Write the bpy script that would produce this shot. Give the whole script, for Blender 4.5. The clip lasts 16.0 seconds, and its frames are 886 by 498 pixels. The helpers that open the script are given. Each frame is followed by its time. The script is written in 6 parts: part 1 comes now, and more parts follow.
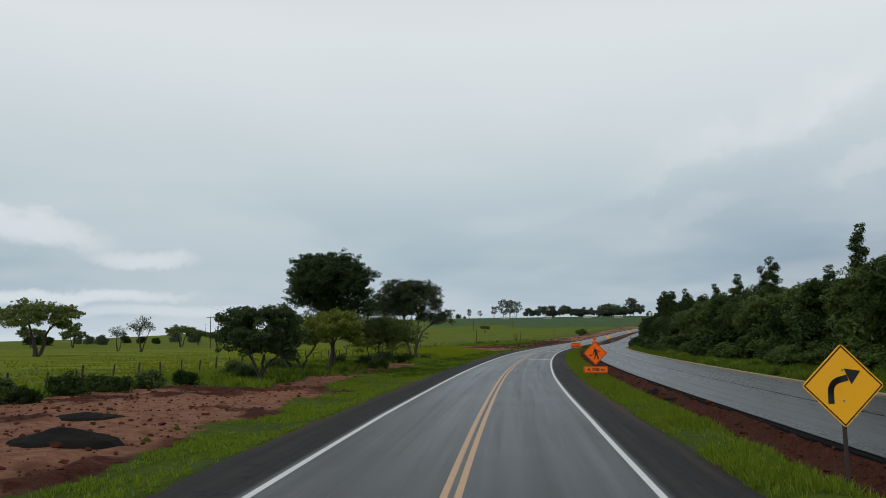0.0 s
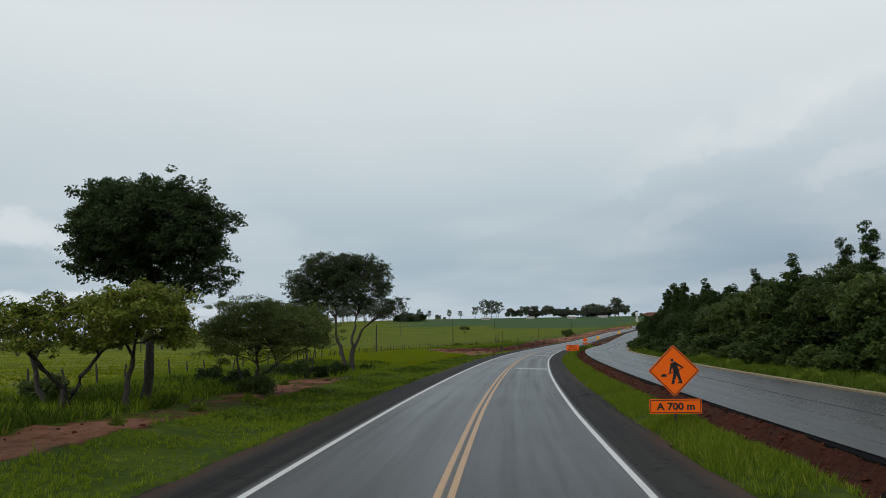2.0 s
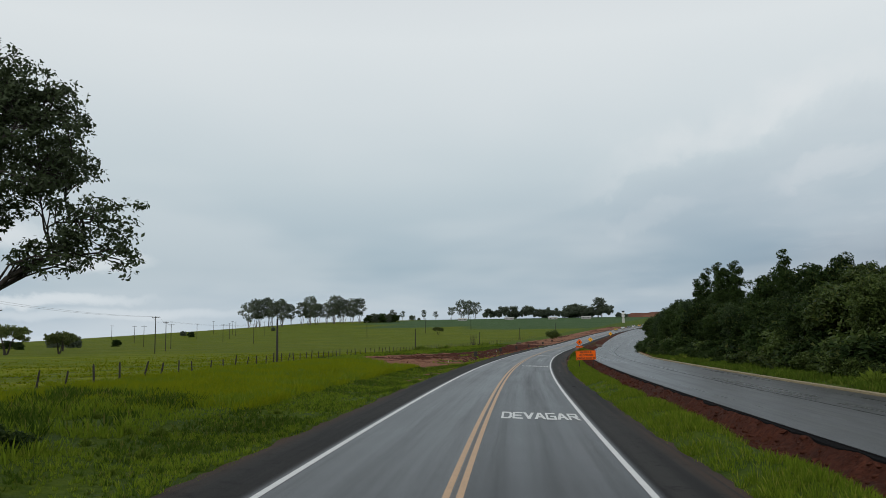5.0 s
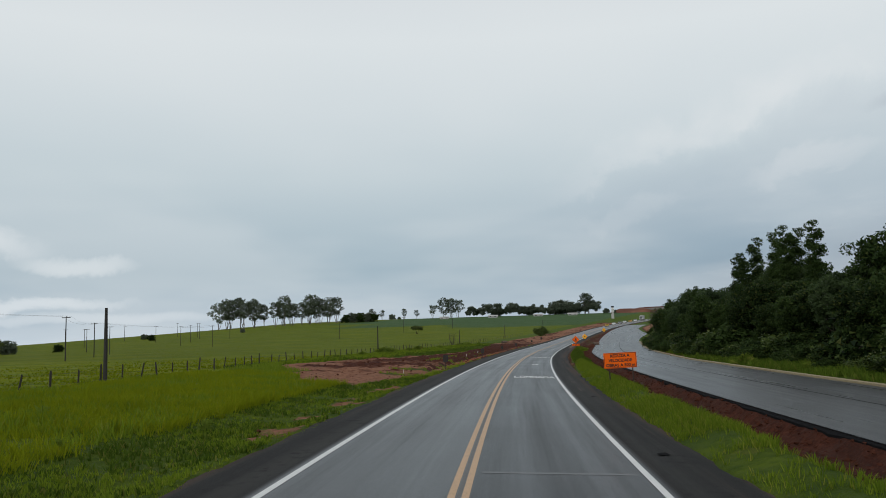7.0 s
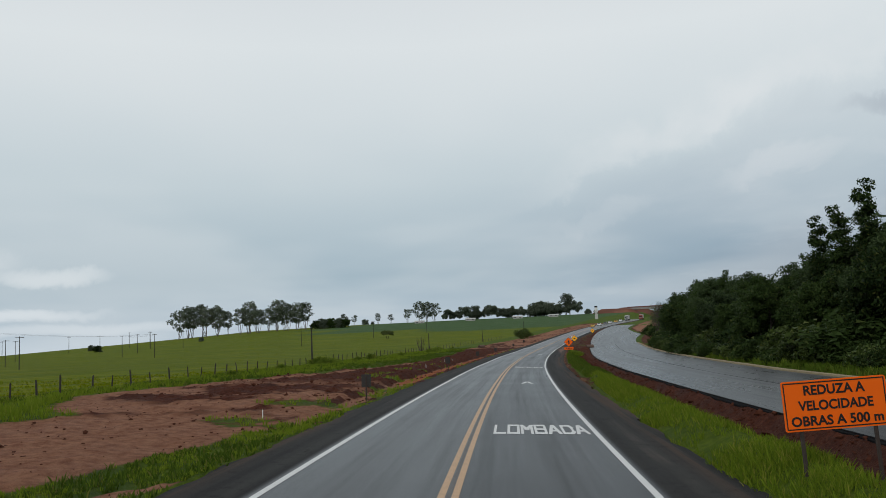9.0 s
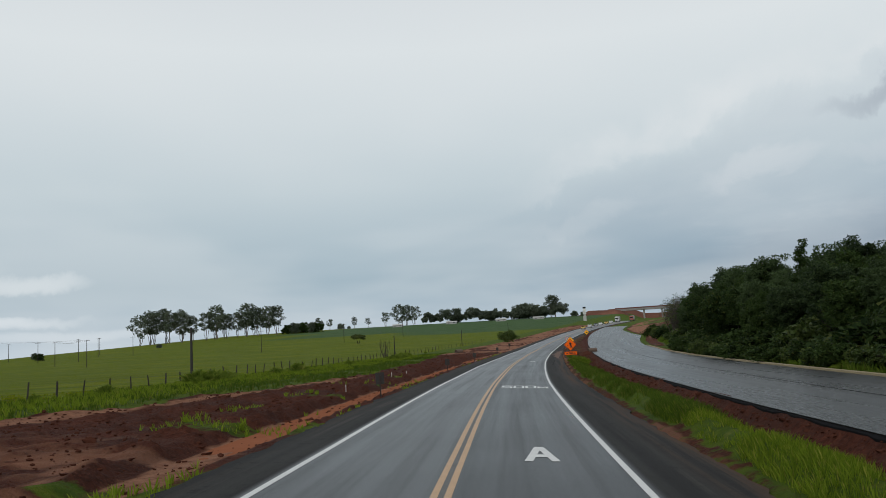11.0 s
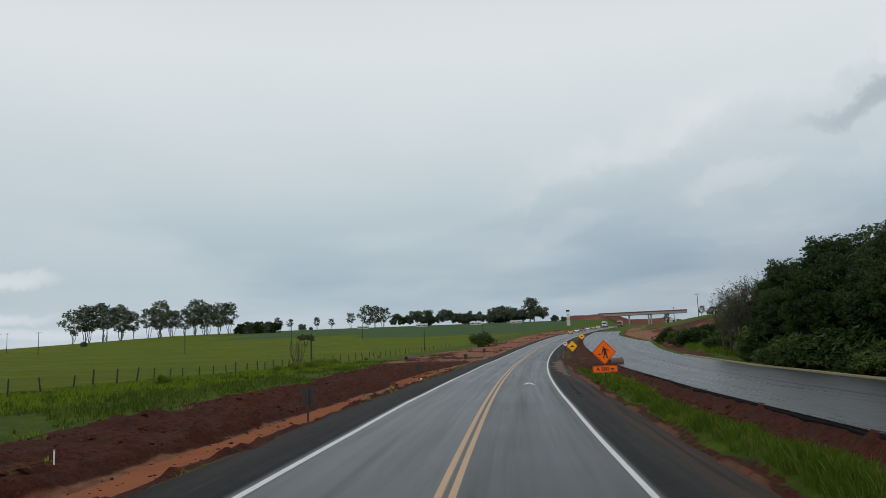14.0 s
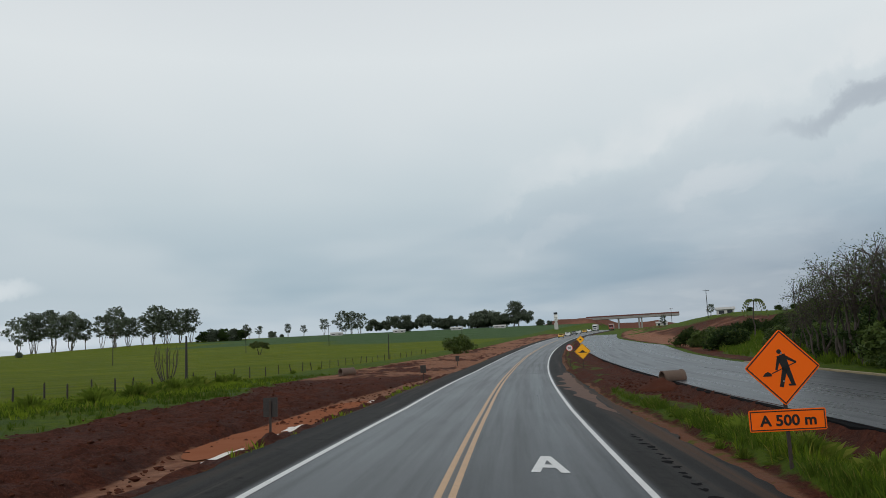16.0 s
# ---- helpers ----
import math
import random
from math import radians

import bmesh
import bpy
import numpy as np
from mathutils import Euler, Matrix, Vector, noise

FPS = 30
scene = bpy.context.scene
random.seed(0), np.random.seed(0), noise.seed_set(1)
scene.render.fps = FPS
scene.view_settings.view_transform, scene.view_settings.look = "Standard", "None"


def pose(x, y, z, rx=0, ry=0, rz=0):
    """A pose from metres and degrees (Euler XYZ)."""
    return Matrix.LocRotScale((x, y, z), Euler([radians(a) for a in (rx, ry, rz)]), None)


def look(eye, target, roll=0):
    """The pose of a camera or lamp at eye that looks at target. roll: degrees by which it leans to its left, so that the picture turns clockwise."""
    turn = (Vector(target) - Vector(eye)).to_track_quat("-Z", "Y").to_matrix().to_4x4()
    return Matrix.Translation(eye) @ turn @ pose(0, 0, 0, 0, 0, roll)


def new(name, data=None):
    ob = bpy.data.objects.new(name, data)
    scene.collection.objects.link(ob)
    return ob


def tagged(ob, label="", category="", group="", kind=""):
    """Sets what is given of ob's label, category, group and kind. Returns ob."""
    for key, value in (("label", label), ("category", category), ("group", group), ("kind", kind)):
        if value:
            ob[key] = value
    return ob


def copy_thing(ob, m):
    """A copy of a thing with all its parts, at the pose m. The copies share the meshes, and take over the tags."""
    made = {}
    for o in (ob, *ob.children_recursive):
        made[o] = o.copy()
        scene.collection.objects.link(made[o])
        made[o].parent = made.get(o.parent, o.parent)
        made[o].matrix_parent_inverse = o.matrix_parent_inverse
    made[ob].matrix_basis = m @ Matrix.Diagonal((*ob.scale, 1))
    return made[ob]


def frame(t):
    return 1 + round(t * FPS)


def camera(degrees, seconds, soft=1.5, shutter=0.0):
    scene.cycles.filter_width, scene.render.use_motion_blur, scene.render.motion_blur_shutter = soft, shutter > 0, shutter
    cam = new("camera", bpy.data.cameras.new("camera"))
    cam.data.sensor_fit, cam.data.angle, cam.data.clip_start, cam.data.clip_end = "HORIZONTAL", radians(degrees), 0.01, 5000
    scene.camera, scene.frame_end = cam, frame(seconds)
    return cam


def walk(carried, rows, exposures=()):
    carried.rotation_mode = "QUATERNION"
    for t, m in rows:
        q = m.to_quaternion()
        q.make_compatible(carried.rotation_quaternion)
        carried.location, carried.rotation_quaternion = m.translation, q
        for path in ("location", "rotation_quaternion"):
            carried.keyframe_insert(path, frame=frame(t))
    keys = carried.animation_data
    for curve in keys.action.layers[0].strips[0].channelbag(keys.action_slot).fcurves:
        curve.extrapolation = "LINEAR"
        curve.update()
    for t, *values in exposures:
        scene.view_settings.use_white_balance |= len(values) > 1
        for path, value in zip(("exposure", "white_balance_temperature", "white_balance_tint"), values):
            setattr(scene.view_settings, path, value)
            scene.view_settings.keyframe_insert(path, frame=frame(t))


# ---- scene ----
cam = camera(58.1, 16.0, soft=0.8)
PATH = [
    (0, (0.72, -2.21, 2.796), (0.521, -0.233, 3.018), -0.7),
    (0.5, (0.563, 5.38, 2.845), (0.377, 7.36, 3.065), -0.7),
    (1, (0.431, 12.971, 2.82), (0.258, 14.951, 3.043), -0.8),
    (1.5, (0.338, 20.592, 2.772), (0.175, 22.572, 2.999), -0.8),
    (2, (0.224, 28.202, 2.734), (0.071, 30.184, 2.959), -0.8),
    (2.5, (0.098, 35.755, 2.715), (-0.044, 37.737, 2.941), -0.5),
    (3, (0.123, 43.308, 2.734), (-0.008, 45.291, 2.953), -0.3),
    (3.5, (0.142, 50.86, 2.728), (0.022, 52.845, 2.947), -0.2),
    (4, (0.203, 58.537, 2.74), (0.089, 60.522, 2.963), -0.4),
    (6.5, (1.127, 97.867, 2.687), (1.058, 99.853, 2.918), -1.5),
    (7, (1.435, 105.931, 2.646), (1.379, 107.917, 2.873), -1.7),
    (7.5, (1.832, 114.152, 2.647), (1.792, 116.138, 2.878), -1.9),
    (8, (2.277, 122.473, 2.631), (2.254, 124.458, 2.868), -2.1),
    (8.5, (2.769, 130.9, 2.567), (2.758, 132.886, 2.803), -2.1),
    (9, (3.362, 139.549, 2.578), (3.363, 141.535, 2.815), -2.8),
    (11.5, (6.854, 183.202, 2.411), (6.909, 185.186, 2.658), -3.0),
    (12, (7.65, 192.0, 2.415), (7.711, 193.984, 2.663), -2.6),
    (12.5, (8.493, 200.885, 2.411), (8.558, 202.868, 2.665), -2.5),
    (13, (9.3, 209.834, 2.392), (9.372, 211.816, 2.646), -1.9),
    (13.5, (10.233, 218.831, 2.378), (10.318, 220.813, 2.629), -2.0),
    (14, (11.366, 227.872, 2.359), (11.469, 229.853, 2.614), -2.2),
    (14.5, (12.604, 237.0, 2.398), (12.722, 238.98, 2.658), -2.8),
    (15, (13.805, 246.177, 2.454), (13.937, 248.154, 2.723), -2.7),
    (15.5, (15.04, 255.412, 2.501), (15.178, 257.39, 2.767), -2.4),
    (16, (16.286, 264.731, 2.467), (16.433, 266.707, 2.737), -2.8),
]
walk(cam, [(t, look(eye, target, roll)) for t, eye, target, roll in PATH])

# ---- world, sun, exposure ----
world = bpy.data.worlds.new("overcast_sky")
scene.world = world
world.use_nodes = True


class Nodes:
    """Short hand for building a node tree."""

    def __init__(self, tree):
        self.t = tree
        tree.nodes.clear()

    def add(self, kind, ins=None, **props):
        n = self.t.nodes.new(kind)
        for k, v in props.items():
            node_prop(n, k, v)
        for k, v in (ins or {}).items():
            if hasattr(v, "is_output"):
                self.t.links.new(v, n.inputs[k])
            else:
                n.inputs[k].default_value = v
        return n

    def math(self, op, a, b=0.0, clamp=False):
        n = self.t.nodes.new("ShaderNodeMath")
        n.operation, n.use_clamp = op, clamp
        for i, v in enumerate((a, b)):
            if hasattr(v, "is_output"):
                self.t.links.new(v, n.inputs[i])
            else:
                n.inputs[i].default_value = v
        return n.outputs[0]

    def mix(self, f, a, b, blend="MIX"):
        n = self.t.nodes.new("ShaderNodeMix")
        n.data_type, n.blend_type = "RGBA", blend
        for i, v in ((0, f), (6, a), (7, b)):
            if hasattr(v, "is_output"):
                self.t.links.new(v, n.inputs[i])
            else:
                n.inputs[i].default_value = (*v, 1) if isinstance(v, tuple) and len(v) == 3 else v
        return n.outputs[2]

    def noise(self, vec, scale, detail=4.0, rough=0.55, dist=0.0):
        n = self.add("ShaderNodeTexNoise", {"Scale": scale, "Detail": detail, "Roughness": rough, "Distortion": dist})
        if vec is not None:
            self.t.links.new(vec, n.inputs["Vector"])
        return n.outputs["Fac"]

    def smooth(self, v, a, b, lo=0.0, hi=1.0):
        n = self.t.nodes.new("ShaderNodeMapRange")
        n.interpolation_type = "SMOOTHSTEP"
        self.t.links.new(v, n.inputs[0])
        for i, x in ((1, a), (2, b), (3, lo), (4, hi)):
            n.inputs[i].default_value = x
        return n.outputs[0]

    def ramp(self, v, stops):
        n = self.t.nodes.new("ShaderNodeValToRGB")
        self.t.links.new(v, n.inputs[0])
        el = n.color_ramp.elements
        while len(el) < len(stops):
            el.new(0.5)
        for e, (p, c) in zip(el, stops):
            e.position, e.color = p, (*c, 1)
        return n.outputs[0]

    def link(self, a, b):
        self.t.links.new(a, b)


def node_prop(n, key, value):
    """The few node properties that the materials set."""
    if key == "operation":
        n.operation = value
    elif key == "attribute_name":
        n.attribute_name = value
    elif key == "sky_type":
        n.sky_type = value
    elif key == "feature":
        n.feature = value
    elif key == "invert":
        n.invert = value


SUN_EL, SUN_AZ = radians(38), radians(212)


def build_sky():
    k = Nodes(world.node_tree)
    sky = k.add("ShaderNodeTexSky", sky_type="NISHITA")
    sky.sun_disc, sky.sun_elevation, sky.sun_rotation = False, SUN_EL, SUN_AZ
    sky.air_density, sky.dust_density = 1.2, 2.0
    way = k.add("ShaderNodeTexCoord").outputs["Generated"]
    sep = k.add("ShaderNodeSeparateXYZ", {0: way})
    up = k.math("MAXIMUM", sep.outputs[2], 0.0)
    low = k.math("ADD", up, 0.16)
    # the cloud deck lies flat: pattern by place on a high plane
    px, py = k.math("DIVIDE", sep.outputs[0], low), k.math("DIVIDE", sep.outputs[1], low)
    deck = k.add("ShaderNodeCombineXYZ", {0: px, 1: py, 2: 0.3}).outputs[0]
    big = k.noise(deck, 0.75, 3.0, 0.5, 0.1)
    fine = k.noise(deck, 2.3, 6.0, 0.55, 0.15)
    right = k.smooth(px, -0.3, 1.6)
    base = k.ramp(up, [(0.0, (0.60, 0.68, 0.75)), (0.03, (0.44, 0.535, 0.62)), (0.09, (0.355, 0.46, 0.535)),
                       (0.20, (0.545, 0.625, 0.665)), (0.36, (0.715, 0.765, 0.785)), (0.46, (0.66, 0.70, 0.73)), (0.8, (0.36, 0.39, 0.42))])
    az = k.math("ARCTAN2", sep.outputs[0], sep.outputs[1])
    puff = k.noise(way, 9.0, 6.0, 0.6, 0.4)
    soft = k.math("SUBTRACT", puff, 0.5)

    def patch(a0, u0, wa, wu, ragged, tilt=0.0):
        """A soft cloud patch at a bearing and height, ragged at its rim."""
        da = k.math("SUBTRACT", az, a0)
        du = k.math("SUBTRACT", k.math("ADD", up, k.math("MULTIPLY", soft, ragged)), k.math("ADD", u0, k.math("MULTIPLY", da, tilt)))
        da, du = k.math("DIVIDE", da, wa), k.math("DIVIDE", du, wu)
        return k.smooth(k.math("ADD", k.math("MULTIPLY", da, da), k.math("MULTIPLY", du, du)), 1.0, 0.0)

    # darker blue-grey rain bank low on the side the road turns to
    lowband = k.math("MULTIPLY", k.smooth(up, 0.0, 0.05), k.smooth(up, 0.24, 0.09))
    bank = k.math("MULTIPLY", lowband, k.smooth(az, -0.15, 0.55))
    col = k.mix(k.math("MULTIPLY", bank, 0.72), base, (0.235, 0.325, 0.42))
    col = k.mix(k.math("MULTIPLY", patch(0.66, 0.055, 0.46, 0.105, 0.06, 0.05), 0.80), col, (0.160, 0.228, 0.320))
    # large soft lighter and darker parts of the deck
    col = k.mix(k.smooth(big, 0.36, 0.66, 0.0, 0.30), col, (0.76, 0.79, 0.80))
    col = k.mix(k.math("MULTIPLY", k.smooth(fine, 0.48, 0.66), k.math("MULTIPLY", right, 0.10)), col, (0.78, 0.80, 0.81))
    # a long pale cloud edge climbing over the bend, grey beneath it
    v = k.math("SUBTRACT", k.math("ADD", up, k.math("MULTIPLY", soft, 0.12)), k.math("ADD", 0.155, k.math("MULTIPLY", az, 0.265)))
    span = k.math("MULTIPLY", k.smooth(az, 0.04, 0.30), k.smooth(az, 1.3, 0.8))
    under = k.math("MULTIPLY", k.math("MULTIPLY", k.smooth(v, 0.004, -0.045), k.smooth(v, -0.16, -0.03)), span)
    col = k.mix(k.math("MULTIPLY", under, 0.20), col, (0.40, 0.46, 0.53))
    pale = k.math("MULTIPLY", k.math("MULTIPLY", k.smooth(v, -0.016, 0.004), k.smooth(v, 0.055, 0.006)), k.math("MULTIPLY", span, k.smooth(k.noise(way, 5.0, 4.0, 0.6), 0.36, 0.58, 0.25, 1.0)))
    col = k.mix(k.math("MULTIPLY", pale, 0.42), col, (0.80, 0.815, 0.82))
    for a0, u0, wa, wu, rg, tl, amount, c in ((0.415, 0.186, 0.085, 0.020, 0.10, 0.12, 0.28, (0.74, 0.76, 0.78)), (0.20, 0.150, 0.08, 0.016, 0.10, 0.1, 0.16, (0.66, 0.70, 0.73)),
                                              (0.62, 0.262, 0.16, 0.026, 0.13, 0.16, 0.55, (0.30, 0.34, 0.40)), (0.58, 0.20, 0.11, 0.020, 0.10, 0.2, 0.2, (0.70, 0.72, 0.75)),
                                              (-0.595, 0.130, 0.12, 0.026, 0.10, -0.1, 0.55, (0.80, 0.83, 0.85)), (-0.461, 0.097, 0.075, 0.016, 0.07, -0.05, 0.55, (0.78, 0.82, 0.84)),
                                              (-0.56, 0.052, 0.19, 0.010, 0.05, 0.0, 0.60, (0.80, 0.84, 0.87)), (-0.44, 0.036, 0.2, 0.008, 0.03, 0.0, 0.40, (0.76, 0.81, 0.85))):
        col = k.mix(k.math("MULTIPLY", patch(a0, u0, wa, wu, rg, tl), amount), col, c)
    skyc = k.add("ShaderNodeBackground", {"Color": sky.outputs[0], "Strength": 0.07})
    cloud = k.add("ShaderNodeBackground", {"Color": col, "Strength": 1.03})
    both = k.add("ShaderNodeMixShader", {0: 0.93, 1: skyc.outputs[0], 2: cloud.outputs[0]})
    out = k.add("ShaderNodeOutputWorld", {0: both.outputs[0]})


build_sky()
sun_data = bpy.data.lights.new("sun", "SUN")
sun_data.energy, sun_data.angle, sun_data.color = 0.9, radians(30), (1.0, 0.97, 0.93)
sun = new("sun", sun_data)
sun.matrix_world = look((math.sin(SUN_AZ) * 100 * math.cos(SUN_EL), math.cos(SUN_AZ) * 100 * math.cos(SUN_EL), 100 * math.sin(SUN_EL)), (0, 0, 0))

# ---- the plan: a long right-hand bend ----
A2, A1, A0 = 0.00031766, -0.02640246, -0.2997641
Y_LO, Y_HI = -120.0, 620.0


def cx(y):
    """x of the old road's centre line at y; straight beyond the bend."""
    y = np.asarray(y, float)
    c = np.clip(y, Y_LO, Y_HI)
    return A2 * c * c + A1 * c + A0 + (y - c) * (2 * A2 * c + A1) + np.interp(y, [-50, 30, 60, 111, 196, 230, 265, 620], [0.06, 0.08, 0.0, 0.17, 0.22, 0.14, 0.23, 0.2])


def hd(y):
    return 2 * A2 * np.clip(np.asarray(y, float), Y_LO, Y_HI) + A1


def rise(y):
    """Height of the old road along its length."""
    return np.interp(y, [-3000, -100, 270, 300, 345, 373, 410, 440, 485, 600, 700, 900, 1500, 3000],
                     [2, 0, 0, 0.15, 0.75, 1.4, 2.5, 3.5, 5.2, 9.6, 13.2, 19.0, 22.0, 14])


def dip(y):
    """Small settling of the old road along its length."""
    return np.interp(y, [-20, 26, 40, 60, 110, 150, 196, 238, 252, 264, 290], [0.03, 0.04, -0.03, -0.075, -0.10, -0.13, -0.195, -0.19, -0.12, -0.02, 0.0])


def fall(y):
    """Superelevation: the old road tips into the bend."""
    return np.interp(y, [-20, 20, 60, 130, 200, 255, 320, 420], [0.022, 0.027, 0.030, 0.042, 0.053, 0.063, 0.063, 0.03])


def widen(y):
    """Extra width of the inner shoulder along the tighter part of the bend."""
    return np.interp(y, [150, 205, 290, 320, 350], [0.0, 0.45, 0.7, 0.45, 0.1])


def field_rise(y):
    return np.interp(y, [-3000, -100, 60, 150, 250, 336, 432, 500, 600, 700, 900, 1100, 1600, 3000],
                     [2, 0.3, 0.4, 0.6, 0.7, 1.0, 2.6, 4.8, 9.6, 15.4, 24.6, 26.5, 22, 10])


def xy(y, d):
    """Plan point at distance d to the right of the centre line."""
    h = hd(y)
    return cx(y) + d * np.sqrt(1 + h * h), y


def off(x, y):
    h = hd(y)
    return (x - cx(y)) / np.sqrt(1 + h * h)


def turn_at(y):
    """Heading of the road, as a turn about z in degrees."""
    return -math.degrees(math.atan(float(hd(y))))


def fence_d(y):
    return np.interp(y, [0, 50, 100, 150, 190, 250, 336, 432, 520], [-23, -21.7, -22.0, -23.6, -26.3, -26.2, -27.6, -30.5, -30])


def near_edge(y):
    return np.interp(y, [-200, 200, 240, 288, 345, 390, 430, 480, 560], [9.4, 9.4, 10.0, 11.0, 11.2, 10.3, 9.1, 7.6, 6.2])


def far_edge(y):
    return np.interp(y, [-200, 190, 250, 290, 320, 350, 380, 400, 424, 445, 470, 495, 620], [17.4, 17.6, 20.2, 21.8, 22.5, 22.8, 23.6, 24.6, 25.6, 23.0, 20.5, 18.0, 15.0])


def ditch_far(y):
    """Outer rim of the muddy channel along the works."""
    return np.interp(y, [180, 200, 262, 282, 290, 304, 314, 335], [7.4, 7.95, 7.6, 7.6, 8.3, 8.5, 7.8, 7.2])


def verge_in(y):
    """Where the grass begins beside the inner shoulder."""
    return np.interp(y, [-60, 160, 200, 262, 300, 340], [5.45, 5.5, 6.45, 6.75, 6.9, 6.3])


_perm = np.random.RandomState(7).rand(257, 257)


def vnoise(x, y):
    """Smooth value noise in 0..1 over the plane."""
    x, y = np.asarray(x, float), np.asarray(y, float)
    xi, yi = np.floor(x).astype(int), np.floor(y).astype(int)
    u, v = x - xi, y - yi
    u, v = u * u * (3 - 2 * u), v * v * (3 - 2 * v)
    a, b, c, d = (_perm[(xi + i) % 257, (yi + j) % 257] for j in (0, 1) for i in (0, 1))
    return (a * (1 - u) + b * u) * (1 - v) + (c * (1 - u) + d * u) * v


def fbm(x, y, n=4):
    s, w, total = 0.0, 0.5, 0.0
    for i in range(n):
        s = s + w * vnoise(x * 2 ** i + 17 * i, y * 2 ** i + 31 * i)
        total += w
        w *= 0.5
    return s / total


def step(v, a, b):
    t = np.clip((v - a) / (b - a), 0, 1)
    return t * t * (3 - 2 * t)


def zones(x, y):
    """Weights of red earth, bright pasture, dark crop and pale sand over the plan."""
    d = off(x, y)
    n1 = (fbm(x * 0.22, y * 0.22) - 0.5) * 2
    n2 = (fbm(x * 0.9 + 50, y * 0.9) - 0.5) * 2
    w = n1 * 3.0 + n2 * 1.0
    # bare ground beside the road
    yard = step(d + w * 0.5, -20.5, -19) * step(d + w * 0.5, -7.7, -8.9) * step(y + w * 2, 43, 34) * step(y, -40, -20)
    track = step(d + w * 0.25, -13.3, -12.3) * step(d + w * 0.25, -9.4, -10.3) * step(y, 30, 44) * step(y + w * 3, 98, 74) * (0.45 + 0.5 * step(n1 + 0.7 * n2, -0.25, 0.25))
    lo = np.interp(y, [150, 160, 170, 183, 200, 215, 232, 262, 300, 340, 400, 620], [-12.5, -14.5, -17.0, -23.0, -20, -16.5, -13.6, -13.6, -14.6, -19, -21, -19])
    hi = np.interp(y, [145, 155, 165, 176, 200], [-9.8, -8.8, -7.6, -5.9, -5.3])
    works = step(d + w * 0.7, lo - 0.8, lo + 0.8) * step(d + w * 0.25, hi + 0.5, hi - 0.5) * step(y + w * 2.5, 150, 159) * step(y, 640, 600)
    tufts = step(fbm(x * 0.33 + 9, y * 0.33 + 4), 0.62, 0.68) * step(d, -12.5, -9.5) * step(y, 262, 235)
    works = works * (1 - 0.6 * tufts)
    bare = step(fbm(x * 0.45 + 21, y * 0.45 + 5), 0.60, 0.67) * step(d, -5.2, -5.7) * step(d, -8.0, -6.8) * step(y, 112, 135) * step(y, 185, 172) * 0.7
    works = np.maximum(works, bare)
    ne, fe = near_edge(y), far_edge(y)
    inner = np.interp(y, [-50, 60, 180, 205, 270, 300, 320], [7.7, 7.6, 7.5, 8.3, 8.5, 7.3, 6.4])
    median = step(d + w * 0.22, inner - 0.25, inner + 0.35) * step(d, ne + 1.2, ne + 1.0)
    median = median * (1 - 0.55 * step(fbm(x * 0.3 + 3, y * 0.3 + 77), 0.56, 0.64) * step(d, ne - 0.9, ne - 1.5))
    vi = verge_in(y)
    gutter = step(y, 175, 200) * step(d, 5.3, 5.4) * step(d + w * 0.12, vi + 0.15, vi - 0.15) * 0.66
    bank = step(d, fe + 1.0, fe + 2.0) * step(y + w * 2, 318, 345) * step(d + w * 0.8, fe + np.interp(y, [400, 430], [6.0, 22.0]), fe + np.interp(y, [400, 430], [3.5, 15.0])) * step(y, 720, 690)
    bank = bank * (1 - step(fbm(x * 0.06 + 31, y * 0.06 + 8), 0.46, 0.56) * 0.95 * step(d, fe + 2, fe + 6))
    bank = np.maximum(bank, step(d, fe + 1.0, fe + 2.0) * step(y + w * 2, 404, 424) * step(d + w * 1.5, fe + 34, fe + 27) * step(y, 520, 470))
    soil = np.clip(yard + track + works + median + bank + gutter, 0, 1)
    fence = fence_d(y)
    border = 640 + 0.25 * (x + 100)
    shift = np.interp(y, [168, 205, 330, 350], [0.0, 3.5, 3.5, 1.0])
    left = step(d, fence + 0.4 + shift, fence - 0.6 + shift)
    crop = left * step(y, border - 4, border + 4) * step(x, -95, -75)
    crop = np.maximum(crop, step(d, fence + 9, fence) * step(y, 560, 640) * step(x, -40, 20))
    field = np.maximum(left * (1 - crop), step(d + w * 0.8, -9.0, -11.5) * step(y + w * 2, 102, 116) * step(y + w * 2, 172, 158) * 0.85)
    strip = step(d, fe + 0.1, fe + 0.3) * step(d + w * 0.15, fe + 1.3, fe + 0.9) * step(y, 345, 335)
    sand = np.clip(0.8 * track + yard * step(n1 + 0.4 * n2, -0.6, 0.05) + works * step(d + w * 0.08, -5.9, -6.2) * step(d + w * 0.08, -ditch_far(y) - 0.1, -ditch_far(y) + 0.15) * 0.9 + gutter * step(d + w * 0.2, vi - 0.25, vi - 0.5) * 0.8
                   + works * np.maximum(step(n1 + 0.4 * n2, -0.35, 0.3) * step(y, 212, 182), step(n1 + 0.6 * n2, -1.1, -0.3) * step(y + d * 0.9, 168, 160)) + 0.9 * strip + bank * step(n1, 0.0, 0.6) * 0.7
                   + works * step(y, 328, 348) * step(n1 + 0.5 * n2, -0.5, 0.1) * 0.9 + bank * step(y, 340, 356) * 0.35 + bank * step(d, fe + 2, fe + 4) * step(d, fe + 11, fe + 8) * step(y, 385, 410) * 0.6 + works * step(d, lo - 1.0, lo - 0.2) * step(d, lo + 2.4, lo + 1.2) * step(y, 260, 235) * 0.8, 0, 1)
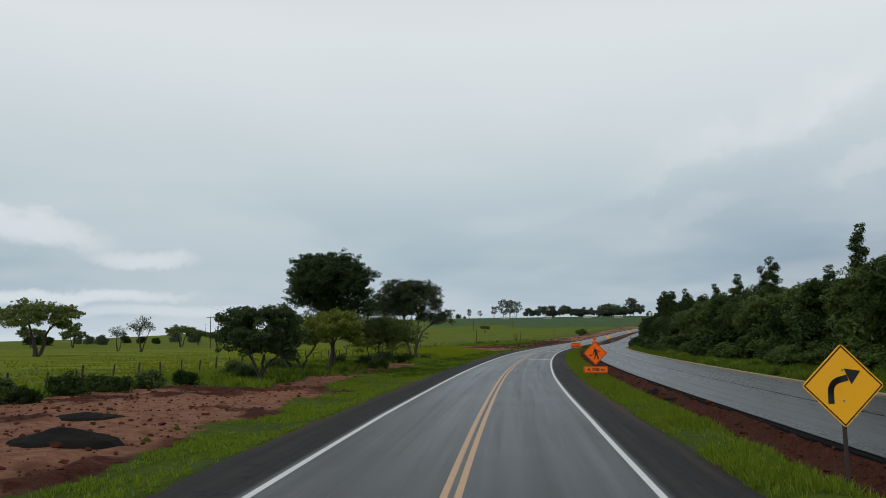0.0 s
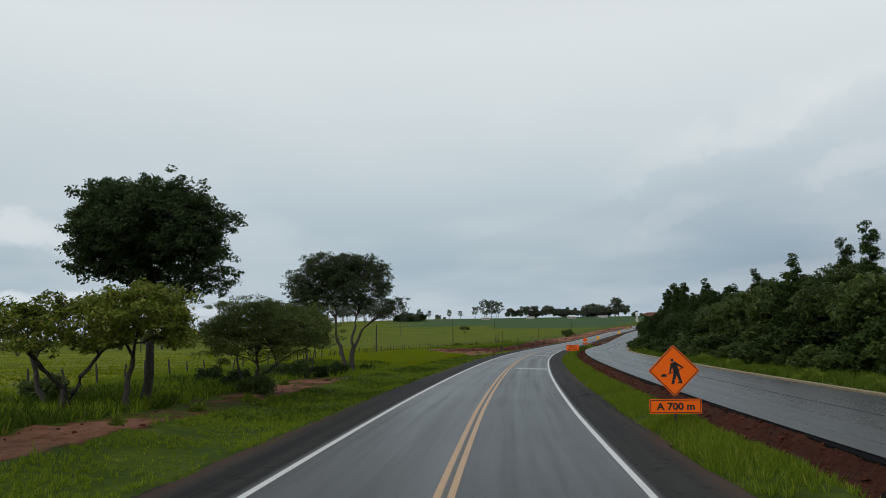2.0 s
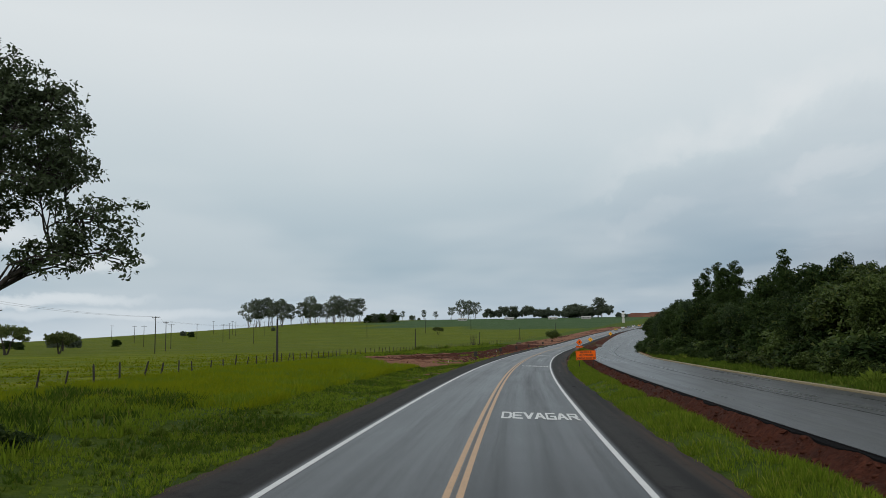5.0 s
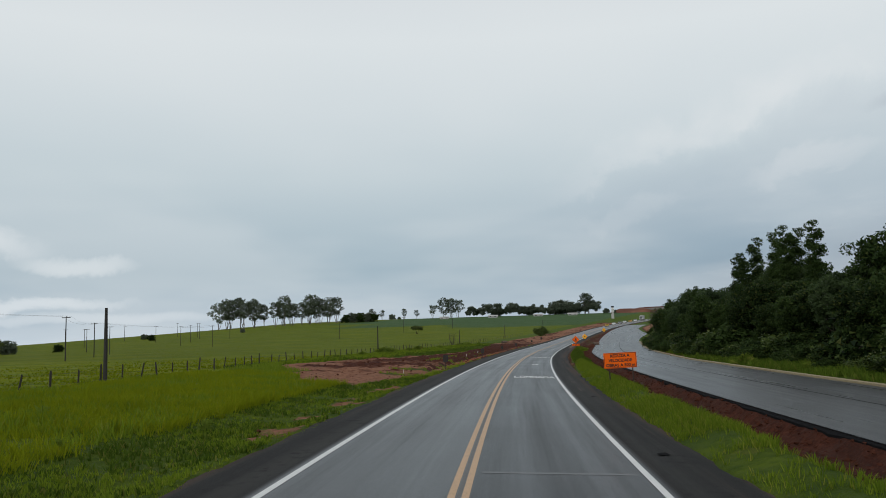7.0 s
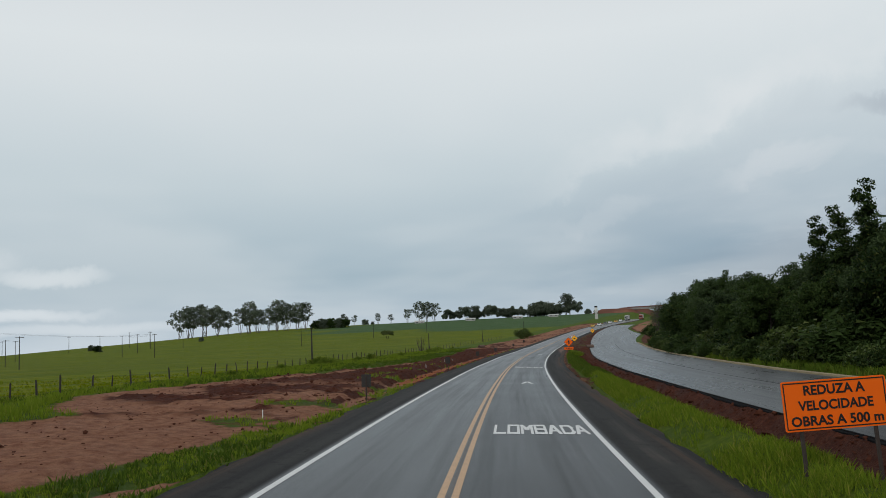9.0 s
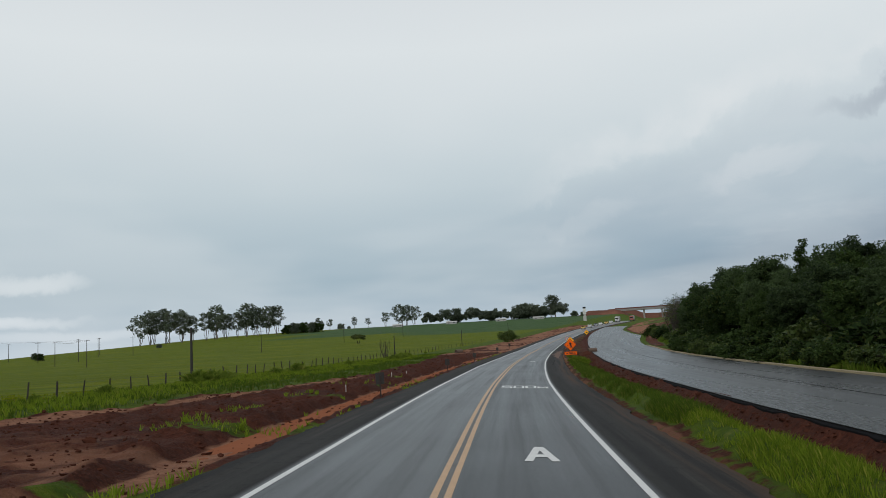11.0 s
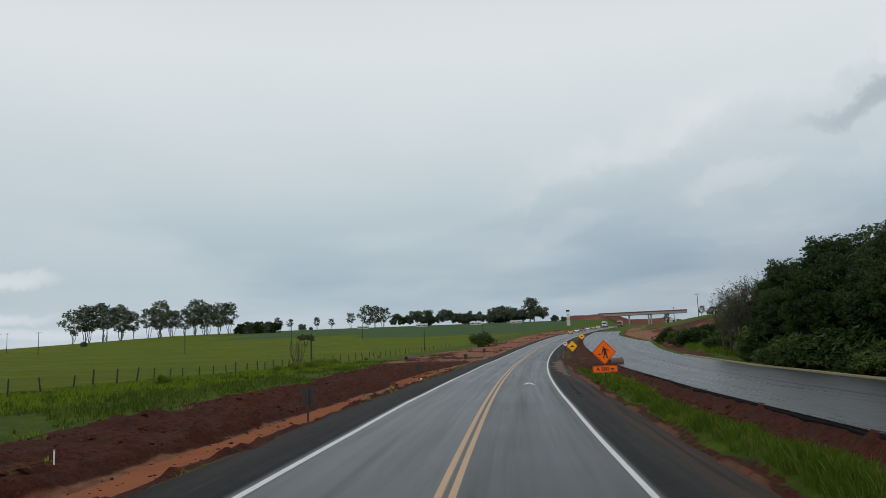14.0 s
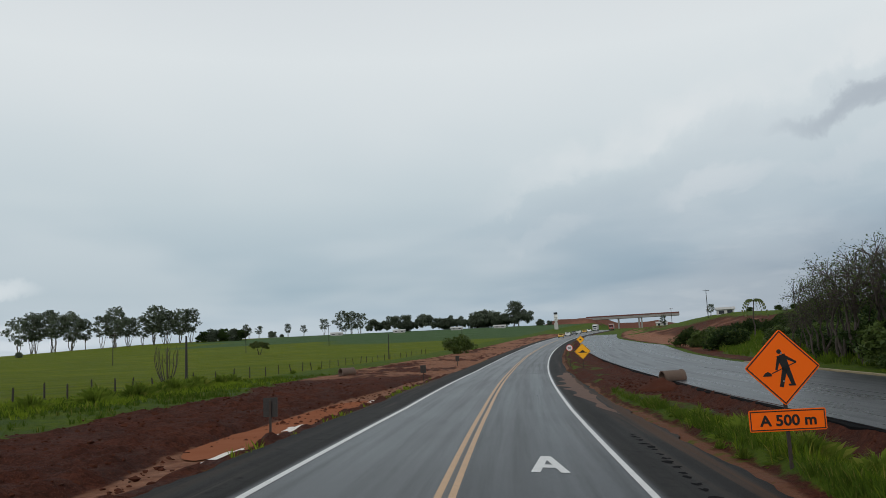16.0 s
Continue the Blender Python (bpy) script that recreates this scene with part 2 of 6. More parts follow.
    soil = np.clip(soil + strip, 0, 1)
    return soil, field, crop, sand


def ground_z(x, y):
    """The ground sheet; it runs a little under the paved strips."""
    x, y = np.asarray(x, float), np.asarray(y, float)
    d = off(x, y)
    r, fr = rise(y), field_rise(y)
    fr = fr * (0.25 + 0.75 * step(x, -480, -125)) - 6 * step(x, -300, -1500) * step(y, 100, 500)
    n1 = fbm(x * 0.05, y * 0.05) - 0.5
    n3 = fbm(x * 0.8, y * 0.8) - 0.5
    soil, field, crop, sand = zones(x, y)
    over = step(d - widen(y), 5.6, 6.7)
    z = (r + dip(y) - fall(y) * np.clip(d, -6, 5.7 + widen(y))) * (1 - over) + (r - 0.014 * np.clip(d, -6, 60)) * over
    # outside to the pasture: shallow swale, then up to the fence line
    left = step(d, -6.2, -24.0)
    z = z * (1 - left) + fr * left
    swale = step(d, -5.4, -6.6) * step(d, -10.5, -7.5)
    works_y = step(y, 164, 186)
    z = z - swale * 0.18
    # along the works: a lumpy lip, a muddy channel, a cut bank and tilled earth behind it
    u = -d + 0.28 * (vnoise(y * 0.45, y * 0 + 3) - 0.5) + 0.12 * (vnoise(y * 1.7, y * 0 + 8) - 0.5)
    far = ditch_far(y)
    edge = r + dip(y) + fall(y) * 5.4
    lip = 0.03 * step(u, 5.5, 5.7) * step(u, 6.2, 5.9)
    cut = np.interp(y, [180, 205, 262, 285, 330, 380], [0.14, 0.19, 0.18, 0.17, 0.15, 0.1])
    works_z = edge - 0.10 + lip - cut * step(u, 5.95, 6.25) * step(u, far + 0.40, far - 0.05)
    works_z = works_z + step(u, far + 0.25, far + 0.6) * np.interp(y, [180, 215, 262, 300, 340], [0.14, 0.20, 0.12, 0.08, 0.0]) + step(u, far + 0.6, 13.0) * 0.16 + 0.25 * n1 * step(u, 9, 12)
    dirt = works_y * step(y, 640, 560) * step(u, 5.3, 5.6)
    back = step(u, 13.0, 22.0)
    z = z * (1 - dirt) + (works_z * (1 - back) + fr * back) * dirt
    # between the two roads
    ne, fe = near_edge(y), far_edge(y)
    z = z - 0.13 * step(y, 175, 200) * step(d, 5.75 + widen(y), 6.0 + widen(y)) * step(d, verge_in(y) + 0.5, verge_in(y) + 0.1)
    hollow = step(d, 7.0, 8.1) * step(d, ne + 0.3, ne - 0.7)
    z = z - hollow * 0.42 + step(d, ne - 0.5, ne + 0.1) * 0.16
    # beyond the new road
    wood = step(d, fe + 2.5, fe + 12)
    z = z + wood * (0.9 + 1.6 * n1) + step(d, fe + 6, fe + 40) * step(y, 315, 372) * 5.5 * step(y, 640, 560)
    z = z + step(d, fe + 30, fe + 300) * 4
    out = np.abs(d) > 5.6
    rough = np.where(soil > 0.3, 0.17 * soil, 0.12) * np.where(d > 5, 0.4, 1.0)
    ditch = step(d, -5.9, -6.2) * step(d, -ditch_far(y) - 0.2, -ditch_far(y) + 0.1) * step(y, 170, 190)
    rough = rough * (1 - 0.85 * ditch)
    paved = ((d > -5.7) & (d < 5.8 + widen(y))) | ((d > ne - 0.1) & (d < fe + 0.5))
    z = z + np.where(paved, 0.0, rough * n3 + 0.12 * n1 * step(np.abs(d), 5.6, 9))
    clod = np.maximum(fbm(x * 2.1 + 5, y * 2.1) - 0.50, 0) * 0.8 * np.where(d > 5, 0.6, 1.0) * (1 - 0.85 * ditch)
    z = z + np.where(paved, 0, soil * (1 - 0.6 * sand) * clod)
    z = np.where((d > -5.45) & (d < 5.6 + widen(y)), np.minimum(z, r + dip(y) - fall(y) * d - 0.10), z)
    z = np.where((d > ne + 0.12) & (d < fe - 0.05), z - 0.14, z)
    return z


def gz(x, y):
    return float(ground_z(np.array([x]), np.array([y]))[0])


# ---- materials ----
def material(name, build):
    m = bpy.data.materials.new(name)
    m.use_nodes = True
    k = Nodes(m.node_tree)
    s = k.add("ShaderNodeBsdfPrincipled")
    build(k, s)
    o = k.add("ShaderNodeOutputMaterial")
    if not o.inputs[0].is_linked:
        k.link(s.outputs[0], o.inputs[0])
    return m


def bump(k, s, height, strength, distance):
    b = k.add("ShaderNodeBump", {"Height": height, "Strength": strength, "Distance": distance})
    k.link(b.outputs[0], s.inputs["Normal"])


def where(k):
    return k.add("ShaderNodeNewGeometry").outputs["Position"]


def plain(name, color, rough=0.5, metal=0.0, vary=0.15, scale=6.0, spec=0.5, bumpy=0.0, dirt=None):
    """Paint, metal or concrete with grain at two scales."""

    def build(k, s):
        p = k.add("ShaderNodeTexCoord").outputs["Object"]
        n = k.noise(p, scale, 5.0, 0.6)
        n2 = k.noise(p, scale * 9, 3.0, 0.6)
        dark = tuple(c * (1 - vary) for c in color)
        light = tuple(min(1, c * (1 + vary)) for c in color)
        c = k.mix(n, dark, light)
        if dirt:
            c = k.mix(k.smooth(k.noise(p, scale * 0.6, 6.0, 0.65), 0.52, 0.75, 0.0, 0.6), c, dirt)
        k.link(c, s.inputs["Base Color"])
        s.inputs["Metallic"].default_value = metal
        s.inputs["Specular IOR Level"].default_value = spec
        k.link(k.smooth(n2, 0.2, 0.8, max(0.03, rough - 0.1), min(1, rough + 0.12)), s.inputs["Roughness"])
        if bumpy:
            bump(k, s, n2, bumpy, 0.02)

    return material(name, build)


def ground_material():
    def build(k, s):
        p = where(k)
        z = k.add("ShaderNodeAttribute", attribute_name="zone")
        rgb = k.add("ShaderNodeSeparateColor", {0: z.outputs["Color"]})
        soil_w, field_w, crop_w, sand_w = rgb.outputs[0], rgb.outputs[1], rgb.outputs[2], z.outputs["Alpha"]
        big, mid, fine, grain = k.noise(p, 0.045, 4.0), k.noise(p, 0.35, 5.0, 0.6), k.noise(p, 2.6, 5.0, 0.65), k.noise(p, 14.0, 4.0, 0.65)
        # verge grass: mixed greens with dry straw
        grass = k.mix(k.smooth(mid, 0.3, 0.7), (0.050, 0.086, 0.009), (0.105, 0.148, 0.014))
        grass = k.mix(k.smooth(fine, 0.38, 0.72, 0.0, 0.75), grass, (0.038, 0.072, 0.009))
        grass = k.mix(k.smooth(k.noise(p, 0.8, 6.0, 0.7), 0.56, 0.74, 0.0, 0.7), grass, (0.165, 0.165, 0.030))
        # pasture: bright yellow-green with mown streaks
        sep = k.add("ShaderNodeSeparateXYZ", {0: p})
        lines = k.add("ShaderNodeCombineXYZ", {0: k.math("MULTIPLY", sep.outputs[0], 0.25), 1: k.math("MULTIPLY", sep.outputs[1], 1.3), 2: 0.0}).outputs[0]
        streak = k.noise(lines, 0.16, 5.0, 0.6)
        field = k.mix(k.smooth(big, 0.35, 0.68), (0.140, 0.180, 0.004), (0.205, 0.222, 0.005))
        field = k.mix(k.smooth(streak, 0.44, 0.60, 0.0, 0.85), field, (0.082, 0.120, 0.005))
        field = k.mix(k.smooth(mid, 0.55, 0.75, 0.0, 0.5), field, (0.170, 0.152, 0.014))
        field = k.mix(k.smooth(fine, 0.5, 0.8, 0.0, 0.4), field, (0.050, 0.085, 0.007))
        # the pasture turns darker and duller further along
        field = k.mix(k.smooth(sep.outputs[1], 190.0, 300.0, 0.0, 0.55), field, (0.074, 0.100, 0.005))
        crop = k.mix(k.smooth(streak, 0.35, 0.65), (0.044, 0.086, 0.030), (0.066, 0.116, 0.042))
        # wet red earth, paler where it is sandy and washed
        soil = k.mix(k.smooth(mid, 0.3, 0.7), (0.062, 0.021, 0.013), (0.120, 0.040, 0.024))
        soil = k.mix(k.smooth(fine, 0.36, 0.7, 0.0, 0.75), soil, (0.046, 0.014, 0.009))
        lump = k.noise(p, 6.0, 5.0, 0.7)
        soil = k.mix(k.smooth(lump, 0.46, 0.62, 0.0, 0.6), soil, (0.030, 0.011, 0.007))
        soil = k.mix(k.smooth(grain, 0.52, 0.72, 0.0, 0.7), soil, (0.155, 0.057, 0.033))
        pale = k.mix(k.smooth(fine, 0.3, 0.75), (0.330, 0.165, 0.100), (0.175, 0.072, 0.043))
        soil = k.mix(k.smooth(k.math("ADD", sand_w, k.math("MULTIPLY", k.math("SUBTRACT", fine, 0.5), 0.7)), 0.25, 0.75), soil, pale)
        rag = k.math("MULTIPLY", k.math("SUBTRACT", k.noise(p, 1.5, 6.0, 0.7), 0.5), 1.5)
        sel = lambda w: k.smooth(k.math("ADD", w, rag), 0.35, 0.65)  # noqa: E731
        c = k.mix(sel(field_w), grass, field)
        c = k.mix(sel(crop_w), c, crop)
        c = k.mix(sel(soil_w), c, soil)
        k.link(c, s.inputs["Base Color"])
        k.link(k.smooth(mid, 0.3, 0.7, 0.72, 0.95), s.inputs["Roughness"])
        s.inputs["Specular IOR Level"].default_value = 0.06
        h = k.math("ADD", k.math("ADD", k.math("MULTIPLY", fine, 0.7), k.math("MULTIPLY", grain, 0.4)), k.math("MULTIPLY", lump, 0.6))
        bump(k, s, h, 1.0, 0.22)

    return material("ground", build)


def asphalt_material(name, dark, light, wet, marks=True):
    """Damp asphalt; the strip's own length and width run in the u and v of its map."""

    def build(k, s):
        p = where(k)
        uv = k.add("ShaderNodeUVMap").outputs[0]
        sep = k.add("ShaderNodeSeparateXYZ", {0: uv})
        across, along = sep.outputs[0], sep.outputs[1]
        run = k.add("ShaderNodeCombineXYZ", {0: k.math("MULTIPLY", across, 1.1), 1: k.math("MULTIPLY", along, 0.012), 2: 0.0}).outputs[0]
        lanes = k.noise(run, 1.0, 4.0, 0.55)
        blot = k.noise(p, 0.12, 5.0, 0.6)
        seam = k.add("ShaderNodeCombineXYZ", {0: k.math("MULTIPLY", across, 2.0), 1: k.math("MULTIPLY", along, 0.035), 2: 0.0}).outputs[0]
        patch = k.noise(seam, 1.0, 5.0, 0.6)
        grain = k.noise(p, 60.0, 3.0, 0.7)
        c = k.mix(k.smooth(lanes, 0.3, 0.7), dark, light)
        c = k.mix(k.smooth(patch, 0.45, 0.75, 0.0, 0.35), c, tuple(v * 0.55 for v in dark))
        c = k.mix(k.smooth(grain, 0.55, 0.8, 0.0, 0.35), c, tuple(min(1, v * 1.9) for v in light))
        if marks:
            # shoulders are older and darker, with pale washed silt in places
            side = k.math("ABSOLUTE", across)
            sh = k.smooth(side, 3.68, 3.9)
            speck = k.noise(p, 2.2, 6.0, 0.7)
            old = k.mix(k.smooth(patch, 0.35, 0.7), (0.016, 0.0155, 0.015), (0.040, 0.039, 0.037))
            old = k.mix(k.smooth(speck, 0.52, 0.7, 0.0, 0.8), old, (0.010, 0.010, 0.010))
            silt = k.math("MULTIPLY", k.smooth(k.noise(run, 1.7, 6.0, 0.7), 0.55, 0.72, 0.0, 0.7), k.smooth(blot, 0.42, 0.6))
            old = k.mix(silt, old, (0.085, 0.073, 0.064))
            edge = k.math("MULTIPLY", k.smooth(side, 4.7, 5.5), k.smooth(patch, 0.42, 0.62))
            old = k.mix(edge, old, (0.070, 0.042, 0.028))
            c = k.mix(k.smooth(across, -0.25, 0.1, 0.0, 0.42), c, (0.008, 0.009, 0.011))
            c = k.mix(sh, c, old)
            # wheel tracks, a little smoother and paler
            w1 = k.math("ABSOLUTE", k.math("SUBTRACT", side, 1.0))
            w2 = k.math("ABSOLUTE", k.math("SUBTRACT", side, 2.7))
            tr = k.math("MAXIMUM", k.smooth(w1, 0.45, 0.1), k.smooth(w2, 0.45, 0.1))
            c = k.mix(k.math("MULTIPLY", tr, 0.5), c, tuple(v * 1.35 for v in light))
        k.link(c, s.inputs["Base Color"])
        r = k.math("ADD", k.smooth(blot, 0.3, 0.7, wet, wet + 0.03), k.math("MULTIPLY", k.math("SUBTRACT", lanes, 0.5), 0.22))
        r = k.math("ADD", r, k.smooth(patch, 0.4, 0.75, 0.0, 0.08), clamp=True)
        if marks:
            r = k.math("ADD", r, k.math("MULTIPLY", sh, 0.40), clamp=True)
        k.link(r, s.inputs["Roughness"])
        if marks:
            lane = k.smooth(across, -0.3, 0.2, 0.27, 0.15)
            k.link(k.mix(k.smooth(side, 3.6, 3.9), k.add("ShaderNodeCombineXYZ", {0: lane, 1: lane, 2: lane}).outputs[0], (0.07, 0.07, 0.07)), s.inputs["Specular IOR Level"])
        else:
            s.inputs["Specular IOR Level"].default_value = 0.17
        bump(k, s, k.math("ADD", grain, k.math("MULTIPLY", patch, 0.4)), 0.35, 0.01)

    return material(name, build)


def paint_material(name, color, wear):
    def build(k, s):
        p = where(k)
        n, n2 = k.noise(p, 3.0, 6.0, 0.7), k.noise(p, 28.0, 4.0, 0.7)
        c = k.mix(k.smooth(n, 0.35, 0.75, 0.0, 0.35), color, tuple(v * 0.6 for v in color))
        c = k.mix(k.smooth(n2, 0.62 - wear * 0.2, 0.8, 0.0, 0.75), c, (0.06, 0.06, 0.062))
        k.link(c, s.inputs["Base Color"])
        s.inputs["Roughness"].default_value = 0.5
        bump(k, s, n2, 0.3, 0.005)

    return material(name, build)


def leaf_material(name, dark, light, tip=None, gloss=0.5, spec=0.22):
    def build(k, s):
        g = k.add("ShaderNodeNewGeometry")
        o = k.add("ShaderNodeObjectInfo")
        big = k.noise(g.outputs["Position"], 0.5, 3.0, 0.5)
        c = k.mix(k.smooth(g.outputs["Random Per Island"], 0.05, 0.95), dark, light)
        c = k.mix(k.smooth(big, 0.35, 0.7, 0.0, 0.45), c, tuple(v * 0.75 for v in dark))
        if tip:
            c = k.mix(k.smooth(g.outputs["Random Per Island"], 0.86, 0.95, 0.0, 0.85), c, tip)
        c = k.mix(k.smooth(o.outputs["Random"], 0.0, 1.0, 0.0, 0.55), c, tuple(v * 1.25 for v in light))
        k.link(c, s.inputs["Base Color"])
        s.inputs["Roughness"].default_value = gloss
        s.inputs["Specular IOR Level"].default_value = spec
        tr = k.add("ShaderNodeBsdfTranslucent", {"Color": c})
        mixed = k.add("ShaderNodeMixShader", {0: 0.36, 1: s.outputs[0], 2: tr.outputs[0]})
        out = k.add("ShaderNodeOutputMaterial", {0: mixed.outputs[0]})

    m = material(name, build)
    # keep the mixed output as the only one
    outs = [n for n in m.node_tree.nodes if n.bl_idname == "ShaderNodeOutputMaterial"]
    m.node_tree.nodes.remove(outs[1])
    return m


def bark_material(name, dark, light):
    def build(k, s):
        p = k.add("ShaderNodeTexCoord").outputs["Object"]
        sep = k.add("ShaderNodeSeparateXYZ", {0: p})
        v = k.add("ShaderNodeCombineXYZ", {0: sep.outputs[0], 1: sep.outputs[1], 2: k.math("MULTIPLY", sep.outputs[2], 0.18)}).outputs[0]
        n = k.noise(v, 14.0, 5.0, 0.65)
        n2 = k.noise(p, 1.2, 4.0, 0.6)
        c = k.mix(k.smooth(n, 0.3, 0.7), dark, light)
        c = k.mix(k.smooth(n2, 0.5, 0.7, 0.0, 0.5), c, tuple(v * 0.6 for v in dark))
        k.link(c, s.inputs["Base Color"])
        s.inputs["Roughness"].default_value = 0.9
        bump(k, s, n, 0.8, 0.03)

    return material(name, build)


M_GROUND = ground_material()
M_ROAD = asphalt_material("damp_asphalt", (0.016, 0.0175, 0.020), (0.030, 0.032, 0.035), 0.30)
M_NEWROAD = asphalt_material("new_asphalt", (0.016, 0.018, 0.021), (0.030, 0.033, 0.038), 0.27, marks=False)
M_BLACKEDGE = plain("fresh_bitumen", (0.010, 0.010, 0.011), 0.95, spec=0.04, bumpy=0.8, scale=4)
M_WHITE = paint_material("white_road_paint", (0.72, 0.72, 0.70), 0.35)
M_YELLOW = paint_material("yellow_road_paint", (0.56, 0.34, 0.17), 0.7)
M_ORANGE = plain("orange_sheeting", (1.0, 0.150, 0.006), 0.5, vary=0.03, scale=3, spec=0.2, dirt=(0.94, 0.14, 0.008))
M_AMBER = plain("amber_sheeting", (1.0, 0.46, 0.006), 0.42, vary=0.04, scale=3, dirt=(0.80, 0.36, 0.01))
M_SIGNWHITE = plain("white_sheeting", (0.75, 0.75, 0.74), 0.4, vary=0.05)
M_SIGNRED = plain("red_sheeting", (0.55, 0.02, 0.02), 0.4, vary=0.05)
M_BLACK = plain("black_vinyl", (0.010, 0.010, 0.010), 0.5, vary=0.1)
M_SIGNBACK = plain("grey_sign_back", (0.030, 0.027, 0.025), 0.7, vary=0.3, scale=3, dirt=(0.035, 0.025, 0.02))
M_POST = plain("weathered_post", (0.040, 0.028, 0.023), 0.85, vary=0.35, scale=5, bumpy=0.4)
M_STEEL = plain("galvanised_steel", (0.30, 0.31, 0.32), 0.5, metal=0.7, vary=0.2, dirt=(0.16, 0.09, 0.06))
M_FENCE = plain("fence_timber", (0.036, 0.030, 0.026), 0.9, vary=0.4, scale=4, bumpy=0.5)
M_POLE = plain("pole_concrete", (0.034, 0.030, 0.027), 0.85, vary=0.25, scale=2, bumpy=0.3, dirt=(0.035, 0.028, 0.022))
M_WIRE = plain("dull_wire", (0.05, 0.05, 0.05), 0.6, metal=0.5)
M_KERB = plain("sandy_kerb", (0.30, 0.24, 0.14), 0.9, vary=0.3, scale=1.5, bumpy=0.5, dirt=(0.16, 0.10, 0.06))
M_CONCRETE = plain("concrete", (0.40, 0.37, 0.34), 0.85, vary=0.2, scale=1.2, bumpy=0.4, dirt=(0.24, 0.13, 0.08))
M_PIPE = plain("pipe_concrete", (0.135, 0.092, 0.070), 0.9, vary=0.2, scale=1.4, bumpy=0.4, dirt=(0.20, 0.08, 0.045))
M_BRIDGE = plain("bridge_concrete", (0.27, 0.25, 0.235), 0.85, vary=0.15, scale=0.4, dirt=(0.25, 0.16, 0.12))
M_REDSTEEL = plain("oxide_red_beam", (0.13, 0.040, 0.028), 0.75, vary=0.2, scale=0.5)
M_PALEWALL = plain("pale_render", (0.44, 0.43, 0.41), 0.8, vary=0.1, scale=0.8)
M_ROOF = plain("clay_roof", (0.22, 0.09, 0.055), 0.85, vary=0.3, scale=1.5)
M_GLASS = plain("dark_glass", (0.012, 0.014, 0.016), 0.12, vary=0.1)
M_CARWHITE = plain("white_car_paint", (0.74, 0.74, 0.73), 0.28, vary=0.04, scale=1)
M_CARYELLOW = plain("yellow_machine_paint", (0.62, 0.36, 0.03), 0.45, vary=0.1, scale=1)
M_CARGREY = plain("grey_car_paint", (0.16, 0.17, 0.18), 0.28, vary=0.1, scale=1)
M_CARRED = plain("red_truck_paint", (0.42, 0.05, 0.03), 0.35, vary=0.1, scale=1)
M_TYRE = plain("tyre_rubber", (0.018, 0.018, 0.018), 0.85)
M_CHAR = plain("bitumen_heap", (0.012, 0.011, 0.010), 0.95, vary=0.5, scale=3, spec=0.1, bumpy=1.0, dirt=(0.028, 0.020, 0.016))
M_WATER = material("muddy_water", lambda k, s: (k.link(k.mix(k.noise(where(k), 0.8, 4.0), (0.235, 0.080, 0.040), (0.30, 0.125, 0.072)), s.inputs["Base Color"]),
                                               k.link(k.smooth(k.noise(where(k), 2.0, 3.0), 0.3, 0.7, 0.30, 0.45), s.inputs["Roughness"])))
M_WATER.node_tree.nodes["Principled BSDF"].inputs["Specular IOR Level"].default_value = 0.0
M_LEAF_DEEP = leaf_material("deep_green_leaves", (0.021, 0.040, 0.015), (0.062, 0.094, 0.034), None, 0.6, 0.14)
M_LEAF_OLIVE = leaf_material("olive_leaves", (0.058, 0.085, 0.022), (0.145, 0.180, 0.048), (0.19, 0.18, 0.06))
M_LEAF_LIME = leaf_material("yellow_green_leaves", (0.100, 0.140, 0.018), (0.230, 0.270, 0.040), (0.32, 0.27, 0.05))
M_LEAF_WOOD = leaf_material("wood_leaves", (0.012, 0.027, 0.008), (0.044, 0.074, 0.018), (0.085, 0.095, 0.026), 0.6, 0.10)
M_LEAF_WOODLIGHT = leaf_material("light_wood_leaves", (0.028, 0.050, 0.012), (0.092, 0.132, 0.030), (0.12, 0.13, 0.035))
M_LEAF_DUSK = leaf_material("dusky_leaves", (0.022, 0.036, 0.016), (0.070, 0.094, 0.042))
M_LEAF_GREY = leaf_material("grey_green_leaves", (0.040, 0.058, 0.026), (0.105, 0.130, 0.062))
# far leaves paled and greyed: distance haze put into their base colour
M_LEAF_HAZED = leaf_material("hazed_grove_leaves", (0.072, 0.094, 0.062), (0.155, 0.185, 0.125))
M_GRASS = leaf_material("grass_blades", (0.064, 0.120, 0.010), (0.190, 0.255, 0.022), (0.30, 0.26, 0.06), 0.8, 0.05)
M_WEED = leaf_material("weed_blades", (0.075, 0.125, 0.016), (0.190, 0.255, 0.036), (0.26, 0.26, 0.06), 0.8, 0.05)
M_GRASS_TALL = leaf_material("tall_grass_blades", (0.045, 0.085, 0.010), (0.110, 0.165, 0.020), (0.20, 0.18, 0.05), 0.8, 0.05)
M_PASTURE = leaf_material("pasture_blades", (0.120, 0.165, 0.006), (0.230, 0.265, 0.012), (0.26, 0.22, 0.025), 0.8, 0.03)
M_BARK = bark_material("dark_bark", (0.024, 0.019, 0.015), (0.065, 0.054, 0.044))
M_BARK_PALE = bark_material("pale_bark", (0.10, 0.085, 0.070), (0.24, 0.21, 0.18))
M_TWIG = bark_material("bare_twigs", (0.040, 0.030, 0.024), (0.085, 0.070, 0.058))


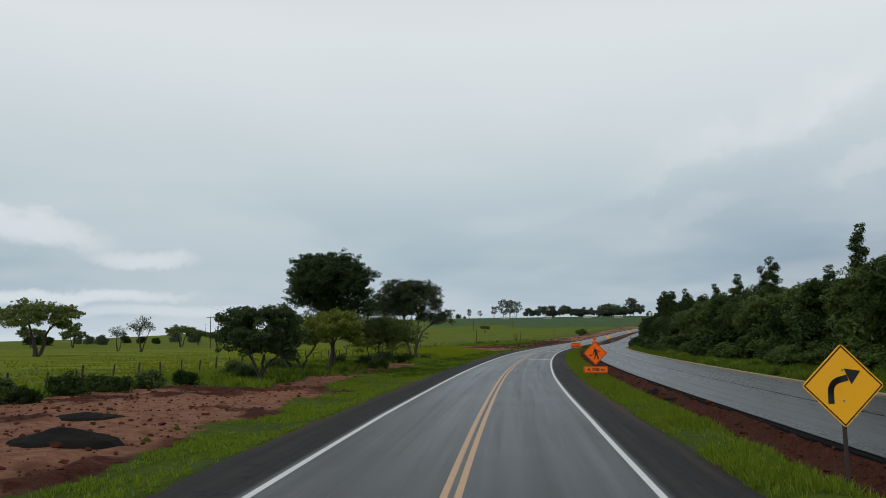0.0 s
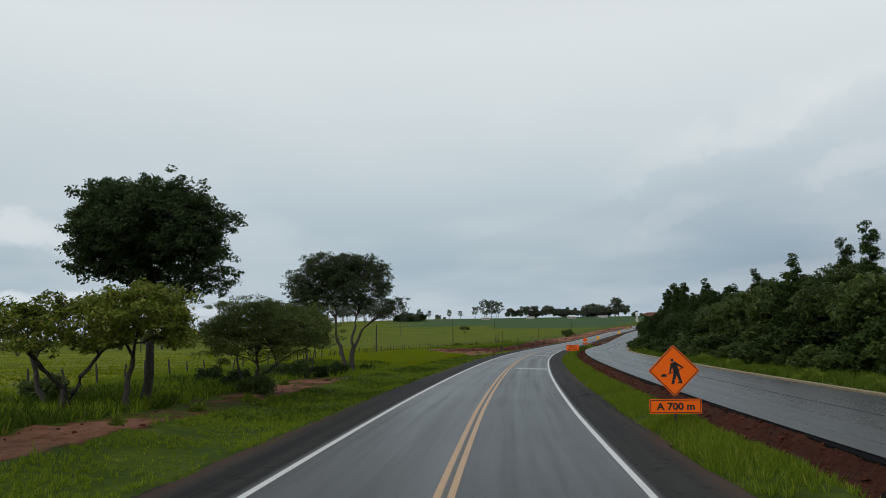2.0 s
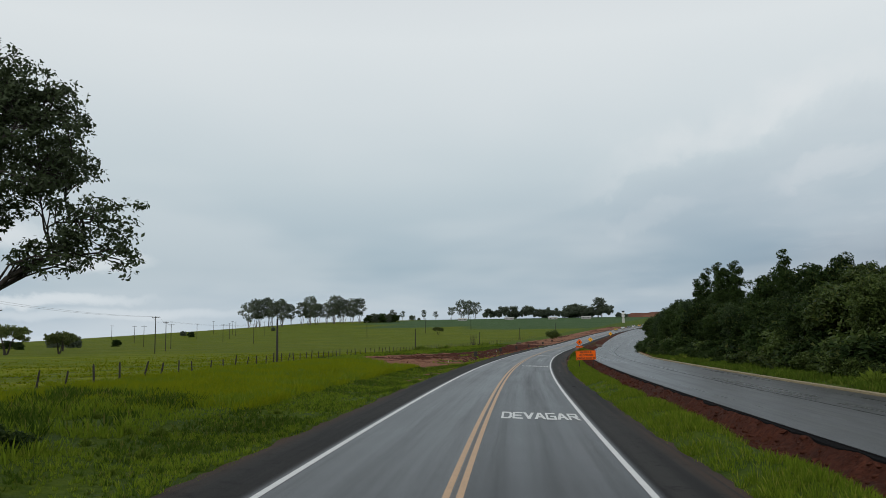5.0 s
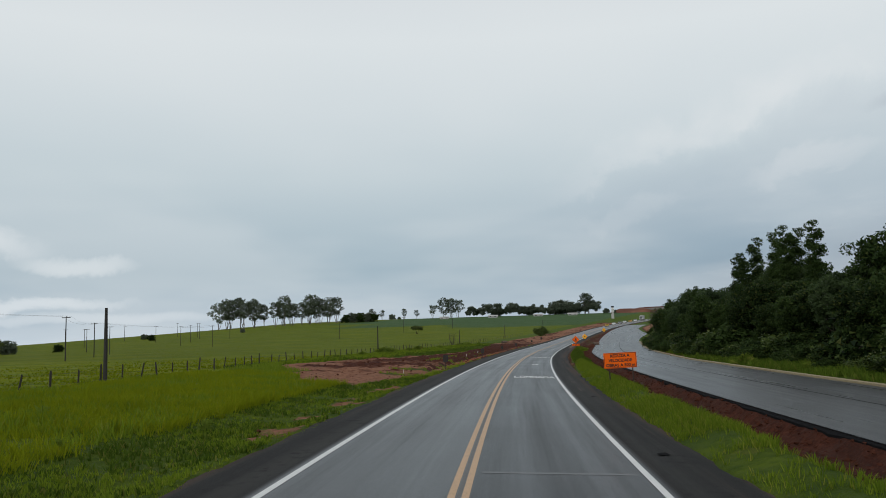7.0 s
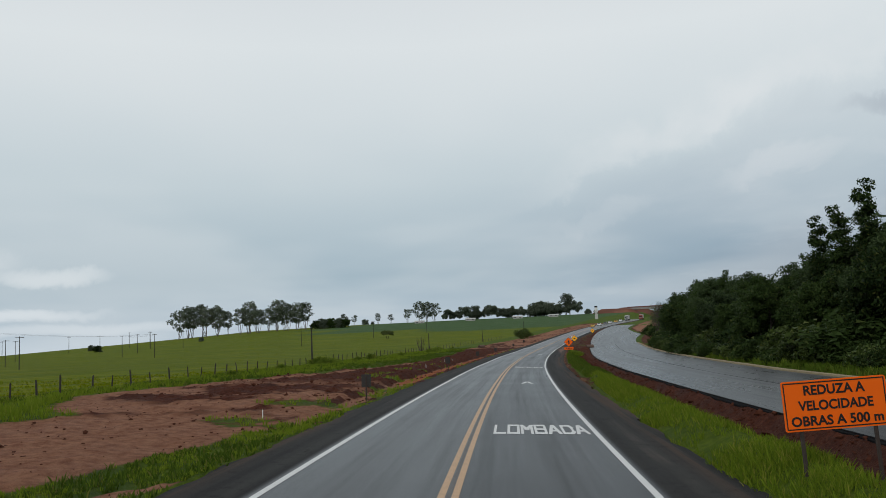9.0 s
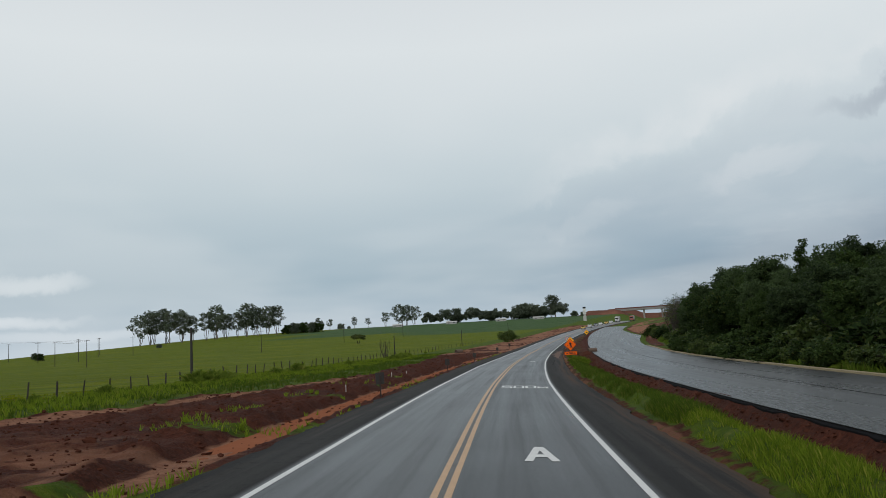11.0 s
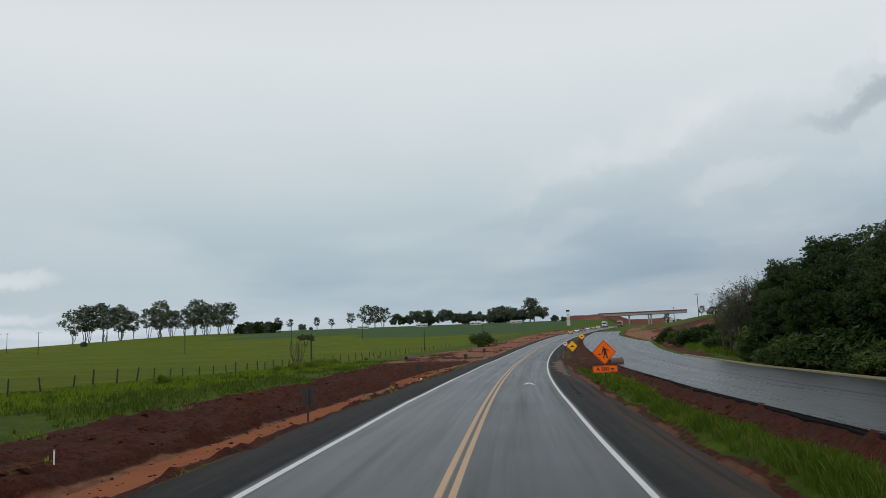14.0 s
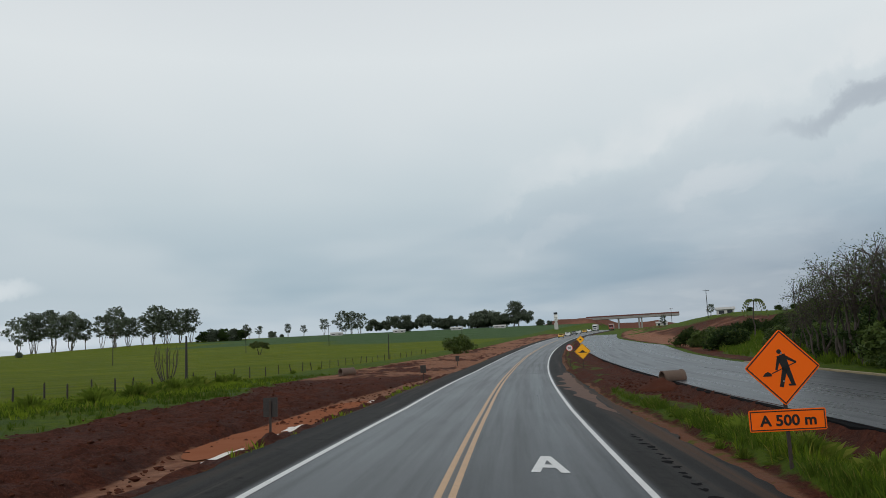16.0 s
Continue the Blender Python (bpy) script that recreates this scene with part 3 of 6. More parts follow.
# ---- mesh helpers ----
def mesh_from(name, verts, faces, mat, smooth=False, uv=None):
    me = bpy.data.meshes.new(name)
    verts, faces = np.asarray(verts, np.float32), np.asarray(faces, np.int32)
    n = faces.shape[1]
    me.vertices.add(len(verts))
    me.vertices.foreach_set("co", verts.ravel())
    me.loops.add(faces.size)
    me.loops.foreach_set("vertex_index", faces.ravel())
    me.polygons.add(len(faces))
    me.polygons.foreach_set("loop_start", np.arange(0, faces.size, n, dtype=np.int32))
    me.polygons.foreach_set("loop_total", np.full(len(faces), n, np.int32))
    me.polygons.foreach_set("use_smooth", np.full(len(faces), smooth, bool))
    if uv is not None:
        me.uv_layers.new(name="map").data.foreach_set("uv", np.asarray(uv, np.float32)[faces.ravel()].ravel())
    me.materials.append(mat)
    me.update(calc_edges=True)
    return me


def part(name, bm, mat, parent, label="", smooth=False):
    """Links a bmesh or a mesh as one object under a thing or a part."""
    if isinstance(bm, bpy.types.Mesh):
        me = bm
    else:
        me = bpy.data.meshes.new(name)
        bm.to_mesh(me)
        bm.free()
        me.materials.append(mat)
        for p in me.polygons:
            p.use_smooth = smooth
    ob = new(name, me)
    ob.parent = parent
    return tagged(ob, label)


def thing(name, m, label, category, group="", kind=""):
    ob = new(name)
    ob.empty_display_size = 0.2
    ob.matrix_basis = m
    return tagged(ob, label, category, group, kind)


def grid_faces(nr, nc):
    a = (np.arange(nr - 1)[:, None] * nc + np.arange(nc - 1)[None]).ravel()
    return np.stack([a, a + 1, a + nc + 1, a + nc], 1)


def box(bm, x0, x1, y0, y1, z0, z1, m=None):
    r = bmesh.ops.create_cube(bm, size=1.0, matrix=(m or Matrix()) @ Matrix.Translation(((x0 + x1) / 2, (y0 + y1) / 2, (z0 + z1) / 2)) @ Matrix.Diagonal((x1 - x0, y1 - y0, z1 - z0, 1)))
    return r["verts"]


def boxes(*dims, bevel=0.0, m=None):
    bm = bmesh.new()
    for d in dims:
        box(bm, *d, m=m)
    if bevel:
        bmesh.ops.bevel(bm, geom=bm.edges[:], offset=bevel, segments=1, affect="EDGES", profile=0.5)
    return bm


def tube(paths, sides=6):
    """One mesh's vertices and quads from polylines [(points, radii)]."""
    vs, fs, n0 = [], [], 0
    ang = np.linspace(0, 2 * np.pi, sides, endpoint=False)
    for pts, rad in paths:
        pts = np.asarray(pts, float)
        rad = np.broadcast_to(np.asarray(rad, float), (len(pts),))
        tan = np.gradient(pts, axis=0)
        tan /= np.linalg.norm(tan, axis=1, keepdims=True) + 1e-9
        ref = np.where(np.abs(tan[:, 2:3]) > 0.9, [[1.0, 0, 0]], [[0, 0, 1.0]])
        u = np.cross(tan, ref)
        u /= np.linalg.norm(u, axis=1, keepdims=True) + 1e-9
        v = np.cross(tan, u)
        ring = pts[:, None] + rad[:, None, None] * (np.cos(ang)[None, :, None] * u[:, None] + np.sin(ang)[None, :, None] * v[:, None])
        vs.append(ring.reshape(-1, 3))
        i = np.arange(len(pts) - 1)[:, None] * sides
        j = np.arange(sides)[None]
        k = (j + 1) % sides
        fs.append(np.stack([i + j, i + k, i + sides + k, i + sides + j], -1).reshape(-1, 4) + n0)
        n0 += len(pts) * sides
    return np.concatenate(vs), np.concatenate(fs)


def text_mesh(words, width, height, bold=0.0, depth=0.0):
    """Flat lettering in the xy plane, centred, stretched to width by height."""
    cu = bpy.data.curves.new("lettering", "FONT")
    cu.body, cu.align_x, cu.align_y = words, "CENTER", "CENTER"
    cu.offset, cu.resolution_u = bold, 4
    ob = bpy.data.objects.new("lettering", cu)
    scene.collection.objects.link(ob)
    bpy.context.view_layer.update()
    me = bpy.data.meshes.new_from_object(ob.evaluated_get(bpy.context.evaluated_depsgraph_get()))
    bpy.data.objects.remove(ob)
    co = np.empty(len(me.vertices) * 3, np.float32)
    me.vertices.foreach_get("co", co)
    co = co.reshape(-1, 3)
    lo, hi = co.min(0), co.max(0)
    co[:, 0] = (co[:, 0] - (lo[0] + hi[0]) / 2) / (hi[0] - lo[0]) * width
    co[:, 1] = (co[:, 1] - (lo[1] + hi[1]) / 2) / (hi[1] - lo[1]) * height
    co[:, 2] = 0
    me.vertices.foreach_set("co", co.ravel())
    me.materials.clear()
    me.update()
    return me


def at(y, d, dz=0.0, rx=0, ry=0, rz=0):
    """A pose on the ground at y, d, turned with the road."""
    x, yy = (float(v) for v in xy(y, d))
    return pose(x, yy, gz(x, yy) + dz, rx, ry, turn_at(y) + rz)


def on_xy(x, y, dz=0.0, rz=0, rx=0, ry=0):
    return pose(x, y, gz(x, y) + dz, rx, ry, rz)


# ---- the ground: one sheet to the horizon ----
def build_ground():
    ys = np.concatenate([np.array([-2600, -1400, -700, -350, -180, -110, -70, -45]), np.arange(-30, 312, 0.55), np.arange(312, 470, 1.5),
                         np.arange(470, 720, 5.0), np.arange(720, 1100, 20.0), np.array([1150, 1300, 1600, 2100, 2800, 3800])])
    ds = np.concatenate([np.array([-3600, -2400, -1600, -1100, -800, -600, -460, -360, -280, -220, -170, -130, -100, -78, -62, -50, -42, -36]),
                         np.arange(-32, -26, 1.0), np.arange(-26, -10, 0.36), np.arange(-9.9, -4.9, 0.17), np.array([-4, 0, 4.5]), np.arange(5.2, 12.5, 0.22), np.arange(12.6, 18.9, 0.9),
                         np.arange(19, 30, 0.6), np.arange(30, 60, 2.5), np.array([62, 72, 86, 105, 130, 165, 210, 280, 380, 520, 720, 1000, 1500, 2300, 3500])])
    Y, D = np.meshgrid(ys, ds, indexing="ij")
    X, _ = xy(Y, D)
    Z = ground_z(X, Y)
    me = mesh_from("ground", np.stack([X, Y, Z], -1).reshape(-1, 3), grid_faces(len(ys), len(ds)), M_GROUND, smooth=True)
    zone = np.stack(zones(X, Y), -1).reshape(-1, 4)
    me.attributes.new("zone", "FLOAT_COLOR", "POINT").data.foreach_set("color", zone.astype(np.float32).ravel())
    tagged(new("ground", me), "open rolling ground of grass, pasture and red earth", "ground", kind="structure")


build_ground()


# ---- roads ----
def strip(name, ys, lo, hi, z_of, mat, thick=0.0, cols=2, parent=None):
    """A band along the bend from d = lo to hi (numbers or functions of y)."""
    ys = np.asarray(ys, float)
    lo = lo(ys) if callable(lo) else np.full(len(ys), lo, float)
    hi = hi(ys) if callable(hi) else np.full(len(ys), hi, float)
    f = np.linspace(0, 1, cols)
    D = lo[:, None] * (1 - f) + hi[:, None] * f
    Y = np.repeat(ys[:, None], cols, 1)
    X, _ = xy(Y, D)
    Z = z_of(Y, D)
    uv = np.stack([D, Y], -1).reshape(-1, 2)
    v = np.stack([X, Y, Z], -1)
    faces = grid_faces(len(ys), cols)
    verts = v.reshape(-1, 3)
    if thick:
        n0 = len(verts)
        rim = np.concatenate([v[:, 0], v[:, -1]])
        low = rim.copy()
        low[:, 2] -= thick
        n = len(ys)
        i = np.arange(n - 1)
        left = np.stack([i * cols, (i + 1) * cols, n0 + i + 1, n0 + i], 1)
        right = np.stack([i * cols + cols - 1, n0 + n + i, n0 + n + i + 1, (i + 1) * cols + cols - 1], 1)
        verts = np.concatenate([verts, low])
        uv = np.concatenate([uv, np.stack([np.concatenate([lo, hi]), np.concatenate([ys, ys])], -1)])
        faces = np.concatenate([faces, left, right])
    me = mesh_from(name, verts, faces, mat, uv=uv)
    ob = new(name, me)
    ob.parent = parent
    return ob


def z_old(y, d):
    return rise(y) + dip(y) - fall(y) * d


def z_new(y, d):
    return rise(y) - 0.014 * near_edge(y) + 0.10 - 0.004 * (d - near_edge(y))


Y_ROAD = np.concatenate([np.arange(-60, 330, 2.0), np.arange(330, 720, 6.0)])
wob = lambda y, s: 0.03 * np.sin(y * 0.31 + s) + 0.12 * (vnoise(y * 0.5, y * 0 + s) - 0.5) * 2 + 0.10 * (vnoise(y * 1.9, y * 0 + s + 4) - 0.5) * 2  # noqa: E731
Y_FINE = np.concatenate([np.arange(-60, 330, 0.5), np.arange(330, 720, 6.0)])
road = tagged(strip("road", Y_FINE, lambda y: -5.35 + wob(y, 1.0) * 0.8, lambda y: 5.45 + widen(y) + wob(y, 4.0) * 0.8, z_old, M_ROAD, 0.12, cols=9),
              "damp grey two-lane asphalt road with worn dark shoulders", "road", kind="structure")
new_road = tagged(strip("road", np.concatenate([np.arange(-60, 330, 2.0), np.arange(330, 561, 6.0)]), near_edge, far_edge, z_new, M_NEWROAD, 0.02, cols=7),
                  "new unmarked dark wet carriageway beside the old road", "road", kind="structure")
tagged(strip("black_edge", Y_FINE[Y_FINE < 560], lambda y: near_edge(y) - 0.10 + wob(y, 9.0) * 0.4, lambda y: near_edge(y) - 0.004, lambda y, d: z_new(y, near_edge(y)) - 0.03 - 0.5 * (near_edge(y) - d), M_BLACKEDGE, 0.30, cols=3, parent=new_road),
       "fresh black bitumen edge of the new layer")
# a thin dark working joint along the new layer
tagged(strip("paving_joint", Y_ROAD[Y_ROAD < 340], lambda y: near_edge(y) + 0.52 * (far_edge(y) - near_edge(y)), lambda y: near_edge(y) + 0.52 * (far_edge(y) - near_edge(y)) + 0.07, lambda y, d: z_new(y, d) + 0.004, M_BLACKEDGE, parent=new_road))

for d0, mat, nm, lab in ((-3.67, M_WHITE, "edge_line", "white edge line"), (3.53, M_WHITE, "edge_line", "white edge line"),
                         (-0.325, M_YELLOW, "centre_line", "orange-yellow centre line"), (-0.075, M_YELLOW, "centre_line", "orange-yellow centre line")):
    tagged(strip(nm, Y_ROAD, d0, d0 + (0.135 if mat is M_YELLOW else 0.15), lambda y, d: z_old(y, d) + 0.005, mat, parent=road), lab)


M_GROOVE = plain("milled_groove", (0.13, 0.125, 0.12), 0.7, vary=0.3, scale=2)
tagged(strip("groove", Y_ROAD, -0.165, -0.095, lambda y, d: z_old(y, d) + 0.004, M_GROOVE, parent=road), "pale milled groove between the centre lines")


# block letters for the road: strokes on a grid 4 wide and 6 high
STROKES = {
    "L": [(0, 0, 0, 6), (0, 0, 4, 0)],
    "O": [(0, 0, 0, 6), (4, 0, 4, 6), (0, 0, 4, 0), (0, 6, 4, 6)],
    "M": [(0, 0, 0, 6), (4, 0, 4, 6), (0, 6, 2, 3), (2, 3, 4, 6)],
    "B": [(0, 0, 0, 6), (0, 0, 3.7, 0), (0, 3, 3.7, 3), (0, 6, 3.7, 6), (4, 0.4, 4, 2.6), (4, 3.4, 4, 5.6)],
    "A": [(0, 0, 1.7, 6), (4, 0, 2.3, 6), (0.9, 2, 3.1, 2)],
    "D": [(0, 0, 0, 6), (0, 0, 3.2, 0), (0, 6, 3.2, 6), (3.2, 0, 4, 1.2), (4, 1.2, 4, 4.8), (4, 4.8, 3.2, 6)],
    "E": [(0, 0, 0, 6), (0, 0, 4, 0), (0, 3, 3.4, 3), (0, 6, 4, 6)],
    "V": [(0, 6, 2, 0), (4, 6, 2, 0)],
    "G": [(0, 0, 0, 6), (0, 0, 4, 0), (0, 6, 4, 6), (4, 0, 4, 2.8), (2.2, 2.8, 4, 2.8)],
    "R": [(0, 0, 0, 6), (0, 6, 3.8, 6), (4, 3.2, 4, 6), (0, 3, 4, 3), (2.2, 3, 4, 0)],
    "5": [(0, 0, 3.7, 0), (4, 0.2, 4, 3), (0, 3.3, 4, 3.3), (0, 3.3, 0, 6), (0, 6, 4, 6)],
    "0": [(0, 0, 0, 6), (4, 0, 4, 6), (0, 0, 4, 0), (0, 6, 4, 6)],
    "m": [(0, 0, 0, 3.6), (4, 0, 4, 3.6), (0, 3.6, 2, 1.6), (2, 1.6, 4, 3.6)],
}


def road_words(words, y, d, width, length):
    """Painted block lettering lying on the road, read by traffic going up the road."""
    n = len(words)
    cell = width / (n * 4 + (n - 1) * 1.6 + 1.1)
    thin = min(0.09, 0.55 * cell)
    vs, fs, k = [], [], 0
    for i, ch in enumerate(words):
        x0 = -width / 2 + 0.55 * cell + i * 5.6 * cell
        for x1, y1, x2, y2 in STROKES[ch]:
            a = np.array([x0 + x1 * cell, (y1 / 6 - 0.5) * (length - 0.48)])
            b = np.array([x0 + x2 * cell, (y2 / 6 - 0.5) * (length - 0.48)])
            t = (b - a) / (np.linalg.norm(b - a) + 1e-9)
            flat = abs(t[0])
            # bars across are longer along the road, so that they read right when foreshortened
            half = thin + (0.24 - thin) * flat
            nrm = np.array([-t[1], t[0]])
            ends = thin * flat + 0.2 * (1 - flat)
            a, b = a - t * ends, b + t * ends
            for q in (a + nrm * half, a - nrm * half, b - nrm * half, b + nrm * half):
                vs.append((d + q[0], y + q[1], 0.006 + 0.0006 * (k % 7)))
            fs.append([4 * k, 4 * k + 1, 4 * k + 2, 4 * k + 3])
            k += 1
    v = np.array(vs)
    x, _ = xy(v[:, 1], v[:, 0])
    co = np.stack([x, v[:, 1] - (v[:, 0] - d) * float(hd(y)), z_old(v[:, 1], v[:, 0]) + v[:, 2]], -1)
    ob = new("road_lettering", mesh_from("road_lettering", co, fs, M_WHITE))
    ob.parent = road
    tagged(ob, "white painted lettering " + words)

road_words("DEVAGAR", 105.3, 1.93, 2.9, 2.7)
road_words("LOMBADA", 165.3, 1.95, 2.9, 2.7)
road_words("A", 194.5, 1.85, 0.75, 2.7)
road_words("500m", 225.3, 1.86, 2.85, 2.7)
road_words("A", 283.3, 1.87, 0.75, 2.7)


# ---- trees ----
def leaf_cloud(rs, centres, radii, per, size, squash=0.75, up=0.5, tri=False):
    """Vertices and quads of leaves scattered in clumps round the centres."""
    centres, radii = np.asarray(centres, float), np.asarray(radii, float)
    c = np.repeat(centres, per, 0)
    r = np.repeat(radii, per)
    dirs = rs.normal(size=(len(c), 3))
    dirs /= np.linalg.norm(dirs, axis=1, keepdims=True)
    p = c + dirs * (r * rs.uniform(0.25, 1.0, len(c)) ** 0.6)[:, None] * [1, 1, squash]
    n = dirs * 0.6 + rs.normal(size=(len(c), 3)) * 0.6 + [0, 0, up]
    n /= np.linalg.norm(n, axis=1, keepdims=True)
    a = np.cross(n, rs.normal(size=(len(c), 3)))
    a /= np.linalg.norm(a, axis=1, keepdims=True)
    b = np.cross(n, a)
    s = (size * rs.uniform(0.6, 1.4, len(c)))[:, None]
    if tri:
        v = np.stack([p - a * s * 0.8 - b * s * 0.45, p - a * s * 0.8 + b * s * 0.45 + n * s * 0.1, p + a * s], 1).reshape(-1, 3)
        return v, np.arange(len(v)).reshape(-1, 3)
    v = np.stack([p - a * s, p + b * s * 0.5 + n * s * 0.12, p + a * s, p - b * s * 0.5 + n * s * 0.12], 1).reshape(-1, 3)
    return v, np.arange(len(v)).reshape(-1, 4)


def limb(rs, a, b, r0, r1, sag=0.1, n=6):
    a, b = np.asarray(a, float), np.asarray(b, float)
    t = np.linspace(0, 1, n)[:, None]
    length = np.linalg.norm(b - a)
    mid = rs.normal(size=3) * length * 0.05 + [0, 0, length * sag]
    p = a * (1 - t) + b * t + mid * (4 * t * (1 - t)) + np.concatenate([np.zeros((1, 3)), rs.normal(size=(n - 2, 3)) * length * 0.013, np.zeros((1, 3))])
    return p, np.linspace(r0, r1, n)


def tree_meshes(seed, blobs, stems, leaf, per, clumps, clump_r, leaf_mat, bark, trunk_r=0.2, fork=0.35, twigs=1.0, squash=0.75, under=-1, tri=False):
    """blobs: (x, y, z, rx, ry, rz) ellipsoids of the crown; stems: (foot offset, fork point)."""
    rs = np.random.RandomState(seed)
    vol = np.array([b[3] * b[4] * b[5] for b in blobs])
    pick = rs.choice(len(blobs), clumps, p=vol ** 0.8 / (vol ** 0.8).sum())
    dirs = rs.normal(size=(clumps, 3))
    dirs[:, 2] = np.where(dirs[:, 2] < under * 1.7, -dirs[:, 2], dirs[:, 2])
    dirs /= np.linalg.norm(dirs, axis=1, keepdims=True)
    bl = np.array(blobs, float)[pick]
    cen = bl[:, :3] + dirs * bl[:, 3:] * (rs.uniform(0.35, 1.0, clumps) ** 0.5 * rs.uniform(0.88, 1.1, clumps))[:, None]
    rad = clump_r * rs.uniform(0.6, 1.35, clumps)
    # uneven outline: pull clumps in and out in broad bumps
    ph = rs.uniform(0, 6.28, 6)
    wave = np.sin(dirs[:, 0] * 5 + ph[0]) * np.sin(dirs[:, 1] * 5 + ph[1]) + 0.7 * np.sin(dirs[:, 2] * 7 + ph[2] + dirs[:, 0] * 4) + 0.5 * np.sin(dirs[:, 1] * 11 + ph[3])
    cen = bl[:, :3] + (cen - bl[:, :3]) * (1 + 0.13 * wave)[:, None]
    lv, lf = leaf_cloud(rs, cen, rad, per, leaf, squash, tri=tri)
    paths = []
    tips = []
    for foot, top, r in stems:
        paths.append(limb(rs, (foot[0], foot[1], -0.3), top, r * 1.25, r * 0.75, 0.02, 9))
        tips.append((np.array(top, float), r * 0.75))
    # each limb leaves from the nearest point already grown on its own stem
    mains = [None] * len(blobs)
    nodes = [[t] for t in tips]
    cents = np.array([b[:3] for b in blobs], float)
    gap = np.array([np.linalg.norm((cents - t[0]) * [1, 1, 0.6], axis=1) for t in tips])
    own = np.argmin(gap, axis=0)
    for q in range(len(tips)):
        if not (own == q).any() and len(blobs) > len(tips):
            own[np.argsort(gap[q])[:max(1, len(blobs) // (2 * len(tips)))]] = q
    for k in np.argsort(gap.min(axis=0)):
        c = cents[k]
        grown = nodes[own[k]]
        cost = [np.linalg.norm(c - n[0]) + (0.6 if n[0][2] > c[2] + 0.3 else 0.0) for n in grown]
        root, rr = grown[int(np.argmin(cost))]
        r0 = max(rr * 0.78, 0.018)
        p, r = limb(rs, root, c, r0, max(r0 * 0.5, 0.012), 0.08, 7)
        paths.append((p, r))
        mains[k] = (p, r)
        grown += [(p[3], r[3]), (p[5], r[5]), (p[6], r[6])]
    for i in rs.choice(clumps, int(clumps * 0.55 * twigs), replace=False):
        j = int(pick[i])
        p, r = mains[j]
        q = rs.randint(1, len(p))
        rr = max(r[q] * 0.5, 0.018)
        paths.append(limb(rs, p[q], cen[i], rr, 0.010, 0.06, 5))
    tv, tf = tube(paths, 6)
    return mesh_from("trunk", tv, tf, bark, smooth=True), mesh_from("crown", lv, lf, leaf_mat)


def tree(name, m, meshes, label, group=""):
    t = thing(name, m, label, "tree" if name != "bush" else "bush", group)
    part("trunk", meshes[0], None, t)
    part("crown", meshes[1], None, t)
    return t


def crown(rs, x, y, z, rx, ry, rz, n):
    """A broken-up crown: one core and n lobes round it."""
    out = [(x, y, z, rx * 0.72, ry * 0.72, rz * 0.72)]
    for i in range(n):
        a = 2 * math.pi * (i + rs.uniform(0, 0.6)) / n
        e = rs.uniform(-0.75, 0.95)
        c = math.cos(e)
        out.append((x + math.cos(a) * c * rx * 0.62, y + math.sin(a) * c * ry * 0.62, z + math.sin(e) * rz * 0.62, rx * rs.uniform(0.32, 0.5), ry * rs.uniform(0.32, 0.5), rz * rs.uniform(0.28, 0.45)))
    return out


R = np.random.RandomState
# the roadside group in front of the pasture
def pads(rs, x, y, z, rx, ry, rz, n, size):
    """An open crown of n flattened pads over an egg-shaped shell, with gaps between."""
    out = []
    for i in range(n):
        e = math.asin(-0.55 + 1.5 * (i + 0.5) / n)
        a = i * 2.39996 + rs.uniform(-0.3, 0.3)
        q = rs.uniform(0.62, 1.0)
        s = size * rs.uniform(0.7, 1.25)
        out.append((x + math.cos(a) * math.cos(e) * rx * q, y + math.sin(a) * math.cos(e) * ry * q, z + math.sin(e) * rz * q, s, s, s * 0.5))
    return out


tree("tree", on_xy(-15.0, 44.4), tree_meshes(1, pads(R(1), 0, 0, 2.75, 2.45, 2.3, 2.15, 36, 0.74), [((0.2, 0), (-0.7, 0.1, 1.7), 0.085), ((0.0, 0.1), (0.3, 0.2, 1.9), 0.10), ((-0.2, 0), (0.9, 0, 1.5), 0.075)],
     0.080, 56, 500, 0.31, M_LEAF_DEEP, M_BARK), "low dark dense tree with several thin stems on red earth")
tree("tree", on_xy(-16.4, 57.2), tree_meshes(2, pads(R(2), -0.1, 0, 2.9, 2.6, 2.4, 1.5, 24, 0.72), [((0, 0), (0.1, 0, 0.8), 0.15), ((0.1, 0), (1.3, 0.2, 2.0), 0.09), ((-0.1, 0), (-1.4, 0.3, 2.0), 0.10)],
     0.075, 40, 300, 0.32, M_LEAF_LIME, M_BARK), "crooked low spreading tree with light olive leaves")
tall = [(-0.3, 0, 7.9, 2.9, 2.8, 1.6), (-1.5, 0.2, 6.7, 2.0, 2.0, 1.5), (1.4, -0.2, 6.9, 2.0, 2.0, 1.7), (2.5, 0.1, 5.3, 1.2, 1.2, 0.8), (-2.6, 0.1, 6.0, 1.2, 1.3, 0.9), (1.3, 0.3, 5.0, 1.2, 1.1, 0.8), (-0.5, 0, 5.9, 1.8, 1.8, 0.9)]
tree("tree", on_xy(-14.65, 60.6), tree_meshes(3, tall + pads(R(3), -0.2, 0, 7.2, 3.3, 3.2, 2.45, 64, 0.72), [((0, 0), (0.05, 0.1, 4.0), 0.17)],
     0.070, 36, 2500, 0.31, M_LEAF_DEEP, M_BARK, squash=0.55), "tall round dark-leaved tree with one straight trunk")
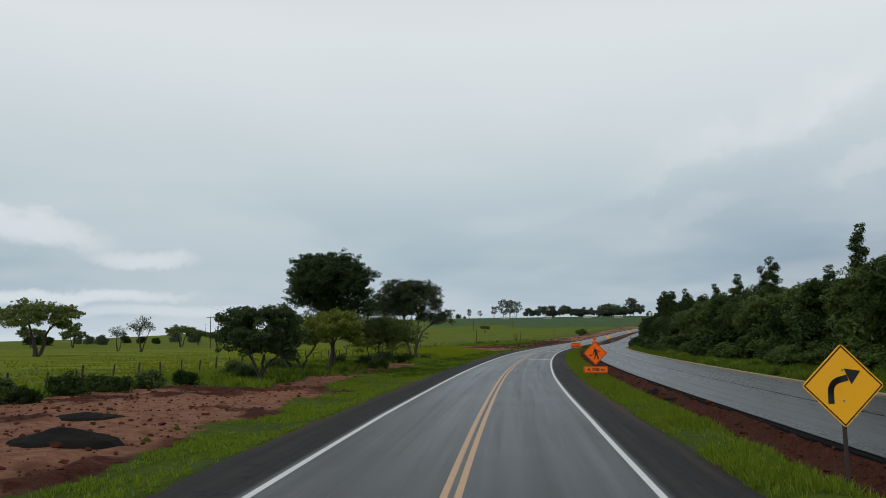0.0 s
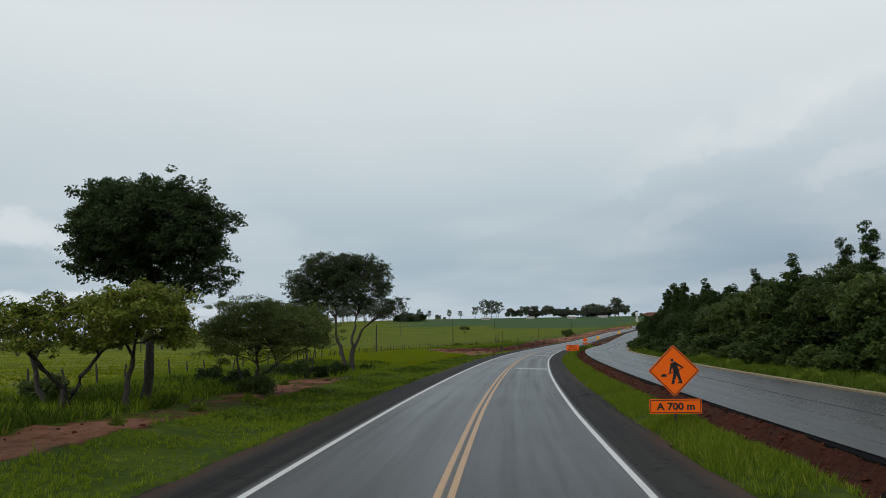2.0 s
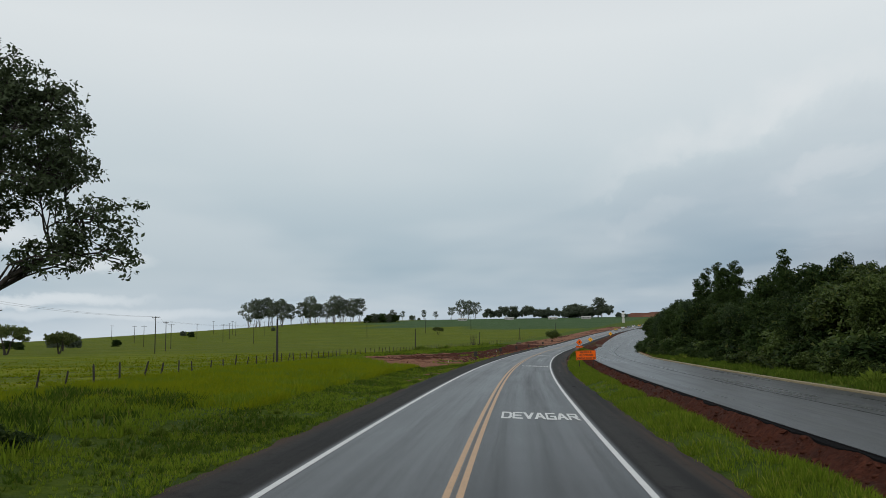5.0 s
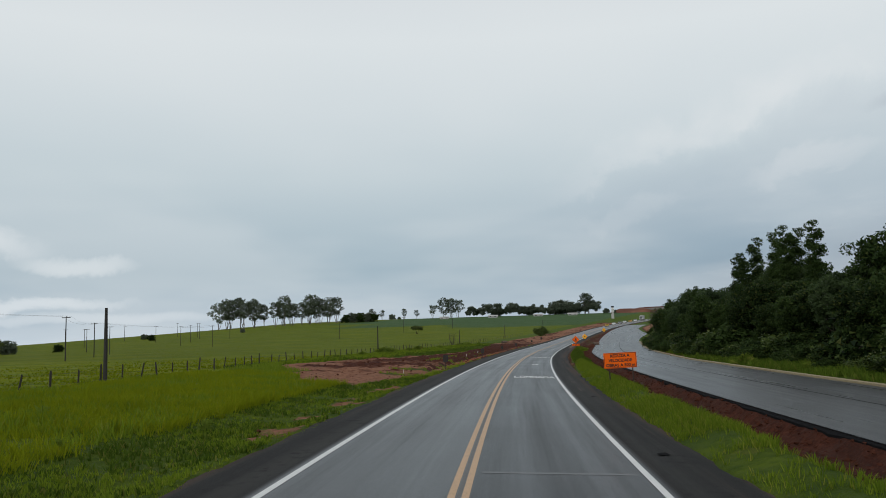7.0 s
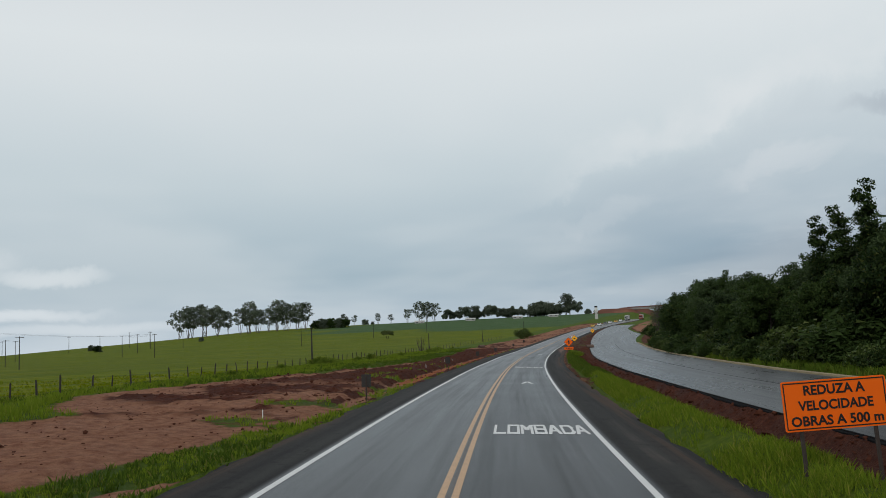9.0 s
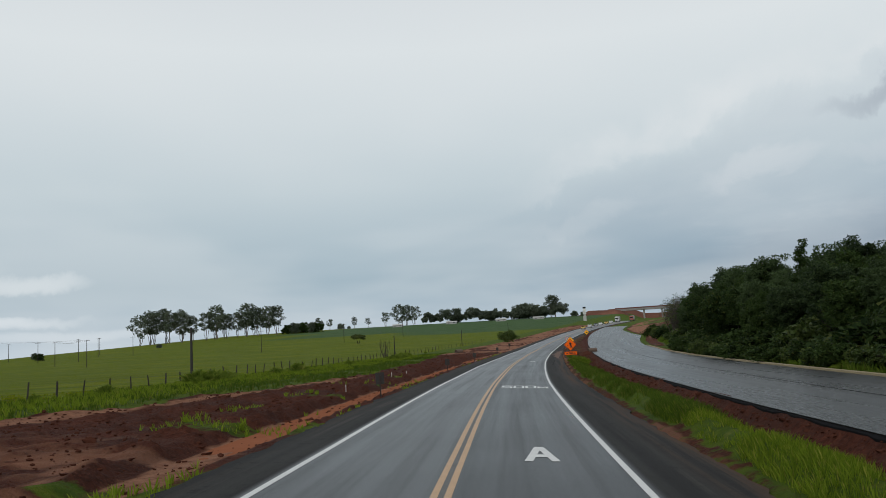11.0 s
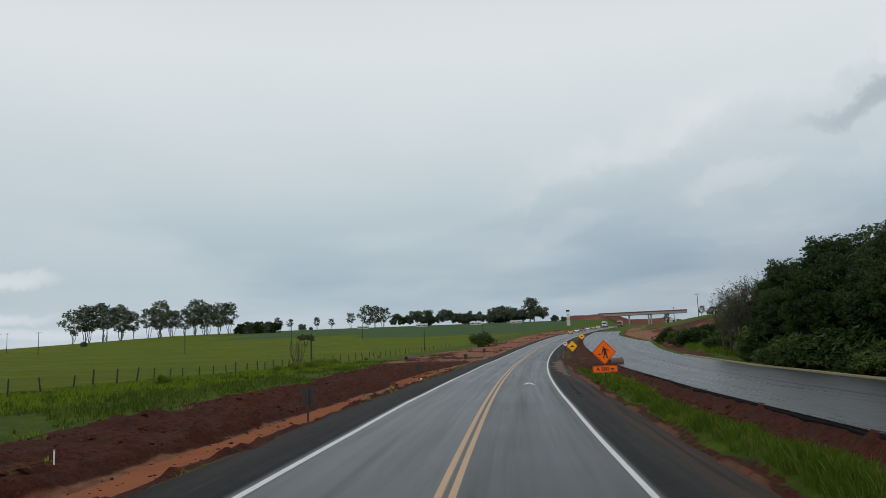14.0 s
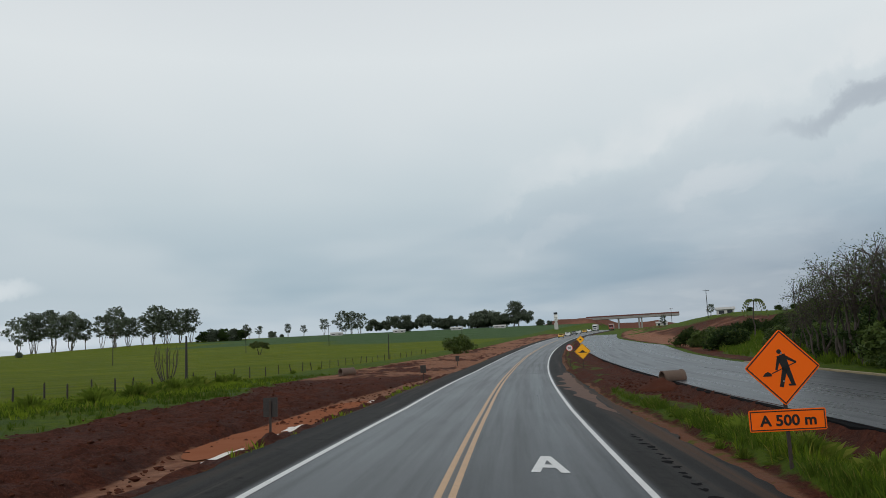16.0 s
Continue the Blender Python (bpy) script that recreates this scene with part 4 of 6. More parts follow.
tree("tree", on_xy(-13.9, 57.4), tree_meshes(4, pads(R(4), 0.5, -0.3, 3.35, 1.8, 1.8, 1.4, 20, 0.70), [((0, 0), (0.15, 0, 2.0), 0.11)],
     0.075, 44, 300, 0.32, M_LEAF_LIME, M_BARK), "small yellow-green tree under the tall dark one")
tree("tree", on_xy(-12.2, 66.4), tree_meshes(5, [(0.8, 0, 2.8, 3.5, 3.0, 1.8), (0.2, 0.2, 2.6, 2.6, 2.4, 1.5)] + pads(R(5), 0.8, 0, 3.15, 3.2, 2.7, 1.75, 12, 0.8), [((0, 0), (0.4, 0.1, 1.2), 0.11), ((0.1, 0), (-0.6, 0.1, 1.3), 0.08), ((0.2, 0.1), (1.3, 0.1, 1.4), 0.07)],
     0.046, 64, 900, 0.33, M_LEAF_OLIVE, M_BARK, squash=0.45, under=-0.4, twigs=0.22), "low umbrella-shaped tree with fine olive leaves")
tree("tree", on_xy(-13.4, 81.9), tree_meshes(6, pads(R(6), 0.0, 0, 3.15, 1.45, 1.4, 1.35, 22, 0.55), [((0, 0), (0.1, 0, 1.8), 0.08), ((0.1, 0.1), (-0.5, 0, 1.8), 0.05), ((-0.1, 0.1), (0.6, 0.1, 1.7), 0.05)],
     0.080, 38, 260, 0.34, M_LEAF_OLIVE, M_BARK), "small olive round-topped tree in tall grass")
tb = [(-3.6, 0.4, 7.2, 1.9, 2.0, 1.4), (-2.2, -0.6, 8.5, 1.7, 1.8, 1.1), (-3.0, 0.5, 5.9, 1.7, 1.5, 0.8), (-3.9, 0.2, 6.4, 1.3, 1.2, 0.8), (-0.9, 0.2, 8.4, 1.5, 1.5, 1.0), (-1.0, 0.4, 6.9, 1.3, 1.3, 0.8), (-0.6, -0.4, 7.6, 1.2, 1.2, 0.7), (-1.4, 0.3, 5.7, 1.1, 1.0, 0.5), (0.9, 0.2, 5.5, 1.2, 1.0, 0.55), (-0.2, -0.3, 8.9, 1.6, 1.4, 0.6), (-1.6, 0.1, 7.6, 1.5, 1.4, 0.9), (0.2, 0.1, 6.1, 1.3, 1.2, 0.6), (1.5, 0, 7.7, 1.4, 1.3, 0.9), (2.3, 0.2, 6.7, 1.1, 1.1, 0.7), (0.9, 0, 8.7, 1.3, 1.2, 0.7), (0.6, -0.3, 7.2, 1.2, 1.2, 0.8)]
tree("tree", on_xy(-12.2, 91.8), tree_meshes(7, tb + pads(R(17), 0.6, 0.2, 6.9, 2.7, 2.2, 2.3, 40, 0.66) + [(3.7, 0.3, 5.4, 1.0, 1.0, 0.6), (2.7, 0.3, 4.6, 0.9, 0.9, 0.45), (4.3, 0.2, 4.5, 0.6, 0.7, 0.35)], [((-0.06, 0), (-1.25, 0.2, 3.2), 0.16), ((0.08, 0.1), (0.35, 0.2, 3.7), 0.125), ((0.18, 0), (0.85, 0.1, 3.3), 0.14)],
     0.060, 34, 2300, 0.30, M_LEAF_DUSK, M_BARK, squash=0.6), "tall open-crowned tree with two leaning trunks beside the fence")

# the wood beyond the new road
wood_kinds = []
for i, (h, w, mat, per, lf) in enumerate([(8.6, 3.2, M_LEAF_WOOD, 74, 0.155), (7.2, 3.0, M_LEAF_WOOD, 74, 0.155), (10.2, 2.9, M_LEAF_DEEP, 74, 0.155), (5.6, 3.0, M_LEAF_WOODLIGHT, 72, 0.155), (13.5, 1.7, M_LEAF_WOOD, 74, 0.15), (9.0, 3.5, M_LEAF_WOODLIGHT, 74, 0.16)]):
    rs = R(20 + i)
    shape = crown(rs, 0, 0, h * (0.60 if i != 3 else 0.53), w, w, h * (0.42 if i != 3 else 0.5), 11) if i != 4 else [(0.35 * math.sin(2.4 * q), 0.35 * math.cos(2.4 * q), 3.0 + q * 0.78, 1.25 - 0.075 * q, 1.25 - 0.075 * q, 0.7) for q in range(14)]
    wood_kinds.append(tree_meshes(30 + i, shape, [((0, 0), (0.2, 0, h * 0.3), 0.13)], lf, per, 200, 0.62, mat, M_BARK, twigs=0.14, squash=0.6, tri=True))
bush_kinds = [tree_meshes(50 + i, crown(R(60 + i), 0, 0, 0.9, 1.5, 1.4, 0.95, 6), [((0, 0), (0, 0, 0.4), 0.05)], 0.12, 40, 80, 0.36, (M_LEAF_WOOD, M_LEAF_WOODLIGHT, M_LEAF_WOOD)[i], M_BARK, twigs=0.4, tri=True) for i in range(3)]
wood_first, bush_first = [None] * 6, [None] * 3
rs = R(99)


def wood_tree(kind, x, y, s, turn):
    m = on_xy(x, y, -0.1, turn)
    if wood_first[kind] is None:
        wood_first[kind] = tree("tree", m, wood_kinds[kind], ("dense green tree at the edge of the wood", "broad dark tree of the wood", "tall dark tree of the wood", "low olive tree of the wood", "slender tall tree above the wood", "spreading olive-green tree of the wood")[kind], "trees of the wood")
        wood_first[kind].scale = (s, s, s)
        return
    c = copy_thing(wood_first[kind], m)
    c.scale = (s, s, s * rs.uniform(0.9, 1.1))


def wood_bush(kind, x, y, s, turn):
    m = on_xy(x, y, -0.05, turn)
    if bush_first[kind] is None:
        bush_first[kind] = tree("bush", m, bush_kinds[kind], "leafy green undergrowth bush at the foot of the wood", "undergrowth bushes")
        bush_first[kind].scale = (s, s, s)
        return
    c = copy_thing(bush_first[kind], m)
    c.scale = (s * rs.uniform(0.8, 1.3), s, s * rs.uniform(0.7, 1.1))


def wood_front(y):
    return float(np.interp(y, [0, 60, 120, 200, 260, 318], [28.5, 28.0, 26.5, 24.5, 26, 29]))


TALL = (8.6, 7.2, 10.2, 5.6, 13.5, 9.0)
for y in np.arange(18, 316, 3.8):
    lift = float(np.interp(y, [0, 60, 115, 140, 165, 200, 235, 262, 288, 316], [1.10, 1.03, 0.98, 0.95, 1.00, 1.08, 1.04, 1.14, 1.16, 1.04]))
    for row in range(3 if 192 < y < 230 else 2):
        yy = y + rs.uniform(-2, 2)
        d = wood_front(y) + row * 4.6 + rs.uniform(-1.2, 1.2)
        x, _ = xy(yy, d)
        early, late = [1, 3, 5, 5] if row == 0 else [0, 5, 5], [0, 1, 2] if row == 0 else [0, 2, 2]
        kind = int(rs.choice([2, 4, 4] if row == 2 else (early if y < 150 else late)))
        goal = (7.4, 9.6, 10.8)[row] * rs.uniform(0.74, 1.14) * lift
        wood_tree(kind, float(x), float(yy), goal / (1.10 * TALL[kind]), rs.uniform(0, 360))
# the depth of the wood behind its edge, one mass of crowns
def crown_mass(name, spots, mat, label, per=22, clumps=60, leaf=0.42):
    vs, fs, n0 = [], [], 0
    for i, (x, y, h, w) in enumerate(spots):
        v, fc = leaf_cloud(R(300 + i), [np.array(c[:3]) for c in crown(R(500 + i), 0, 0, h * 0.52, w, w, h * 0.5, 11)] * (clumps // 12), np.full(12 * (clumps // 12), w * 0.42), per, leaf, 0.8, tri=True)
        vs.append(v + [x, y, gz(x, y)])
        fs.append(fc + n0)
        n0 += len(v)
    ob = new(name, mesh_from(name, np.concatenate(vs), np.concatenate(fs), mat))
    tagged(ob, label, "woodland", kind="stuff")


r3 = R(123)
deep = []
for y in np.arange(10, 318, 7.0):
    for row in range(5):
        yy = float(y + r3.uniform(-3, 3))
        deep.append((float(xy(yy, wood_front(y) + 10.0 + row * 6.5 + r3.uniform(-2, 2))[0]), yy, r3.uniform(6.4, 8.4), r3.uniform(2.8, 3.8)))
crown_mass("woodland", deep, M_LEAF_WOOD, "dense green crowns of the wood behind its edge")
# slender trees standing out over the rest
for y in (24, 39, 47, 62, 70, 83, 96, 104, 118, 131, 149, 160, 178, 184, 188, 193, 198, 203, 207, 252, 268):
    yy = y + rs.uniform(-2, 2)
    x, _ = xy(yy, wood_front(y) + 3.2 + rs.uniform(-1.5, 1.5))
    goal = rs.uniform(11.8, 13.6) if 172 < y < 208 else rs.uniform(9.8, 11.6)
    wood_tree(4, float(x), float(yy), goal / 14.2, rs.uniform(0, 360))
for y in np.arange(18, 318, 2.2):
    yy = y + rs.uniform(-1, 1)
    x, _ = xy(yy, wood_front(y) - rs.uniform(2.0, 4.6))
    wood_bush(1 if y < 150 and rs.rand() < 0.75 else int(rs.randint(3)), float(x), float(yy), rs.uniform(0.6, 1.25), rs.uniform(0, 360))
    if rs.rand() < 0.65:
        x, _ = xy(yy, wood_front(y) - rs.uniform(0.2, 1.8))
        wood_bush(int(rs.randint(3)), float(x), float(yy + 1), rs.uniform(1.4, 2.3), rs.uniform(0, 360))


# far groves on the rise
def grove(kinds, spots, label, group, name="tree"):
    first = {}
    for i, (x, y, s) in enumerate(spots):
        j = i % len(kinds)
        m = on_xy(x, y, -0.2, (i * 77) % 360)
        if j not in first:
            first[j] = tree(name, m, kinds[j], label, group)
            first[j].scale = (s, s, s)
        else:
            copy_thing(first[j], m).scale = (s, s, s)


def tall_crown(rs, n, r, lo, hi, size):
    """Open tiers of small pads up a tall stem."""
    out = []
    for i in range(n):
        f = (i + 0.5) / n
        z = lo + (hi - lo) * f
        q = r * math.sin(math.pi * (0.12 + 0.80 * f)) ** 0.7 * rs.uniform(0.35, 1.0)
        a = i * 2.39996 + rs.uniform(-0.5, 0.5)
        s = size * rs.uniform(0.7, 1.3)
        out.append((q * math.cos(a), q * math.sin(a), z, s, s, s * 0.62))
    return out


euc = [tree_meshes(80 + i, tall_crown(R(90 + i), 22, (6.2, 5.2, 6.8)[i], 6.0 + i, 20.0, 2.1), [((0, 0), (0.3, 0, 7.5), 0.24), ((0.3, 0), (2.0, 0.4, 9.5), 0.17), ((-0.2, 0.1), (-1.5, 0.3, 9.0), 0.15)], 0.34, 15, 330, 0.80, M_LEAF_HAZED, M_BARK_PALE, twigs=0.8, squash=0.7) for i in range(3)]
rnd = [tree_meshes(84 + i, crown(R(94 + i), 0, 0, 4.0, 5.0, 4.8, 4.4, 10) + [(2.6 * math.cos(a), 2.6 * math.sin(a), 1.7, 2.4, 2.4, 1.7) for a in (0.3, 1.6, 2.8, 4.1, 5.3)], [((0, 0), (0.2, 0, 2.2), 0.3)], 0.40, 26, 190, 1.05, M_LEAF_HAZED if i else M_LEAF_WOOD, M_BARK, twigs=0.4, squash=0.6) for i in range(2)]

rs = R(5)
def out_from(spots, f):
    """The same bearings from the end of the walk, f times as far and as large."""
    return [(16.3 + (x - 16.3) * f, 264.7 + (y - 264.7) * f, s * f) for x, y, s in spots]


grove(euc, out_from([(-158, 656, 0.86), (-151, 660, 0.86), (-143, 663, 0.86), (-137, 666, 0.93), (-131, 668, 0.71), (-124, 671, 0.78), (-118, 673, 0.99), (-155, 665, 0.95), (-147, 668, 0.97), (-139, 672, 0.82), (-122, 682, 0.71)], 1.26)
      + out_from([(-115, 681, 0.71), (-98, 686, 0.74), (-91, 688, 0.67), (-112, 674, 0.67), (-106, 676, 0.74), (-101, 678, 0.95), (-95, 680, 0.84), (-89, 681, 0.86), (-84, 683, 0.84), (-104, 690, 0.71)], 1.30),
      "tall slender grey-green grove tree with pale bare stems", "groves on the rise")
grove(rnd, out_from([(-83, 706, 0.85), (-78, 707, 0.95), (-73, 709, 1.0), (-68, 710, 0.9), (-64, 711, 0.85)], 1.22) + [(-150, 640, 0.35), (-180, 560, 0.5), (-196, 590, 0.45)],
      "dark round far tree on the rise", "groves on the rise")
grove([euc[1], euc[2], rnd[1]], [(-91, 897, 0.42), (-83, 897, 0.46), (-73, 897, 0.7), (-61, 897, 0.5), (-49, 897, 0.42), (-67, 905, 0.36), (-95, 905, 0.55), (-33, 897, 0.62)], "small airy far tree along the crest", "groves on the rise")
crown_mass("far_trees", [(float(x), 893 + 6 * math.sin(x), 11.5 * float(s), 4.6 * float(s)) for x, s in zip(np.arange(2, 130, 3.6), 0.62 + 0.75 * R(12).rand(36) ** 1.5)], M_LEAF_HAZED, "dark rounded tree line along the far crest", 30, 96, 0.5)
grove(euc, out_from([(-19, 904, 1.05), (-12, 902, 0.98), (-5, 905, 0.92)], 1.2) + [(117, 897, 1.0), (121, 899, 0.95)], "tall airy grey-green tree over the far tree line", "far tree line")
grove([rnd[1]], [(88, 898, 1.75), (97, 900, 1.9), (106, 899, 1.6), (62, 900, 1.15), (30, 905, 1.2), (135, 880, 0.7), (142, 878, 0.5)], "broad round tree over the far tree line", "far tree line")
grove([rnd[1], rnd[0]], [(float(-285 + 9.5 * i), 400 + 25 * math.sin(i * 2.1), 0.42 + 0.3 * abs(math.sin(i * 1.7))) for i in range(14)], "dark low tree far across the pasture", "pasture trees")
grove([bush_kinds[1]], [(30.2, 424, 2.3)], "large round green bush at the edge of the earthworks", "", "bush")
umb = tree_meshes(110, pads(R(70), 0, 0, 6.6, 6.6, 6.2, 2.9, 34, 1.7), [((0, 0), (-0.8, 0, 3.6), 0.35), ((0.3, 0), (1.6, 0.2, 3.8), 0.28)], 0.26, 24, 330, 0.8, M_LEAF_OLIVE, M_BARK, squash=0.55)
grove([umb], [(-81, 125, 1.0)], "wide flat-topped green tree in the pasture", "pasture trees")
grove([umb], [(-25.8, 531, 0.48)], "small lone flat-topped tree in the pasture", "")
grove([umb], [(-121, 272, 0.82), (-109, 276, 0.6), (-177, 299, 0.75), (-104, 118, 0.95), (-190, 260, 0.8), (-215, 330, 0.9), (-145, 345, 0.7), (-230, 300, 0.9)], "dark spreading tree far across the pasture", "pasture trees")
thin = tree_meshes(111, crown(R(71), 0, 0, 5.0, 2.6, 2.4, 2.2, 7), [((0, 0), (-0.5, 0, 2.6), 0.17), ((0.1, 0), (1.2, 0, 3.0), 0.12)], 0.16, 9, 90, 0.6, M_LEAF_GREY, M_BARK)
grove([thin], [(-79.5, 158.9, 1.15), (-93, 175, 0.9)], "thin half-bare tree in the pasture", "pasture trees")


for yy, dd, kk, ss in ((316, 29.5, 0, 1.05), (318, 31.5, 2, 1.05), (320, 34, 5, 1.15), (326, 37, 2, 1.0), (318, 37, 2, 1.4), (322, 41, 2, 1.4), (327, 45, 0, 1.5), (332, 42, 5, 0.95), (324, 44, 0, 1.2), (342, 52, 3, 1.0), (350, 56, 0, 0.8), (338, 48, 3, 1.1)):
    wood_tree(kk, float(xy(yy, dd)[0]), yy, ss, yy * 40 % 360)


# half-bare scrub where the wood ends, and a bare shrub by the fence
bare = tree_meshes(112, crown(R(72), 0, 0, 4.4, 2.4, 2.2, 2.4, 9), [((0, 0), (-0.7, 0, 1.6), 0.10), ((0.1, 0), (0.6, 0.1, 1.8), 0.09), ((0, 0.1), (0.0, 0.5, 2.2), 0.09)], 0.055, 7, 170, 0.42, M_LEAF_WOODLIGHT, M_TWIG, twigs=1.7)
grove([bare], [(53.0, 324.5, 1.55), (54.2, 329.5, 1.5), (55.4, 335.0, 1.3), (52.4, 320.0, 1.6), (56.5, 331, 1.45), (55.5, 325, 1.5), (60.5, 349, 0.9), (57.5, 338, 1.3), (58.5, 343, 1.1)], "half-bare scrub tree with dark branching twigs", "scrub at the end of the wood")


def bare_shrub(m, seed, h, w, label):
    r2 = R(seed)
    t = thing("bush", m, label, "bush")
    paths = []
    for i in range(13):
        a = r2.uniform(0, 2 * math.pi)
        e = w * r2.uniform(0.45, 1.0)
        foot = np.array([0.05 * math.cos(a), 0.05 * math.sin(a), -0.2])
        mid = np.array([e * 0.9 * math.cos(a), e * 0.9 * math.sin(a), h * 0.45])
        tip = np.array([e * 0.75 * math.cos(a), e * 0.75 * math.sin(a), h * r2.uniform(0.8, 1.0)])
        s = np.linspace(0, 1, 7)[:, None]
        paths.append(((1 - s) ** 2 * foot + 2 * s * (1 - s) * mid * 1.25 + s ** 2 * tip, np.linspace(0.05, 0.012, 7)))
        for j in (3, 4, 5):
            b = paths[-1][0][j] if len(paths[-1][0]) == 7 else tip
            paths.insert(0, limb(r2, b, b + np.array([r2.normal() * 0.3, r2.normal() * 0.3, h * 0.2]), 0.014, 0.006, 0.0, 4))
    v, fc = tube(paths, 5)
    part("trunk", mesh_from("trunk", v, fc, M_TWIG), None, t)


bare_shrub(on_xy(-3.1, 337.0), 3, 3.8, 1.5, "leafless many-stemmed shrub beside the pasture fence")


def palm(m):
    t = thing("palm_tree", m, "lean young palm with drooping fronds on the bank", "palm tree")
    v, fc = tube([limb(R(8), (0, 0, -0.3), (0.3, 0, 6.4), 0.13, 0.08, 0.0, 8)], 8)
    part("trunk", mesh_from("trunk", v, fc, M_TWIG, smooth=True), None, t)
    for i in range(9):
        a, dr = i * 2.4, R(40 + i).uniform(0.2, 1.0)
        s = np.linspace(0, 1, 9)
        length = 2.7
        rad, hgt = length * (s - 0.30 * s * s), 6.4 + 1.5 * s - (2.4 + 1.6 * dr) * s * s
        mid = np.stack([0.3 + rad * math.cos(a), rad * math.sin(a), hgt], 1)
        vs, fs = [], []
        side = np.array([-math.sin(a), math.cos(a), 0])
        for j in range(1, 9):
            for sg in (-1, 1):
                n0 = len(vs)
                tip = mid[j] + sg * side * 0.32 * (1.1 - 0.6 * s[j]) + np.array([0, 0, -0.5])
                vs += [mid[j] + [0.0, 0, 0.04], mid[j] + np.array([math.cos(a), math.sin(a), 0]) * 0.3, tip]
                fs.append((n0, n0 + 1, n0 + 2))
        part("frond", mesh_from("frond", vs, fs, M_LEAF_OLIVE), None, t)


palm(on_xy(75.9, 391.4))


# ---- signs ----
def diamond(bm, side, thick, y0):
    bmesh.ops.create_cube(bm, size=1.0, matrix=pose(0, y0, 0, 0, 45, 0) @ Matrix.Diagonal((side, thick, side, 1)))


def rounded(side_x, side_z, thick, y0, m=None, r=0.05):
    bm = bmesh.new()
    bmesh.ops.create_cube(bm, size=1.0, matrix=(m or Matrix()) @ Matrix.Translation((0, y0, 0)) @ Matrix.Diagonal((side_x, thick, side_z, 1)))
    ed = [e for e in bm.edges if abs((e.verts[0].co - e.verts[1].co).length - thick) < 1e-4]
    bmesh.ops.bevel(bm, geom=ed, offset=r, segments=3, affect="EDGES", profile=0.5)
    return bm


def frame_bm(sx, sz, w, thick, y0, m=None):
    """A thin closed border."""
    m = m or Matrix()
    return boxes((-sx / 2, sx / 2, y0 - thick, y0, sz / 2 - w, sz / 2), (-sx / 2, sx / 2, y0 - thick, y0, -sz / 2, -sz / 2 + w),
                 (-sx / 2, -sx / 2 + w, y0 - thick, y0, -sz / 2 + w, sz / 2 - w), (sx / 2 - w, sx / 2, y0 - thick, y0, -sz / 2 + w, sz / 2 - w), m=m)


def upright_text(words, width, height, parent, x, y, z, label, bold=0.030, mat=None):
    me = text_mesh(words, width, height, bold)
    me.materials.append(mat or M_BLACK)
    ob = new("lettering", me)
    ob.parent = parent
    ob.matrix_basis = pose(x, y, z, 90, 0, 0)
    return tagged(ob, label)


def bar_between(bm, a, b, w, y0, w2=None):
    """A flat tapered bar on the face of a sign, from a to b in x, z."""
    a, b = np.array(a, float), np.array(b, float)
    n = np.array([-(b - a)[1], (b - a)[0]])
    n = n / np.linalg.norm(n)
    w2 = w if w2 is None else w2
    q = [a + n * w / 2, a - n * w / 2, b - n * w2 / 2, b + n * w2 / 2]
    v = [bm.verts.new((p[0], y0, p[1])) for p in q]
    bm.faces.new(v)


def arc_arrow(bm, y0):
    """A bar that rises and bends to the right, with a broad head."""
    pts = [(-0.26, -0.36), (-0.26, -0.12)] + [(-0.02 - 0.24 * math.cos(t), -0.12 + 0.24 * math.sin(t)) for t in np.linspace(0.2, 1.25, 5)]
    pts += [(0.10, 0.16)]
    for a, b in zip(pts[:-1], pts[1:]):
        bar_between(bm, a, b, 0.125, y0)
    for p in pts[1:-1]:
        bmesh.ops.create_circle(bm, cap_ends=True, segments=10, radius=0.0625, matrix=Matrix.Translation((p[0], y0, p[1])) @ pose(0, 0, 0, 90))
    v = [bm.verts.new((x, y0, z)) for x, z in ((0.03, 0.34), (0.37, 0.29), (0.17, 0.02))]
    bm.faces.new(v)


def hump_shape(bm, y0):
    s = np.linspace(0, 1, 9)
    top = [(-0.28 + 0.56 * t, -0.08 + 0.20 * math.sin(math.pi * t) ** 1.3) for t in s]
    v = [bm.verts.new((x, y0, z)) for x, z in [(-0.42, -0.08)] + top + [(0.42, -0.08), (0.42, -0.15), (-0.42, -0.15)]]
    bm.faces.new(v)


